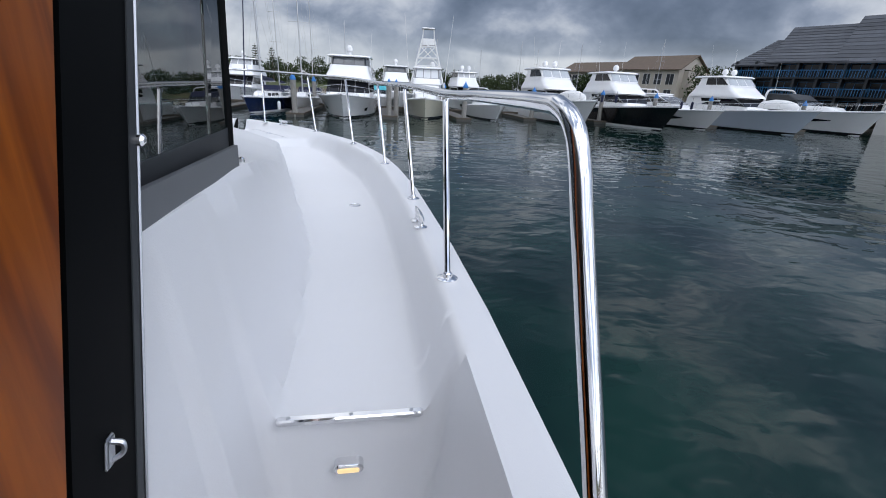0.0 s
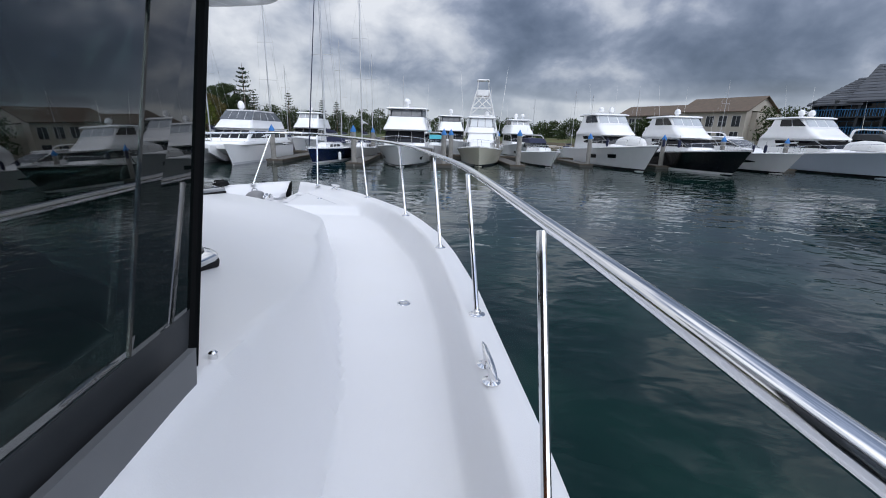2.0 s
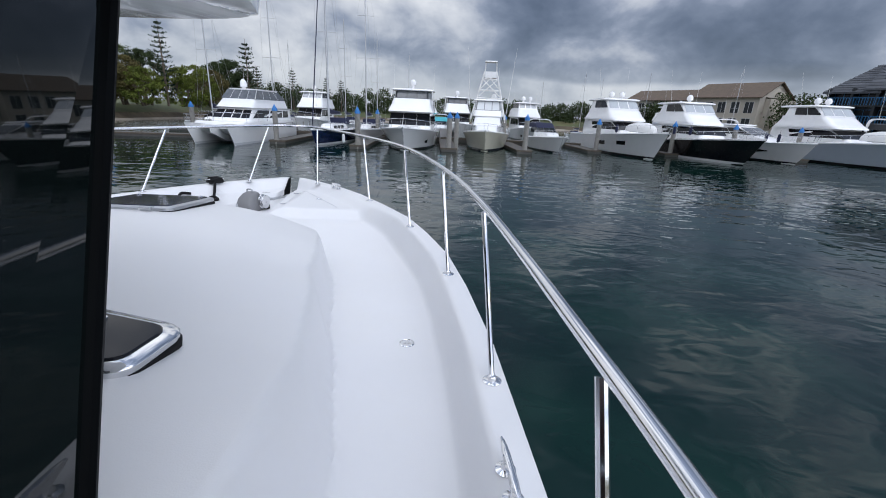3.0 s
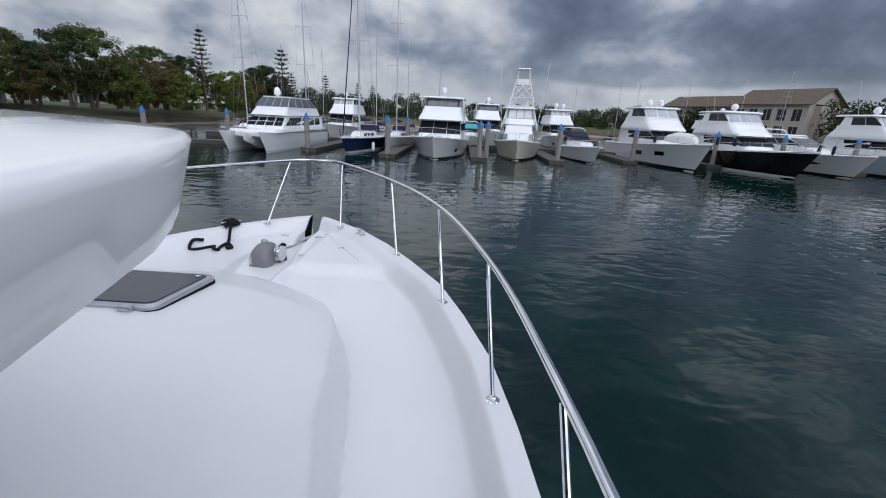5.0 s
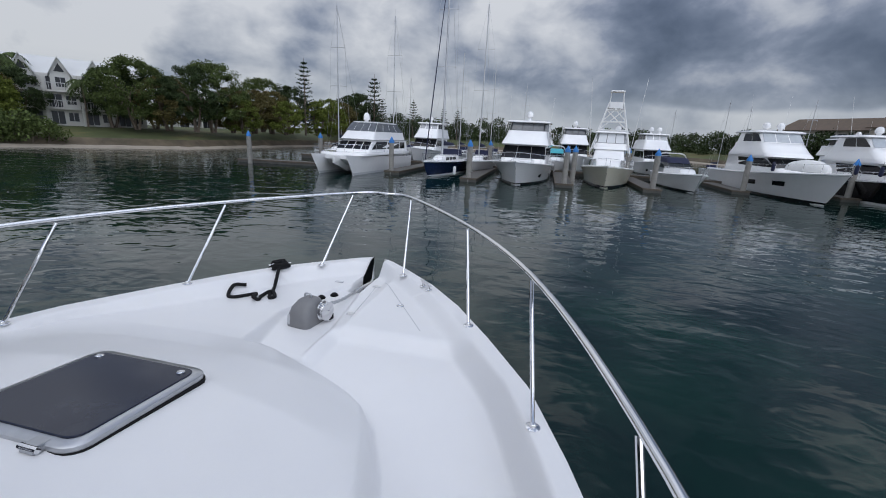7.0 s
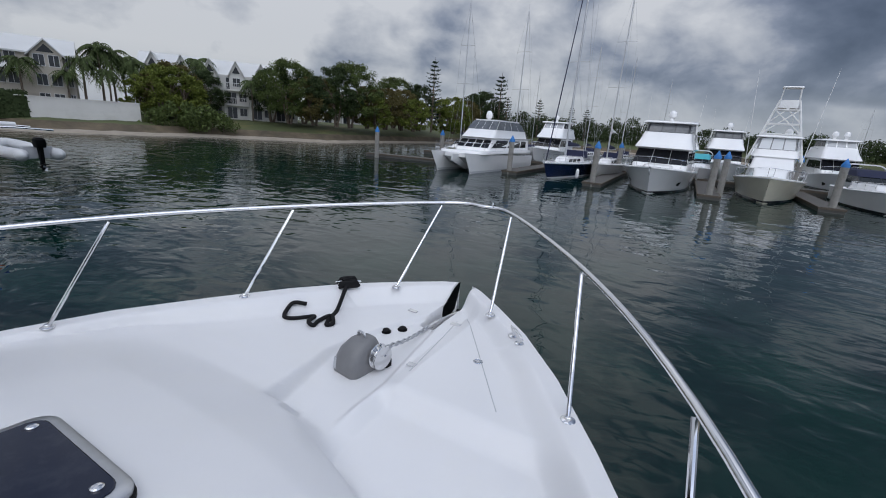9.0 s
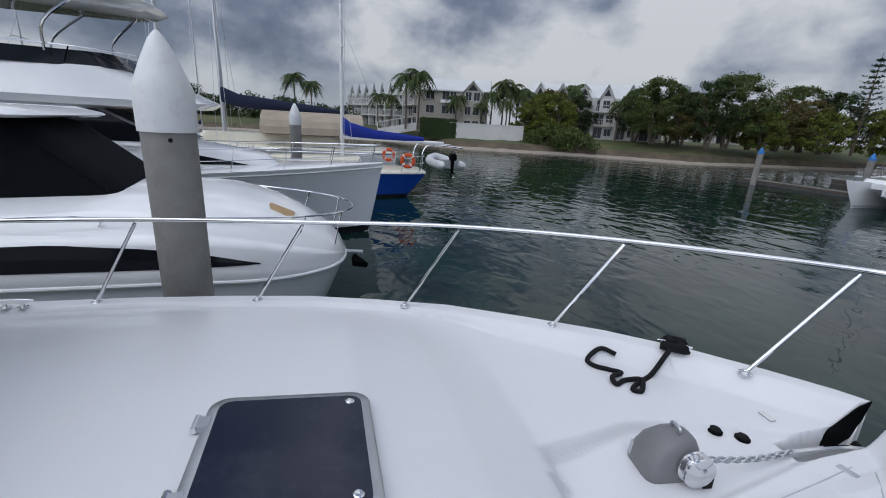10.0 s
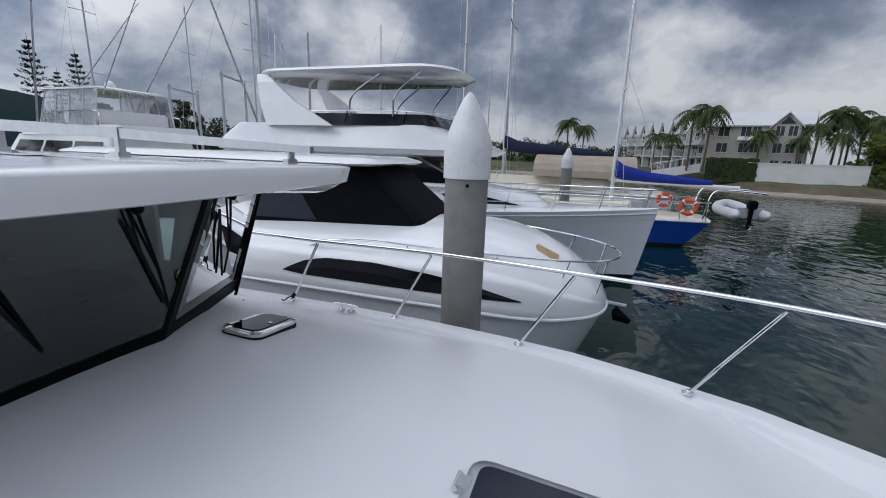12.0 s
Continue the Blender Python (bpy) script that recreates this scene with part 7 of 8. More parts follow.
for x, y, h in ((-25.2, 35.2, 2.6), (-20.2, 39.4, 2.7), (-11.0, 34.8, 2.75), (-4.0, 33.4, 2.85), (3.4, 34.6, 2.8), (4.1, 36.5, 2.8), (10.1, 35.8, 2.9), (17.8, 39.5, 2.8), (25.4, 40.0, 2.9), (31.8, 40.5, 2.9), (38.4, 40.5, 2.9), (47.6, 38.0, 2.9), (-4.0, 46, 2.8), (10.0, 47, 2.8), (25, 47, 2.8)):
    pile(x, y, h, 0.21, BLUECAP, "concrete mooring pile with blue cone cap at a pontoon", "point")

# ---- port side neighbours ----
# near concrete pile with white cone cap
np_ = pile(-2.84, 0.19, 3.60, 0.205, CAPW, "grey concrete mooring pile with white cone cap")
bm = B()
lathe(bm, [(0.018, 0.0), (0.018, 0.004), (0.002, 0.005)], 12, Matrix.Translation((-2.84 + 0.198, 0.255, 3.25)) @ pose(0, 0, 0, 0, 90, 18))
hole = part("bolt_hole", bm, RUBBER, np_)
hole.matrix_parent_inverse = np_.matrix_world.inverted()

# near sports cruiser with black canvas screen cover
def sport_half(y):
    """Half width at the rub strake."""
    return 1.92 * math.sqrt(max(0.0, 1 - max(0.0, (y + 2.5) / 2.98) ** 3)) * table(y, (-12, -6), (0.93, 1.0))


def strake_z(y):
    return table(y, (-12, -5, -1.6, 0.0, 0.48), (1.36, 1.34, 1.34, 1.20, 1.12))


def crown_h(y):
    return table(y, (-12, -2.5, -1.3, -0.7, -0.2, 0.15, 0.38, 0.48), (0.92, 1.06, 0.99, 0.86, 0.65, 0.45, 0.27, 0.10))


CROWN_U = (1.0, 1.012, 1.0, 0.985, 0.962, 0.945, 0.90, 0.875, 0.80, 0.62, 0.38, 0.0)
CROWN_V = (0.0, 0.05, 0.15, 0.30, 0.47, 0.53, 0.56, 0.60, 0.76, 0.90, 0.97, 1.0)


def sport_skin(y, z):
    """Half width of the moulded topsides at a height."""
    return sport_half(y) * table((z - strake_z(y)) / crown_h(y), CROWN_V, CROWN_U)


sc = thing("sports_cruiser", pose(-6.35, 1.30, 0), "white sports cruiser with black canvas windscreen cover", "boat", "moored boats")
stations = list(np.linspace(-12, -2.6, 12)) + [-2.6 + 3.08 * math.sin(math.pi / 2 * i / 26) for i in range(1, 27)]
bm = B()
rings = []
for y in stations:
    w, z0, hh = max(0.01, sport_half(y)), strake_z(y), crown_h(y)
    side_ = [Vector((u * w, y, z0 + v * hh)) for u, v in zip(CROWN_U, CROWN_V)]
    rings.append(side_ + [Vector((-p.x, p.y, p.z)) for p in reversed(side_[:-1])])
loft(bm, rings, closed=False, cap=False)
part("topside_moulding", bm, GELS, sc, "white rounded topsides", True, 50)
bm = B()
rings = []
for y in stations:
    w, z0 = max(0.01, sport_half(y)), strake_z(y)
    back = 0.50 * max(0.0, (y + 2.2) / 2.7) ** 1.5
    side_ = [Vector((u * w, y - back * (1 - z / z0), z)) for u, z in ((0.995, z0), (0.985, z0 - 0.12), (0.95, 0.75), (0.89, 0.30), (0.84, 0.0), (0.5, -0.4))]
    rings.append(side_ + [Vector((-p.x, p.y, p.z)) for p in reversed(side_)])
loft(bm, rings, closed=False, cap=False)
part("hull", bm, HULLGREY, sc, smooth=True, angle=50)
for sx in (1, -1):
    bm = B()
    tube(bm, [(sx * (sport_half(y) + 0.012), y, strake_z(y)) for y in stations], 0.030, 8)
    part("rub_strake", bm, GELS, sc, smooth=True)
    bm = B()
    rings = []
    for i in range(21):
        y = lerp(-4.64, -0.74, i / 20)
        lo_, hi_ = table(y, (-4.64, -4.3, -1.6, -0.74), (1.57, 1.54, 1.535, 1.50)), table(y, (-4.64, -4.3, -3.9, -3.0, -2.0, -1.3, -0.74), (1.58, 1.75, 1.84, 1.86, 1.79, 1.67, 1.51))
        rings.append([(sx * (sport_skin(y, z) + o), y, z) for z, o in ((lo_, 0.010), ((lo_ + hi_) / 2, 0.012), (hi_, 0.010), (hi_, -0.02), (lo_, -0.02))])
    loft(bm, rings)
    part("hull_window", bm, GLASSB, sc)
    bm = B()
    tube(bm, smooth_path([(sx * sport_skin(-4.3, 1.95) * 0.98, -4.3, 1.96), (sx * 1.72, -3.9, 2.10), (sx * 1.70, -3.0, 2.16), (sx * 1.60, -1.8, 2.12), (sx * 1.30, -0.6, 2.06), (sx * 0.92, 0.15, 2.02), (sx * 0.45, 0.52, 2.00), (0, 0.62, 2.00)], 5), 0.016, 7)
    part("bow_rail", bm, CHROME, sc, smooth=True)
    for x, y, z in ((1.66, -2.5, 2.15), (1.46, -1.15, 2.09), (1.08, -0.15, 2.03), (0.62, 0.40, 2.01)):
        bm = B()
        tube(bm, [(sx * x, y, z), (sx * x * 0.96, y - 0.16, strake_z(y) + crown_h(y) * 0.52)], 0.012, 6)
        part("rail_post", bm, CHROME, sc)
for x, y in ((0.62, 0.30), (0.70, 0.22), (0.80, 0.10)):
    bm = B()
    lathe(bm, [(0.03, 0), (0.03, 0.01), (0.01, 0.015)], 10, pose(x, y, strake_z(y) + crown_h(y) * 0.62, 0, 60, 40))
    part("deck_fitting", bm, CHROME, sc)
cn = House([(2.05, -9.6, -2.30, 1.60, 1.02), (2.28, -9.6, -2.45, 1.58, 1.02), (3.20, -9.6, -3.55, 1.25, 0.86), (3.28, -9.6, -3.9, 1.05, 0.74)], 0.35)
cn.build(sc, CANVAS, "screen_cover")
cn.win(sc, "S", 1, 0.45, 0.72, 0.02, 0.9, material=mat("dark_navy_vinyl", (0.02, 0.024, 0.04), 0.5, var=0.15, spec=0.2), name="cover_panel")
hardtop(sc, -11.2, -3.35, 1.30, 3.27, 0.09)
bm = B()
tube(bm, [(1.17, -2.62, 2.40), (1.10, -3.05, 2.74), (1.05, -3.40, 3.02)], 0.018, 5)
part("wiper", bm, BLACK, sc)
hp = thing("wooden_foredeck_seat", pose(-5.68, 0.78, 2.00, -26, 20, 0), "tan teak pad on the neighbouring foredeck", "deck pad")
bm = B()
box(bm, -0.16, 0.16, -0.20, 0.20, -0.20, 0.01, 0.01)
part("pad", bm, mat("pale_teak", (0.42, 0.28, 0.14), 0.6, var=0.2, scale=4), hp)
an = thing("stowed_anchor", pose(-6.35, 1.95, 1.02), "galvanised anchor on a neighbouring bow roller", "anchor")
bm = B()
tube(bm, [(0, -0.4, 0.12), (0, 0.15, 0.08)], 0.035, 6)
part("shank", bm, ALU, an)
bm = B()
loft(bm, [[(-0.13, -0.05, -0.06), (0.0, 0.26, -0.16), (0.13, -0.05, -0.06), (0, 0.0, 0.06)], [(-0.10, -0.05, -0.16), (0.0, 0.22, -0.24), (0.10, -0.05, -0.16), (0, 0.0, -0.06)]])
part("fluke", bm, BLACK, an)

# larger flybridge cruiser beyond it
fc = thing("flybridge_cruiser", pose(-12.05, 2.75, 0), "large white flybridge cruiser with grey hull and hardtop", "boat", "moored boats")
h = Hull(16.5, 4.9, 2.12, 1.7, 0.45, 2.6, 0.80, 1.2)
h.build(fc, HULLGREY, BLACKHULL)
h.window(fc, 0.66, 0.74, 0.58, 0.74, taper=0.3)
bm = B()
rings = []
for i in range(33):
    s = 1 - (1 - i / 32) ** 1.35
    rings.append([Vector((h.at(s, v).x + 0.014, *h.at(s, v)[1:])) for v in (1.03, 0.90)])
loft(bm, rings, closed=False, cap=False)
loft(bm, [[Vector((-p.x, p.y, p.z)) for p in r] for r in rings], closed=False, cap=False)
part("gunwale_band", bm, GELS, fc, "white gunwale band", True)
cab = House([(1.8, -12, -2.2, 1.95, 0.70), (2.35, -12, -2.9, 1.85, 0.75), (2.62, -12, -4.6, 1.75, 0.95), (2.70, -12, -5.0, 1.70, 1.0)], 0.6)
cab.build(fc, GELS, "coachroof")
for f in "SP":
    cab.win(fc, f, 0, 0.70, 0.93, 0.55, 0.97, 0.10)
sal = House([(2.55, -13.5, -4.6, 2.05, 1.25), (2.62, -13.5, -4.7, 2.03, 1.25), (3.40, -13.3, -6.3, 1.92, 1.35), (3.46, -13.3, -6.3, 1.92, 1.35)], 0.5)
sal.build(fc, GELS, "saloon")
windows_row(sal, fc, "F", 1, 3, 0.02, 0.98, 0.06, 0.95, 0.02)
for f in "SP":
    sal.win(fc, f, 1, 0.665, 0.985, 0.04, 0.96, 0.0)
    windows_row(sal, fc, f, 1, 2, 0.08, 0.66, 0.04, 0.96, 0.012)
fl = House([(3.44, -14.5, -5.6, 2.15, 1.45), (3.60, -14.5, -5.3, 2.2, 1.5), (3.85, -14.3, -5.9, 2.1, 1.45), (4.28, -13.8, -7.0, 1.9, 1.35)], 0.6)
fl.build(fc, GELS, "flybridge")
ws = House([(4.25, -11.0, -6.9, 1.82, 1.30), (4.58, -11.0, -7.2, 1.80, 1.28)], 0.5)
ws.build(fc, GLASSB, "wind_deflector")
bm = B()
tube(bm, smooth_path([(1.82, -11.0, 4.62), (1.62, -8.6, 4.66), (1.2, -7.05, 4.62), (0, -6.85, 4.62), (-1.2, -7.05, 4.62), (-1.62, -8.6, 4.66), (-1.82, -11.0, 4.62)], 4), 0.022, 6)
part("bridge_rail", bm, CHROME, fc)
for x, y in ((1.75, -9.6), (1.5, -7.8), (0.7, -6.95), (-0.7, -6.95), (-1.5, -7.8), (-1.75, -9.6)):
    bm = B()
    tube(bm, [(x * 0.93, y - 0.2, 4.25), (x, y, 4.64)], 0.016, 5)
    part("rail_post", bm, CHROME, fc)
bm = B()
loft(bm, [rrect(-1.75, 1.75, -13.2, -6.6, 1.2, 5.72, 8), rrect(-1.85, 1.85, -13.3, -6.4, 1.3, 5.80, 8), rrect(-1.78, 1.78, -13.25, -6.5, 1.25, 5.88, 8), rrect(-1.2, 1.2, -12.8, -7.2, 0.9, 5.96, 8)])
part("hardtop", bm, GELS, fc, smooth=True, angle=50)
for sx in (1, -1):
    for y0, y1 in ((-8.2, -7.4), (-9.6, -8.6)):
        bm = B()
        tube(bm, smooth_path([(sx * 1.6, y0, 4.5), (sx * 1.62, y0 + 0.1, 5.1), (sx * 1.45, y1, 5.75)], 4), 0.030, 6)
        part("hardtop_post", bm, CHROME, fc)
    bm = B()
    loft(bm, [[(sx * x, y - w / 2, z), (sx * x, y + w / 2, z), (sx * (x - 0.1), y + w / 2, z), (sx * (x - 0.1), y - w / 2, z)] for x, y, w, z in ((1.95, -11.2, 2.4, 4.2), (1.88, -12.0, 1.3, 4.9), (1.75, -12.5, 0.65, 5.5), (1.6, -12.75, 0.4, 5.76))])
    part("arch_leg", bm, GELS, fc)
h.bow_rail(fc, 0.48, 0.55, 8, 0.016, mid=True)
for o in fc.children:
    if o.name.split(".")[0] in ("flybridge", "wind_deflector", "bridge_rail", "rail_post", "hardtop", "hardtop_post", "arch_leg") and not (o.name.startswith("rail_post") and o.data.vertices[0].co.z < 4):
        o.location.y += 1.2


class CounterHull(Hull):
    """A hull whose stern rakes forward under a long counter."""

    def at(self, s, v, off=0.0):
        p = super().at(s, v, off)
        k = max(0.0, 1 - s / 0.30)
        p.y += 0.9 * k * (1 - max(0.0, min(1.0, v))) ** 1.2
        p.x *= 1 - 0.30 * k ** 2
        return p


# blue sailing boat, stern to the channel, with life rings and a dinghy on davits
sy = thing("blue_sailing_boat", pose(-19.5, -4.4, 0, 0, 0, 180), "bright blue sailing boat with cream deck", "sailing boat", "moored boats")
h = CounterHull(10.5, 3.4, 1.35, 1.15, 1.2, 2.0, 0.8)
h.build(sy, BLUEHULL, RUBBER, CREAM)
cab = House([(1.2, -7.6, -2.8, 1.15, 0.5), (1.62, -7.5, -3.3, 1.05, 0.5), (1.7, -7.5, -3.6, 0.9, 0.45)], 0.3)
cab.build(sy, CREAM, "coachroof")
for f in "SP":
    windows_row(cab, sy, f, 0, 3, 0.1, 0.7, 0.3, 0.8, 0.05)
rigging(sy, -6.7, 1.6, 14.0, 3.4, (0.34, 0.66), 0.085, None, None, ALUP)
bm = B()
rings = []
for y, rr, z in ((-6.75, 0.40, 3.10), (-7.1, 0.34, 2.92), (-8.2, 0.24, 2.74), (-9.6, 0.19, 2.66), (-10.6, 0.12, 2.62)):
    rings.append([(rr * 0.6 * math.cos(a), y, z + rr * math.sin(a)) for a in [2 * math.pi * k / 10 for k in range(10)]])
loft(bm, rings)
part("sail_cover", bm, BLUECOVER, sy, smooth=True)
bm = B()
tube(bm, [(0, -6.7, 2.58), (0, -11.6, 2.48)], 0.08, 8)
part("boom", bm, GELS, sy)
for sx in (1, -1):
    bm = B()
    tube(bm, smooth_path([(sx * 1.45, -7.4, 1.2), (sx * 1.45, -7.5, 1.85), (sx * 1.40, -9.2, 1.9), (sx * 1.25, -10.3, 1.9), (sx * 0.4, -10.5, 1.9)], 4), 0.016, 6)
    tube(bm, smooth_path([(sx * 1.45, -7.5, 1.55), (sx * 1.40, -9.2, 1.58), (sx * 1.25, -10.3, 1.58), (sx * 0.4, -10.5, 1.58)], 3), 0.012, 5)
    part("stern_rail", bm, CHROME, sy)
    for y in (-8.2, -9.3, -10.25):
        bm = B()
        tube(bm, [(sx * 1.38, y, 1.1), (sx * 1.38, y, 1.9)], 0.016, 5)
        part("rail_post", bm, CHROME, sy)
    bm = B()
    tube(bm, smooth_path([(sx * 1.0, -10.2, 1.1), (sx * 1.0, -10.4, 2.2), (sx * 1.0, -10.9, 2.42), (sx * 1.0, -12.3, 2.35)], 4), 0.035, 6)
    part("davit", bm, CHROME, sy)
for x, y, rz in ((-18.02, 5.15, 75), (-20.96, 4.70, 100)):
    lr = thing("life_ring", pose(x, y, 1.72, 90, 0, rz), "orange life ring hung on the stern rail", "life ring", "life rings")
    bm = B()
    rings = []
    for k in range(25):
        a = 2 * math.pi * k / 24
        rings.append([((0.27 + 0.085 * math.cos(c)) * math.cos(a), (0.27 + 0.085 * math.cos(c)) * math.sin(a), 0.06 * math.sin(c)) for c in [2 * math.pi * j / 10 for j in range(10)]])
    loft(bm, rings, cap=False)
    part("ring", bm, ORANGE, lr, smooth=True)
    for k in range(4):
        bm = B()
        a = math.pi / 2 * k + 0.7
        lathe(bm, [(0.089, -0.03), (0.089, 0.03)], 10, pose(0.27 * math.cos(a), 0.27 * math.sin(a), 0, 90, 0, math.degrees(a)))
        part("white_band", bm, GELS, lr)
dg = thing("inflatable_dinghy", pose(-19.6, 7.25, 1.52, 0, 0, 94), "grey inflatable dinghy hanging from stern davits", "dinghy")
for s in (1, -1):
    bm = B()
    tube(bm, smooth_path([(s * 0.52, -1.35, 0.0), (s * 0.55, -0.5, 0.0), (s * 0.54, 0.4, 0.03), (s * 0.35, 1.0, 0.12), (0.0, 1.22, 0.2)], 5), 0.21, 12)
    part("tube", bm, INFLAT, dg, smooth=True)
    bm = B()
    lathe(bm, [(0.21, 0), (0.18, 0.08), (0.09, 0.20), (0.02, 0.24)], 12, pose(s * 0.52, -1.35, 0.0, 90, 0, 0))
    part("end_cone", bm, INFLAT, dg, smooth=True)
bm = B()
box(bm, -0.4, 0.4, -1.2, 0.7, -0.14, -0.06)
box(bm, -0.42, 0.42, -1.22, -1.17, -0.12, 0.28)
part("floor_and_transom", bm, LGREY, dg)
ob_ = thing("outboard_motor", pose(-19.6, 7.25, 1.52, 0, 0, 94) @ pose(0, -1.28, 0.28), "black outboard motor on the dinghy transom", "outboard motor")
bm = B()
loft(bm, [rrect(-0.13, 0.13, -0.30, 0.05, 0.08, -0.02), rrect(-0.15, 0.15, -0.34, 0.08, 0.09, 0.10), rrect(-0.14, 0.14, -0.32, 0.06, 0.09, 0.26), rrect(-0.09, 0.09, -0.24, 0.0, 0.06, 0.32)])
part("cowl", bm, BLACK, ob_, smooth=True)
bm = B()
loft(bm, [rrect(-0.07, 0.07, -0.22, 0.0, 0.05, -0.02), rrect(-0.05, 0.05, -0.20, -0.03, 0.04, -0.65), rrect(-0.03, 0.03, -0.24, -0.02, 0.02, -0.82)])
box(bm, -0.10, 0.10, -0.36, 0.02, -0.62, -0.60)
tube(bm, [(0, -0.26, -0.72), (0, 0.05, -0.72)], 0.05, 8)
part("leg", bm, BLACK, ob_)
bm = B()
for k in range(3):
    a = 2 * math.pi * k / 3
    panel(bm, [(0, -0.30, -0.72), (0.12 * math.cos(a), -0.28, -0.72 + 0.12 * math.sin(a)), (0.12 * math.cos(a + 0.7), -0.33, -0.72 + 0.12 * math.sin(a + 0.7)), (0.02, -0.31, -0.71)], 0.008)
part("propeller", bm, ALU, ob_)

# further masts, piles and boats along the port row
for x, y, h_ in ((-17.2, 0.38, 3.38), (-34.0, 0.47, 3.38)):
    pile(x, y, h_, 0.22, CAPW, "concrete mooring pile with white cone cap between berths")
wy = thing("sailing_yacht", pose(-26.4, -9.4, 0, 0, 0, 180) @ Matrix.Scale(1.25, 4), "white ketch with dark blue sail covers beyond the cruisers", "sailing boat", "moored boats")
h = Hull(12, 3.8, 1.5, 1.25, 1.2, 2.0)
h.build(wy, GELS, NAVY, CREAM)
cab = House([(1.3, -9.5, -3.0, 1.3, 0.6), (1.85, -9.4, -3.5, 1.2, 0.6)], 0.3)
cab.build(wy, CREAM, "coachroof")
rigging(wy, -4.3, 1.8, 17.0, 3.8, (0.42, 0.7), 0.10, None, -12.0)
bm = B()
rings = []
for y, rr, z in ((-4.3, 0.36, 3.45), (-5.0, 0.30, 3.22), (-8.0, 0.22, 3.02), (-9.8, 0.10, 2.95)):
    rings.append([(rr * 0.6 * math.cos(a), y, z + rr * math.sin(a)) for a in [2 * math.pi * k / 10 for k in range(10)]])
loft(bm, rings)
part("sail_cover", bm, NAVYC, wy, smooth=True)
bm = B()
loft(bm, [[(w * math.cos(a), y, 1.9 + 1.0 * math.sin(a)) for a in [math.pi * k / 10 for k in range(11)]] for y, w in ((-10.5, 1.7), (-6.0, 1.6))])
part("awning", bm, mat("tan_canvas", (0.36, 0.30, 0.23), 0.85, var=0.12, scale=2), wy, "tan canvas awning")
for x, y, s, hd in ((-19.3, -12.3, 1.05, 0), (-26.0, -19.0, 1.0, 0), (-20.5, -28.0, 1.0, 0), (-36, -14, 0.9, 0), (-30, -30, 0.95, 0), (-44, -6, 0.8, 0), (-40, -28, 0.9, 0)):
    c = copy_thing(S_A, pose(x, y, 0, 0, 0, hd))
    c.scale = (s, s, s)
sailing_yacht(pose(-22.9, -1.6, 0), "white sailing yacht with a tall thick mast", GELS, 12, 3.6, 1.35, 17.0, NAVYC, furl=False, mast_r=0.12)
# game boat with clear curtains beyond the cabin roof
gb = thing("game_boat", pose(-12.2, -29.3, 0, 0, 0, 180), "white fishing cruiser with clear curtains and long outrigger poles", "boat", "moored boats")
h = Hull(14.5, 4.7, 2.2, 1.6, 1.4, 2.2)
h.build(gb, GELS, BLACKHULL)
cab = House([(1.7, -13.6, -4.2, 1.95, 1.3), (2.5, -13.6, -5.0, 1.9, 1.3), (3.75, -13.4, -6.6, 1.75, 1.3)], 0.4)
cab.build(gb, GELS, "saloon")
for f in "SP":
    windows_row(cab, gb, f, 1, 3, 0.08, 0.92, 0.2, 0.8, 0.03)
fl = House([(3.72, -14.0, -6.9, 1.75, 1.4), (4.16, -13.9, -7.3, 1.7, 1.4)], 0.4)
fl.build(gb, GELS, "flybridge")
bm = B()
loft(bm, [rrect(-1.5, 1.5, -13.6, -7.7, 0.5, z) for z in (5.50, 5.56)] + [rrect(-1.3, 1.3, -13.3, -8.0, 0.5, 5.62)])
part("canopy_roof", bm, GELS, gb, smooth=True, angle=40)
for sx in (1, -1):
    for y in (-13.5, -12.3, -11.0, -9.7, -8.6):
        bm = B()
        tube(bm, [(sx * 1.66, y + (0.5 if y > -9 else 0.0), 4.14), (sx * 1.46, y, 5.52)], 0.028, 6)
        part("canopy_post", bm, ALUP, gb)
    for y0, y1 in ((-13.5, -12.3), (-12.3, -11.0), (-11.0, -9.7), (-9.7, -8.6)):
        bm = B()
        panel(bm, [(sx * 1.665, y0 + 0.04, 4.15), (sx * 1.665, y1 - 0.04 + (0.5 if y1 > -9 else 0.0), 4.15), (sx * 1.465, y1 - 0.04, 5.50), (sx * 1.465, y0 + 0.04, 5.50)], 0.006)
        part("clear_curtain", bm, CLEAR, gb)
    bm = B()
    tube(bm, smooth_path([(sx * 1.72, -13.8, 4.0), (sx * 1.72, -13.9, 4.62), (sx * 1.70, -11.4, 4.66), (sx * 1.62, -8.4, 4.6)], 4), 0.024, 6)
    part("side_rail", bm, CHROME, gb)
    bm = B()
    tube(bm, [(sx * 1.75, -9.0, 3.9), (sx * 3.4, -13.6, 11.5)], 0.045, 6, 0.02)
    part("outrigger_pole", bm, MAST, gb)
for y0, z0, y1, z1 in ((-11.4, 5.6, -15.3, 8.2), (-12.6, 5.3, -16.0, 9.4)):
    bm = B()
    tube(bm, [(-1.4, y0, z0), (-1.6, y1, z1)], 0.03, 6, 0.012)
    part("fishing_pole", bm, MAST, gb)
bm = B()
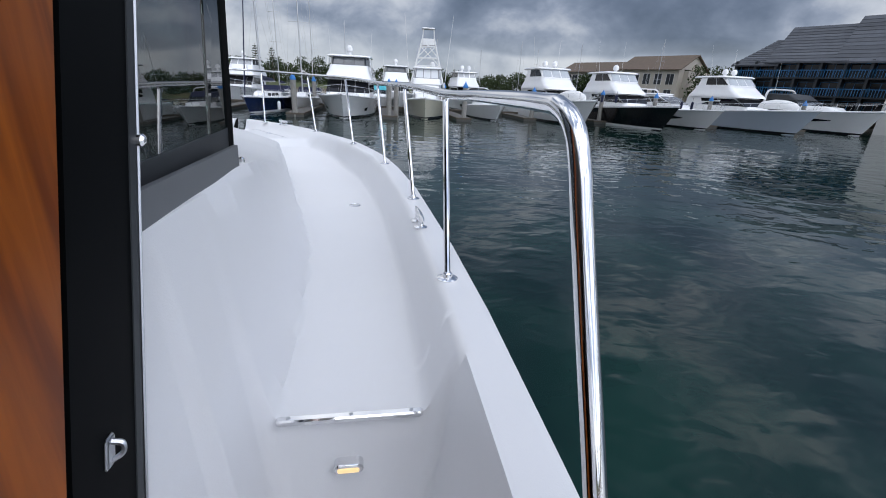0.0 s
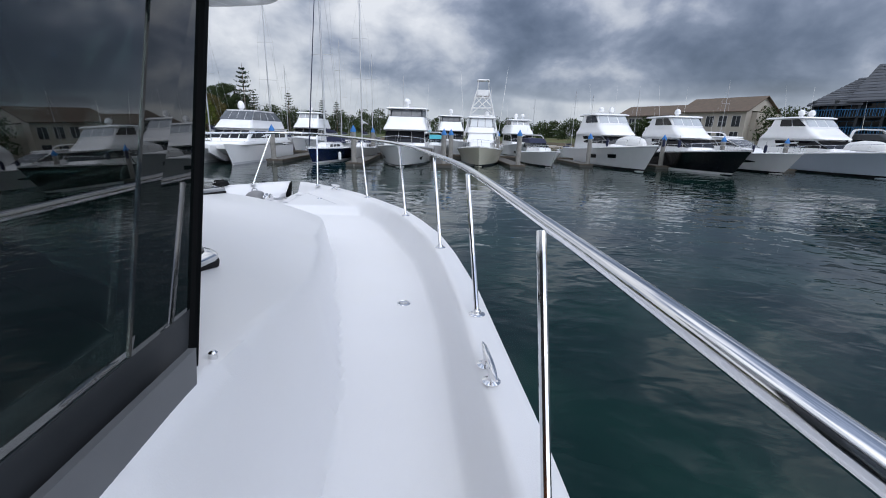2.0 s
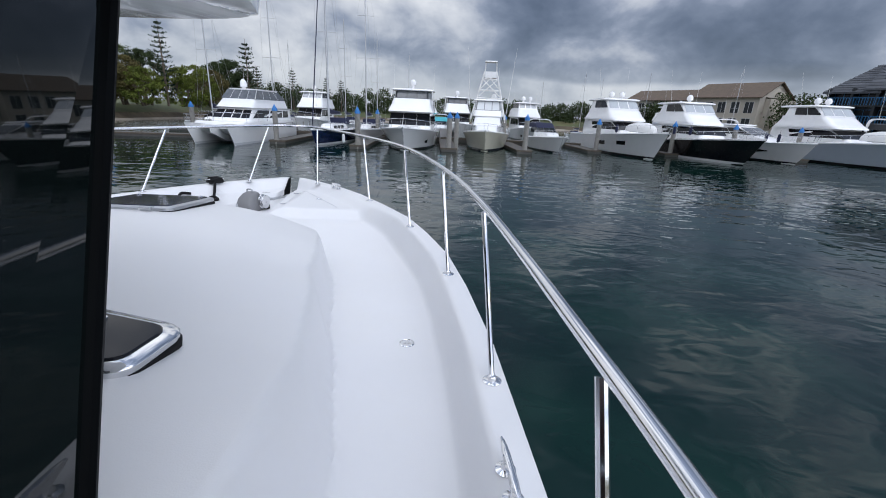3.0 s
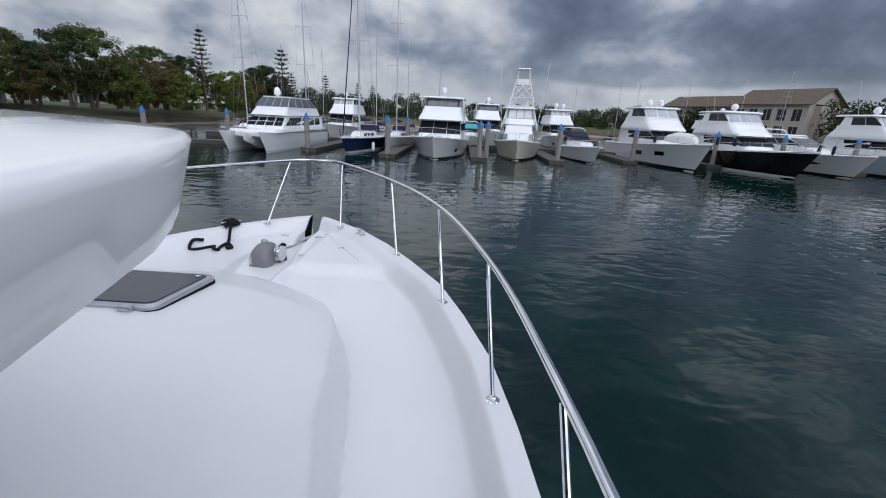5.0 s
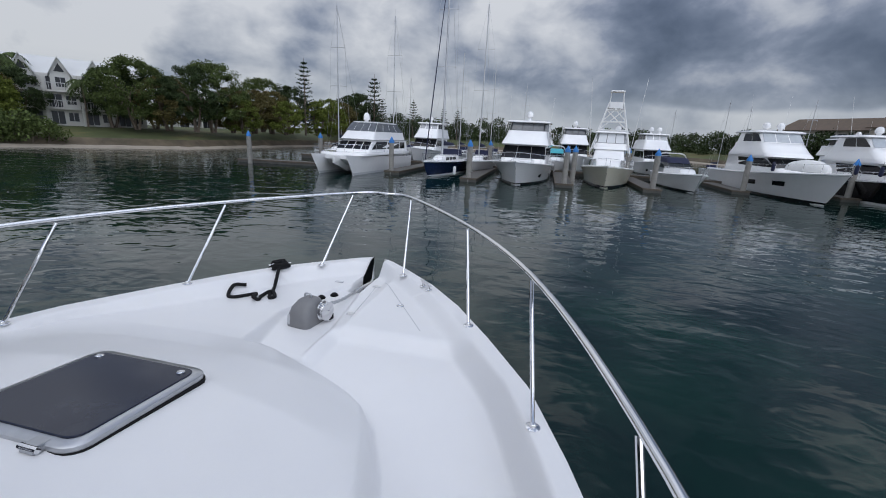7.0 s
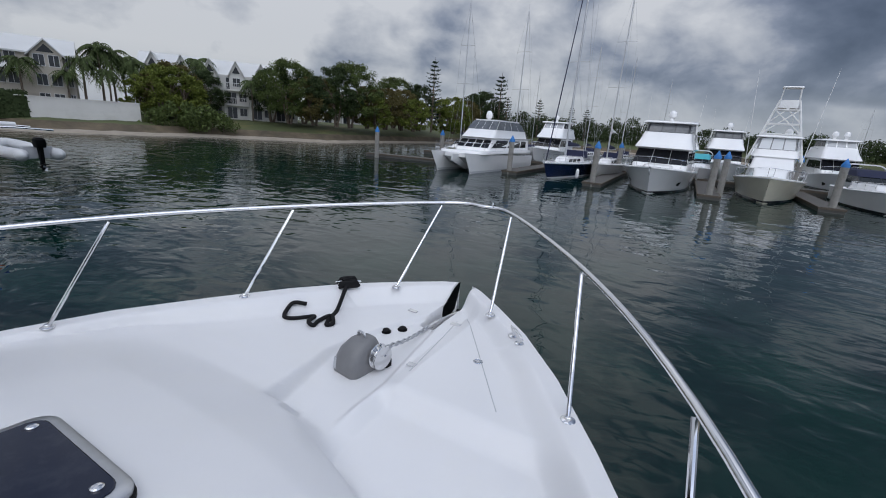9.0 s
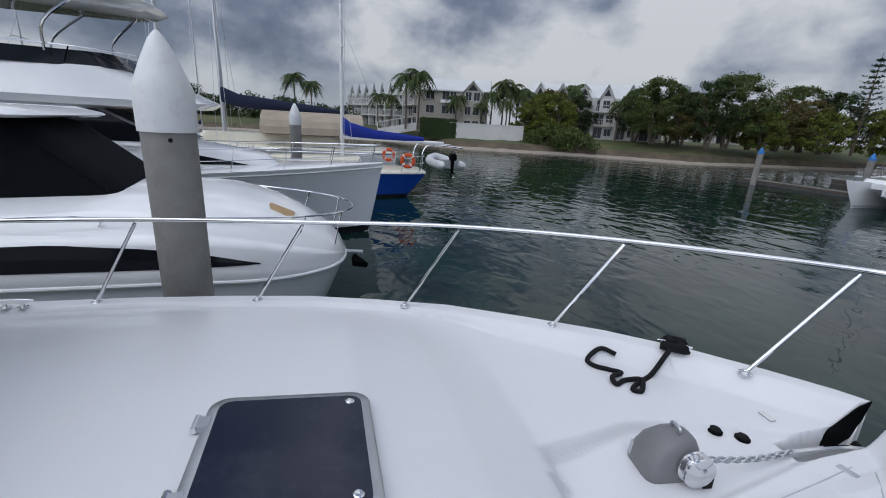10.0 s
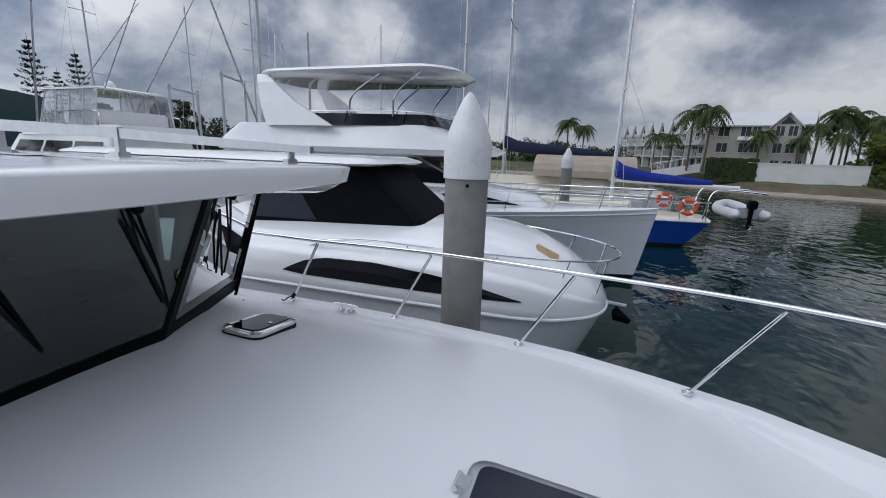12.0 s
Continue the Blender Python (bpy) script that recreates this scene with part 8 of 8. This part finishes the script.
box(bm, -1.5, 1.5, -13.3, -13.0, 4.15, 4.75, 0.08)
part("bench", bm, GELS, gb)
bm = B()
box(bm, -0.9, 0.9, -9.2, -8.4, 4.15, 4.95, 0.12)
part("helm_console", bm, GELS, gb)
bm = B()
box(bm, -0.5, 0.3, -10.6, -10.1, 4.15, 5.1, 0.1)
part("helm_seat", bm, ALUP, gb)
for o in gb.children:
    if o.name.split(".")[0] in ("canopy_roof", "canopy_post", "clear_curtain", "side_rail", "helm_console", "helm_seat", "bench"):
        o.scale.y, o.location.y = 0.62, -10.6 * 0.38
dome(gb, 0.4, -10.4, 5.62, 0.22)
yb = copy_thing(S_A, berth(-30.0, -30.2, 180))
trawl = thing("fishing_trawler", pose(-23.5, -10.0, 0, 0, 0, 20), "rusty white trawler with gantries and booms", "boat", "moored boats")
h = Hull(16, 5.0, 2.6, 1.6, 1.5, 2.2)
h.build(trawl, GELS, BLACKHULL)
cab = House([(1.8, -9, -4.5, 1.8, 1.6), (4.2, -9, -4.8, 1.7, 1.5)], 0.2)
cab.build(trawl, GELS, "wheelhouse")
windows_row(cab, trawl, "F", 0, 4, 0.05, 0.95, 0.6, 0.85, 0.03)
for f in "SP":
    windows_row(cab, trawl, f, 0, 3, 0.1, 0.9, 0.6, 0.85, 0.05)
for x, y, H in ((1.6, -10, 6.0), (-1.6, -10, 6.0), (1.6, -13, 5.2), (-1.6, -13, 5.2), (0, -5.5, 8.5), (1.2, -14.5, 4.6), (-1.2, -14.5, 4.6)):
    bm = B()
    tube(bm, [(x, y, 1.6), (x * 0.9, y, 1.6 + H)], 0.08, 6)
    part("gantry_post", bm, MAST, trawl)
for y, z in ((-10, 7.4), (-13, 6.6), (-14.5, 6.0)):
    bm = B()
    tube(bm, [(-1.6, y, z), (1.6, y, z)], 0.08, 6)
    part("gantry_beam", bm, MAST, trawl)
for sx in (1, -1):
    bm = B()
    tube(bm, [(sx * 1.0, -8, 4.0), (sx * 4.5, -9, 11.0)], 0.07, 6, 0.04)
    part("outrigger_boom", bm, MAST, trawl)
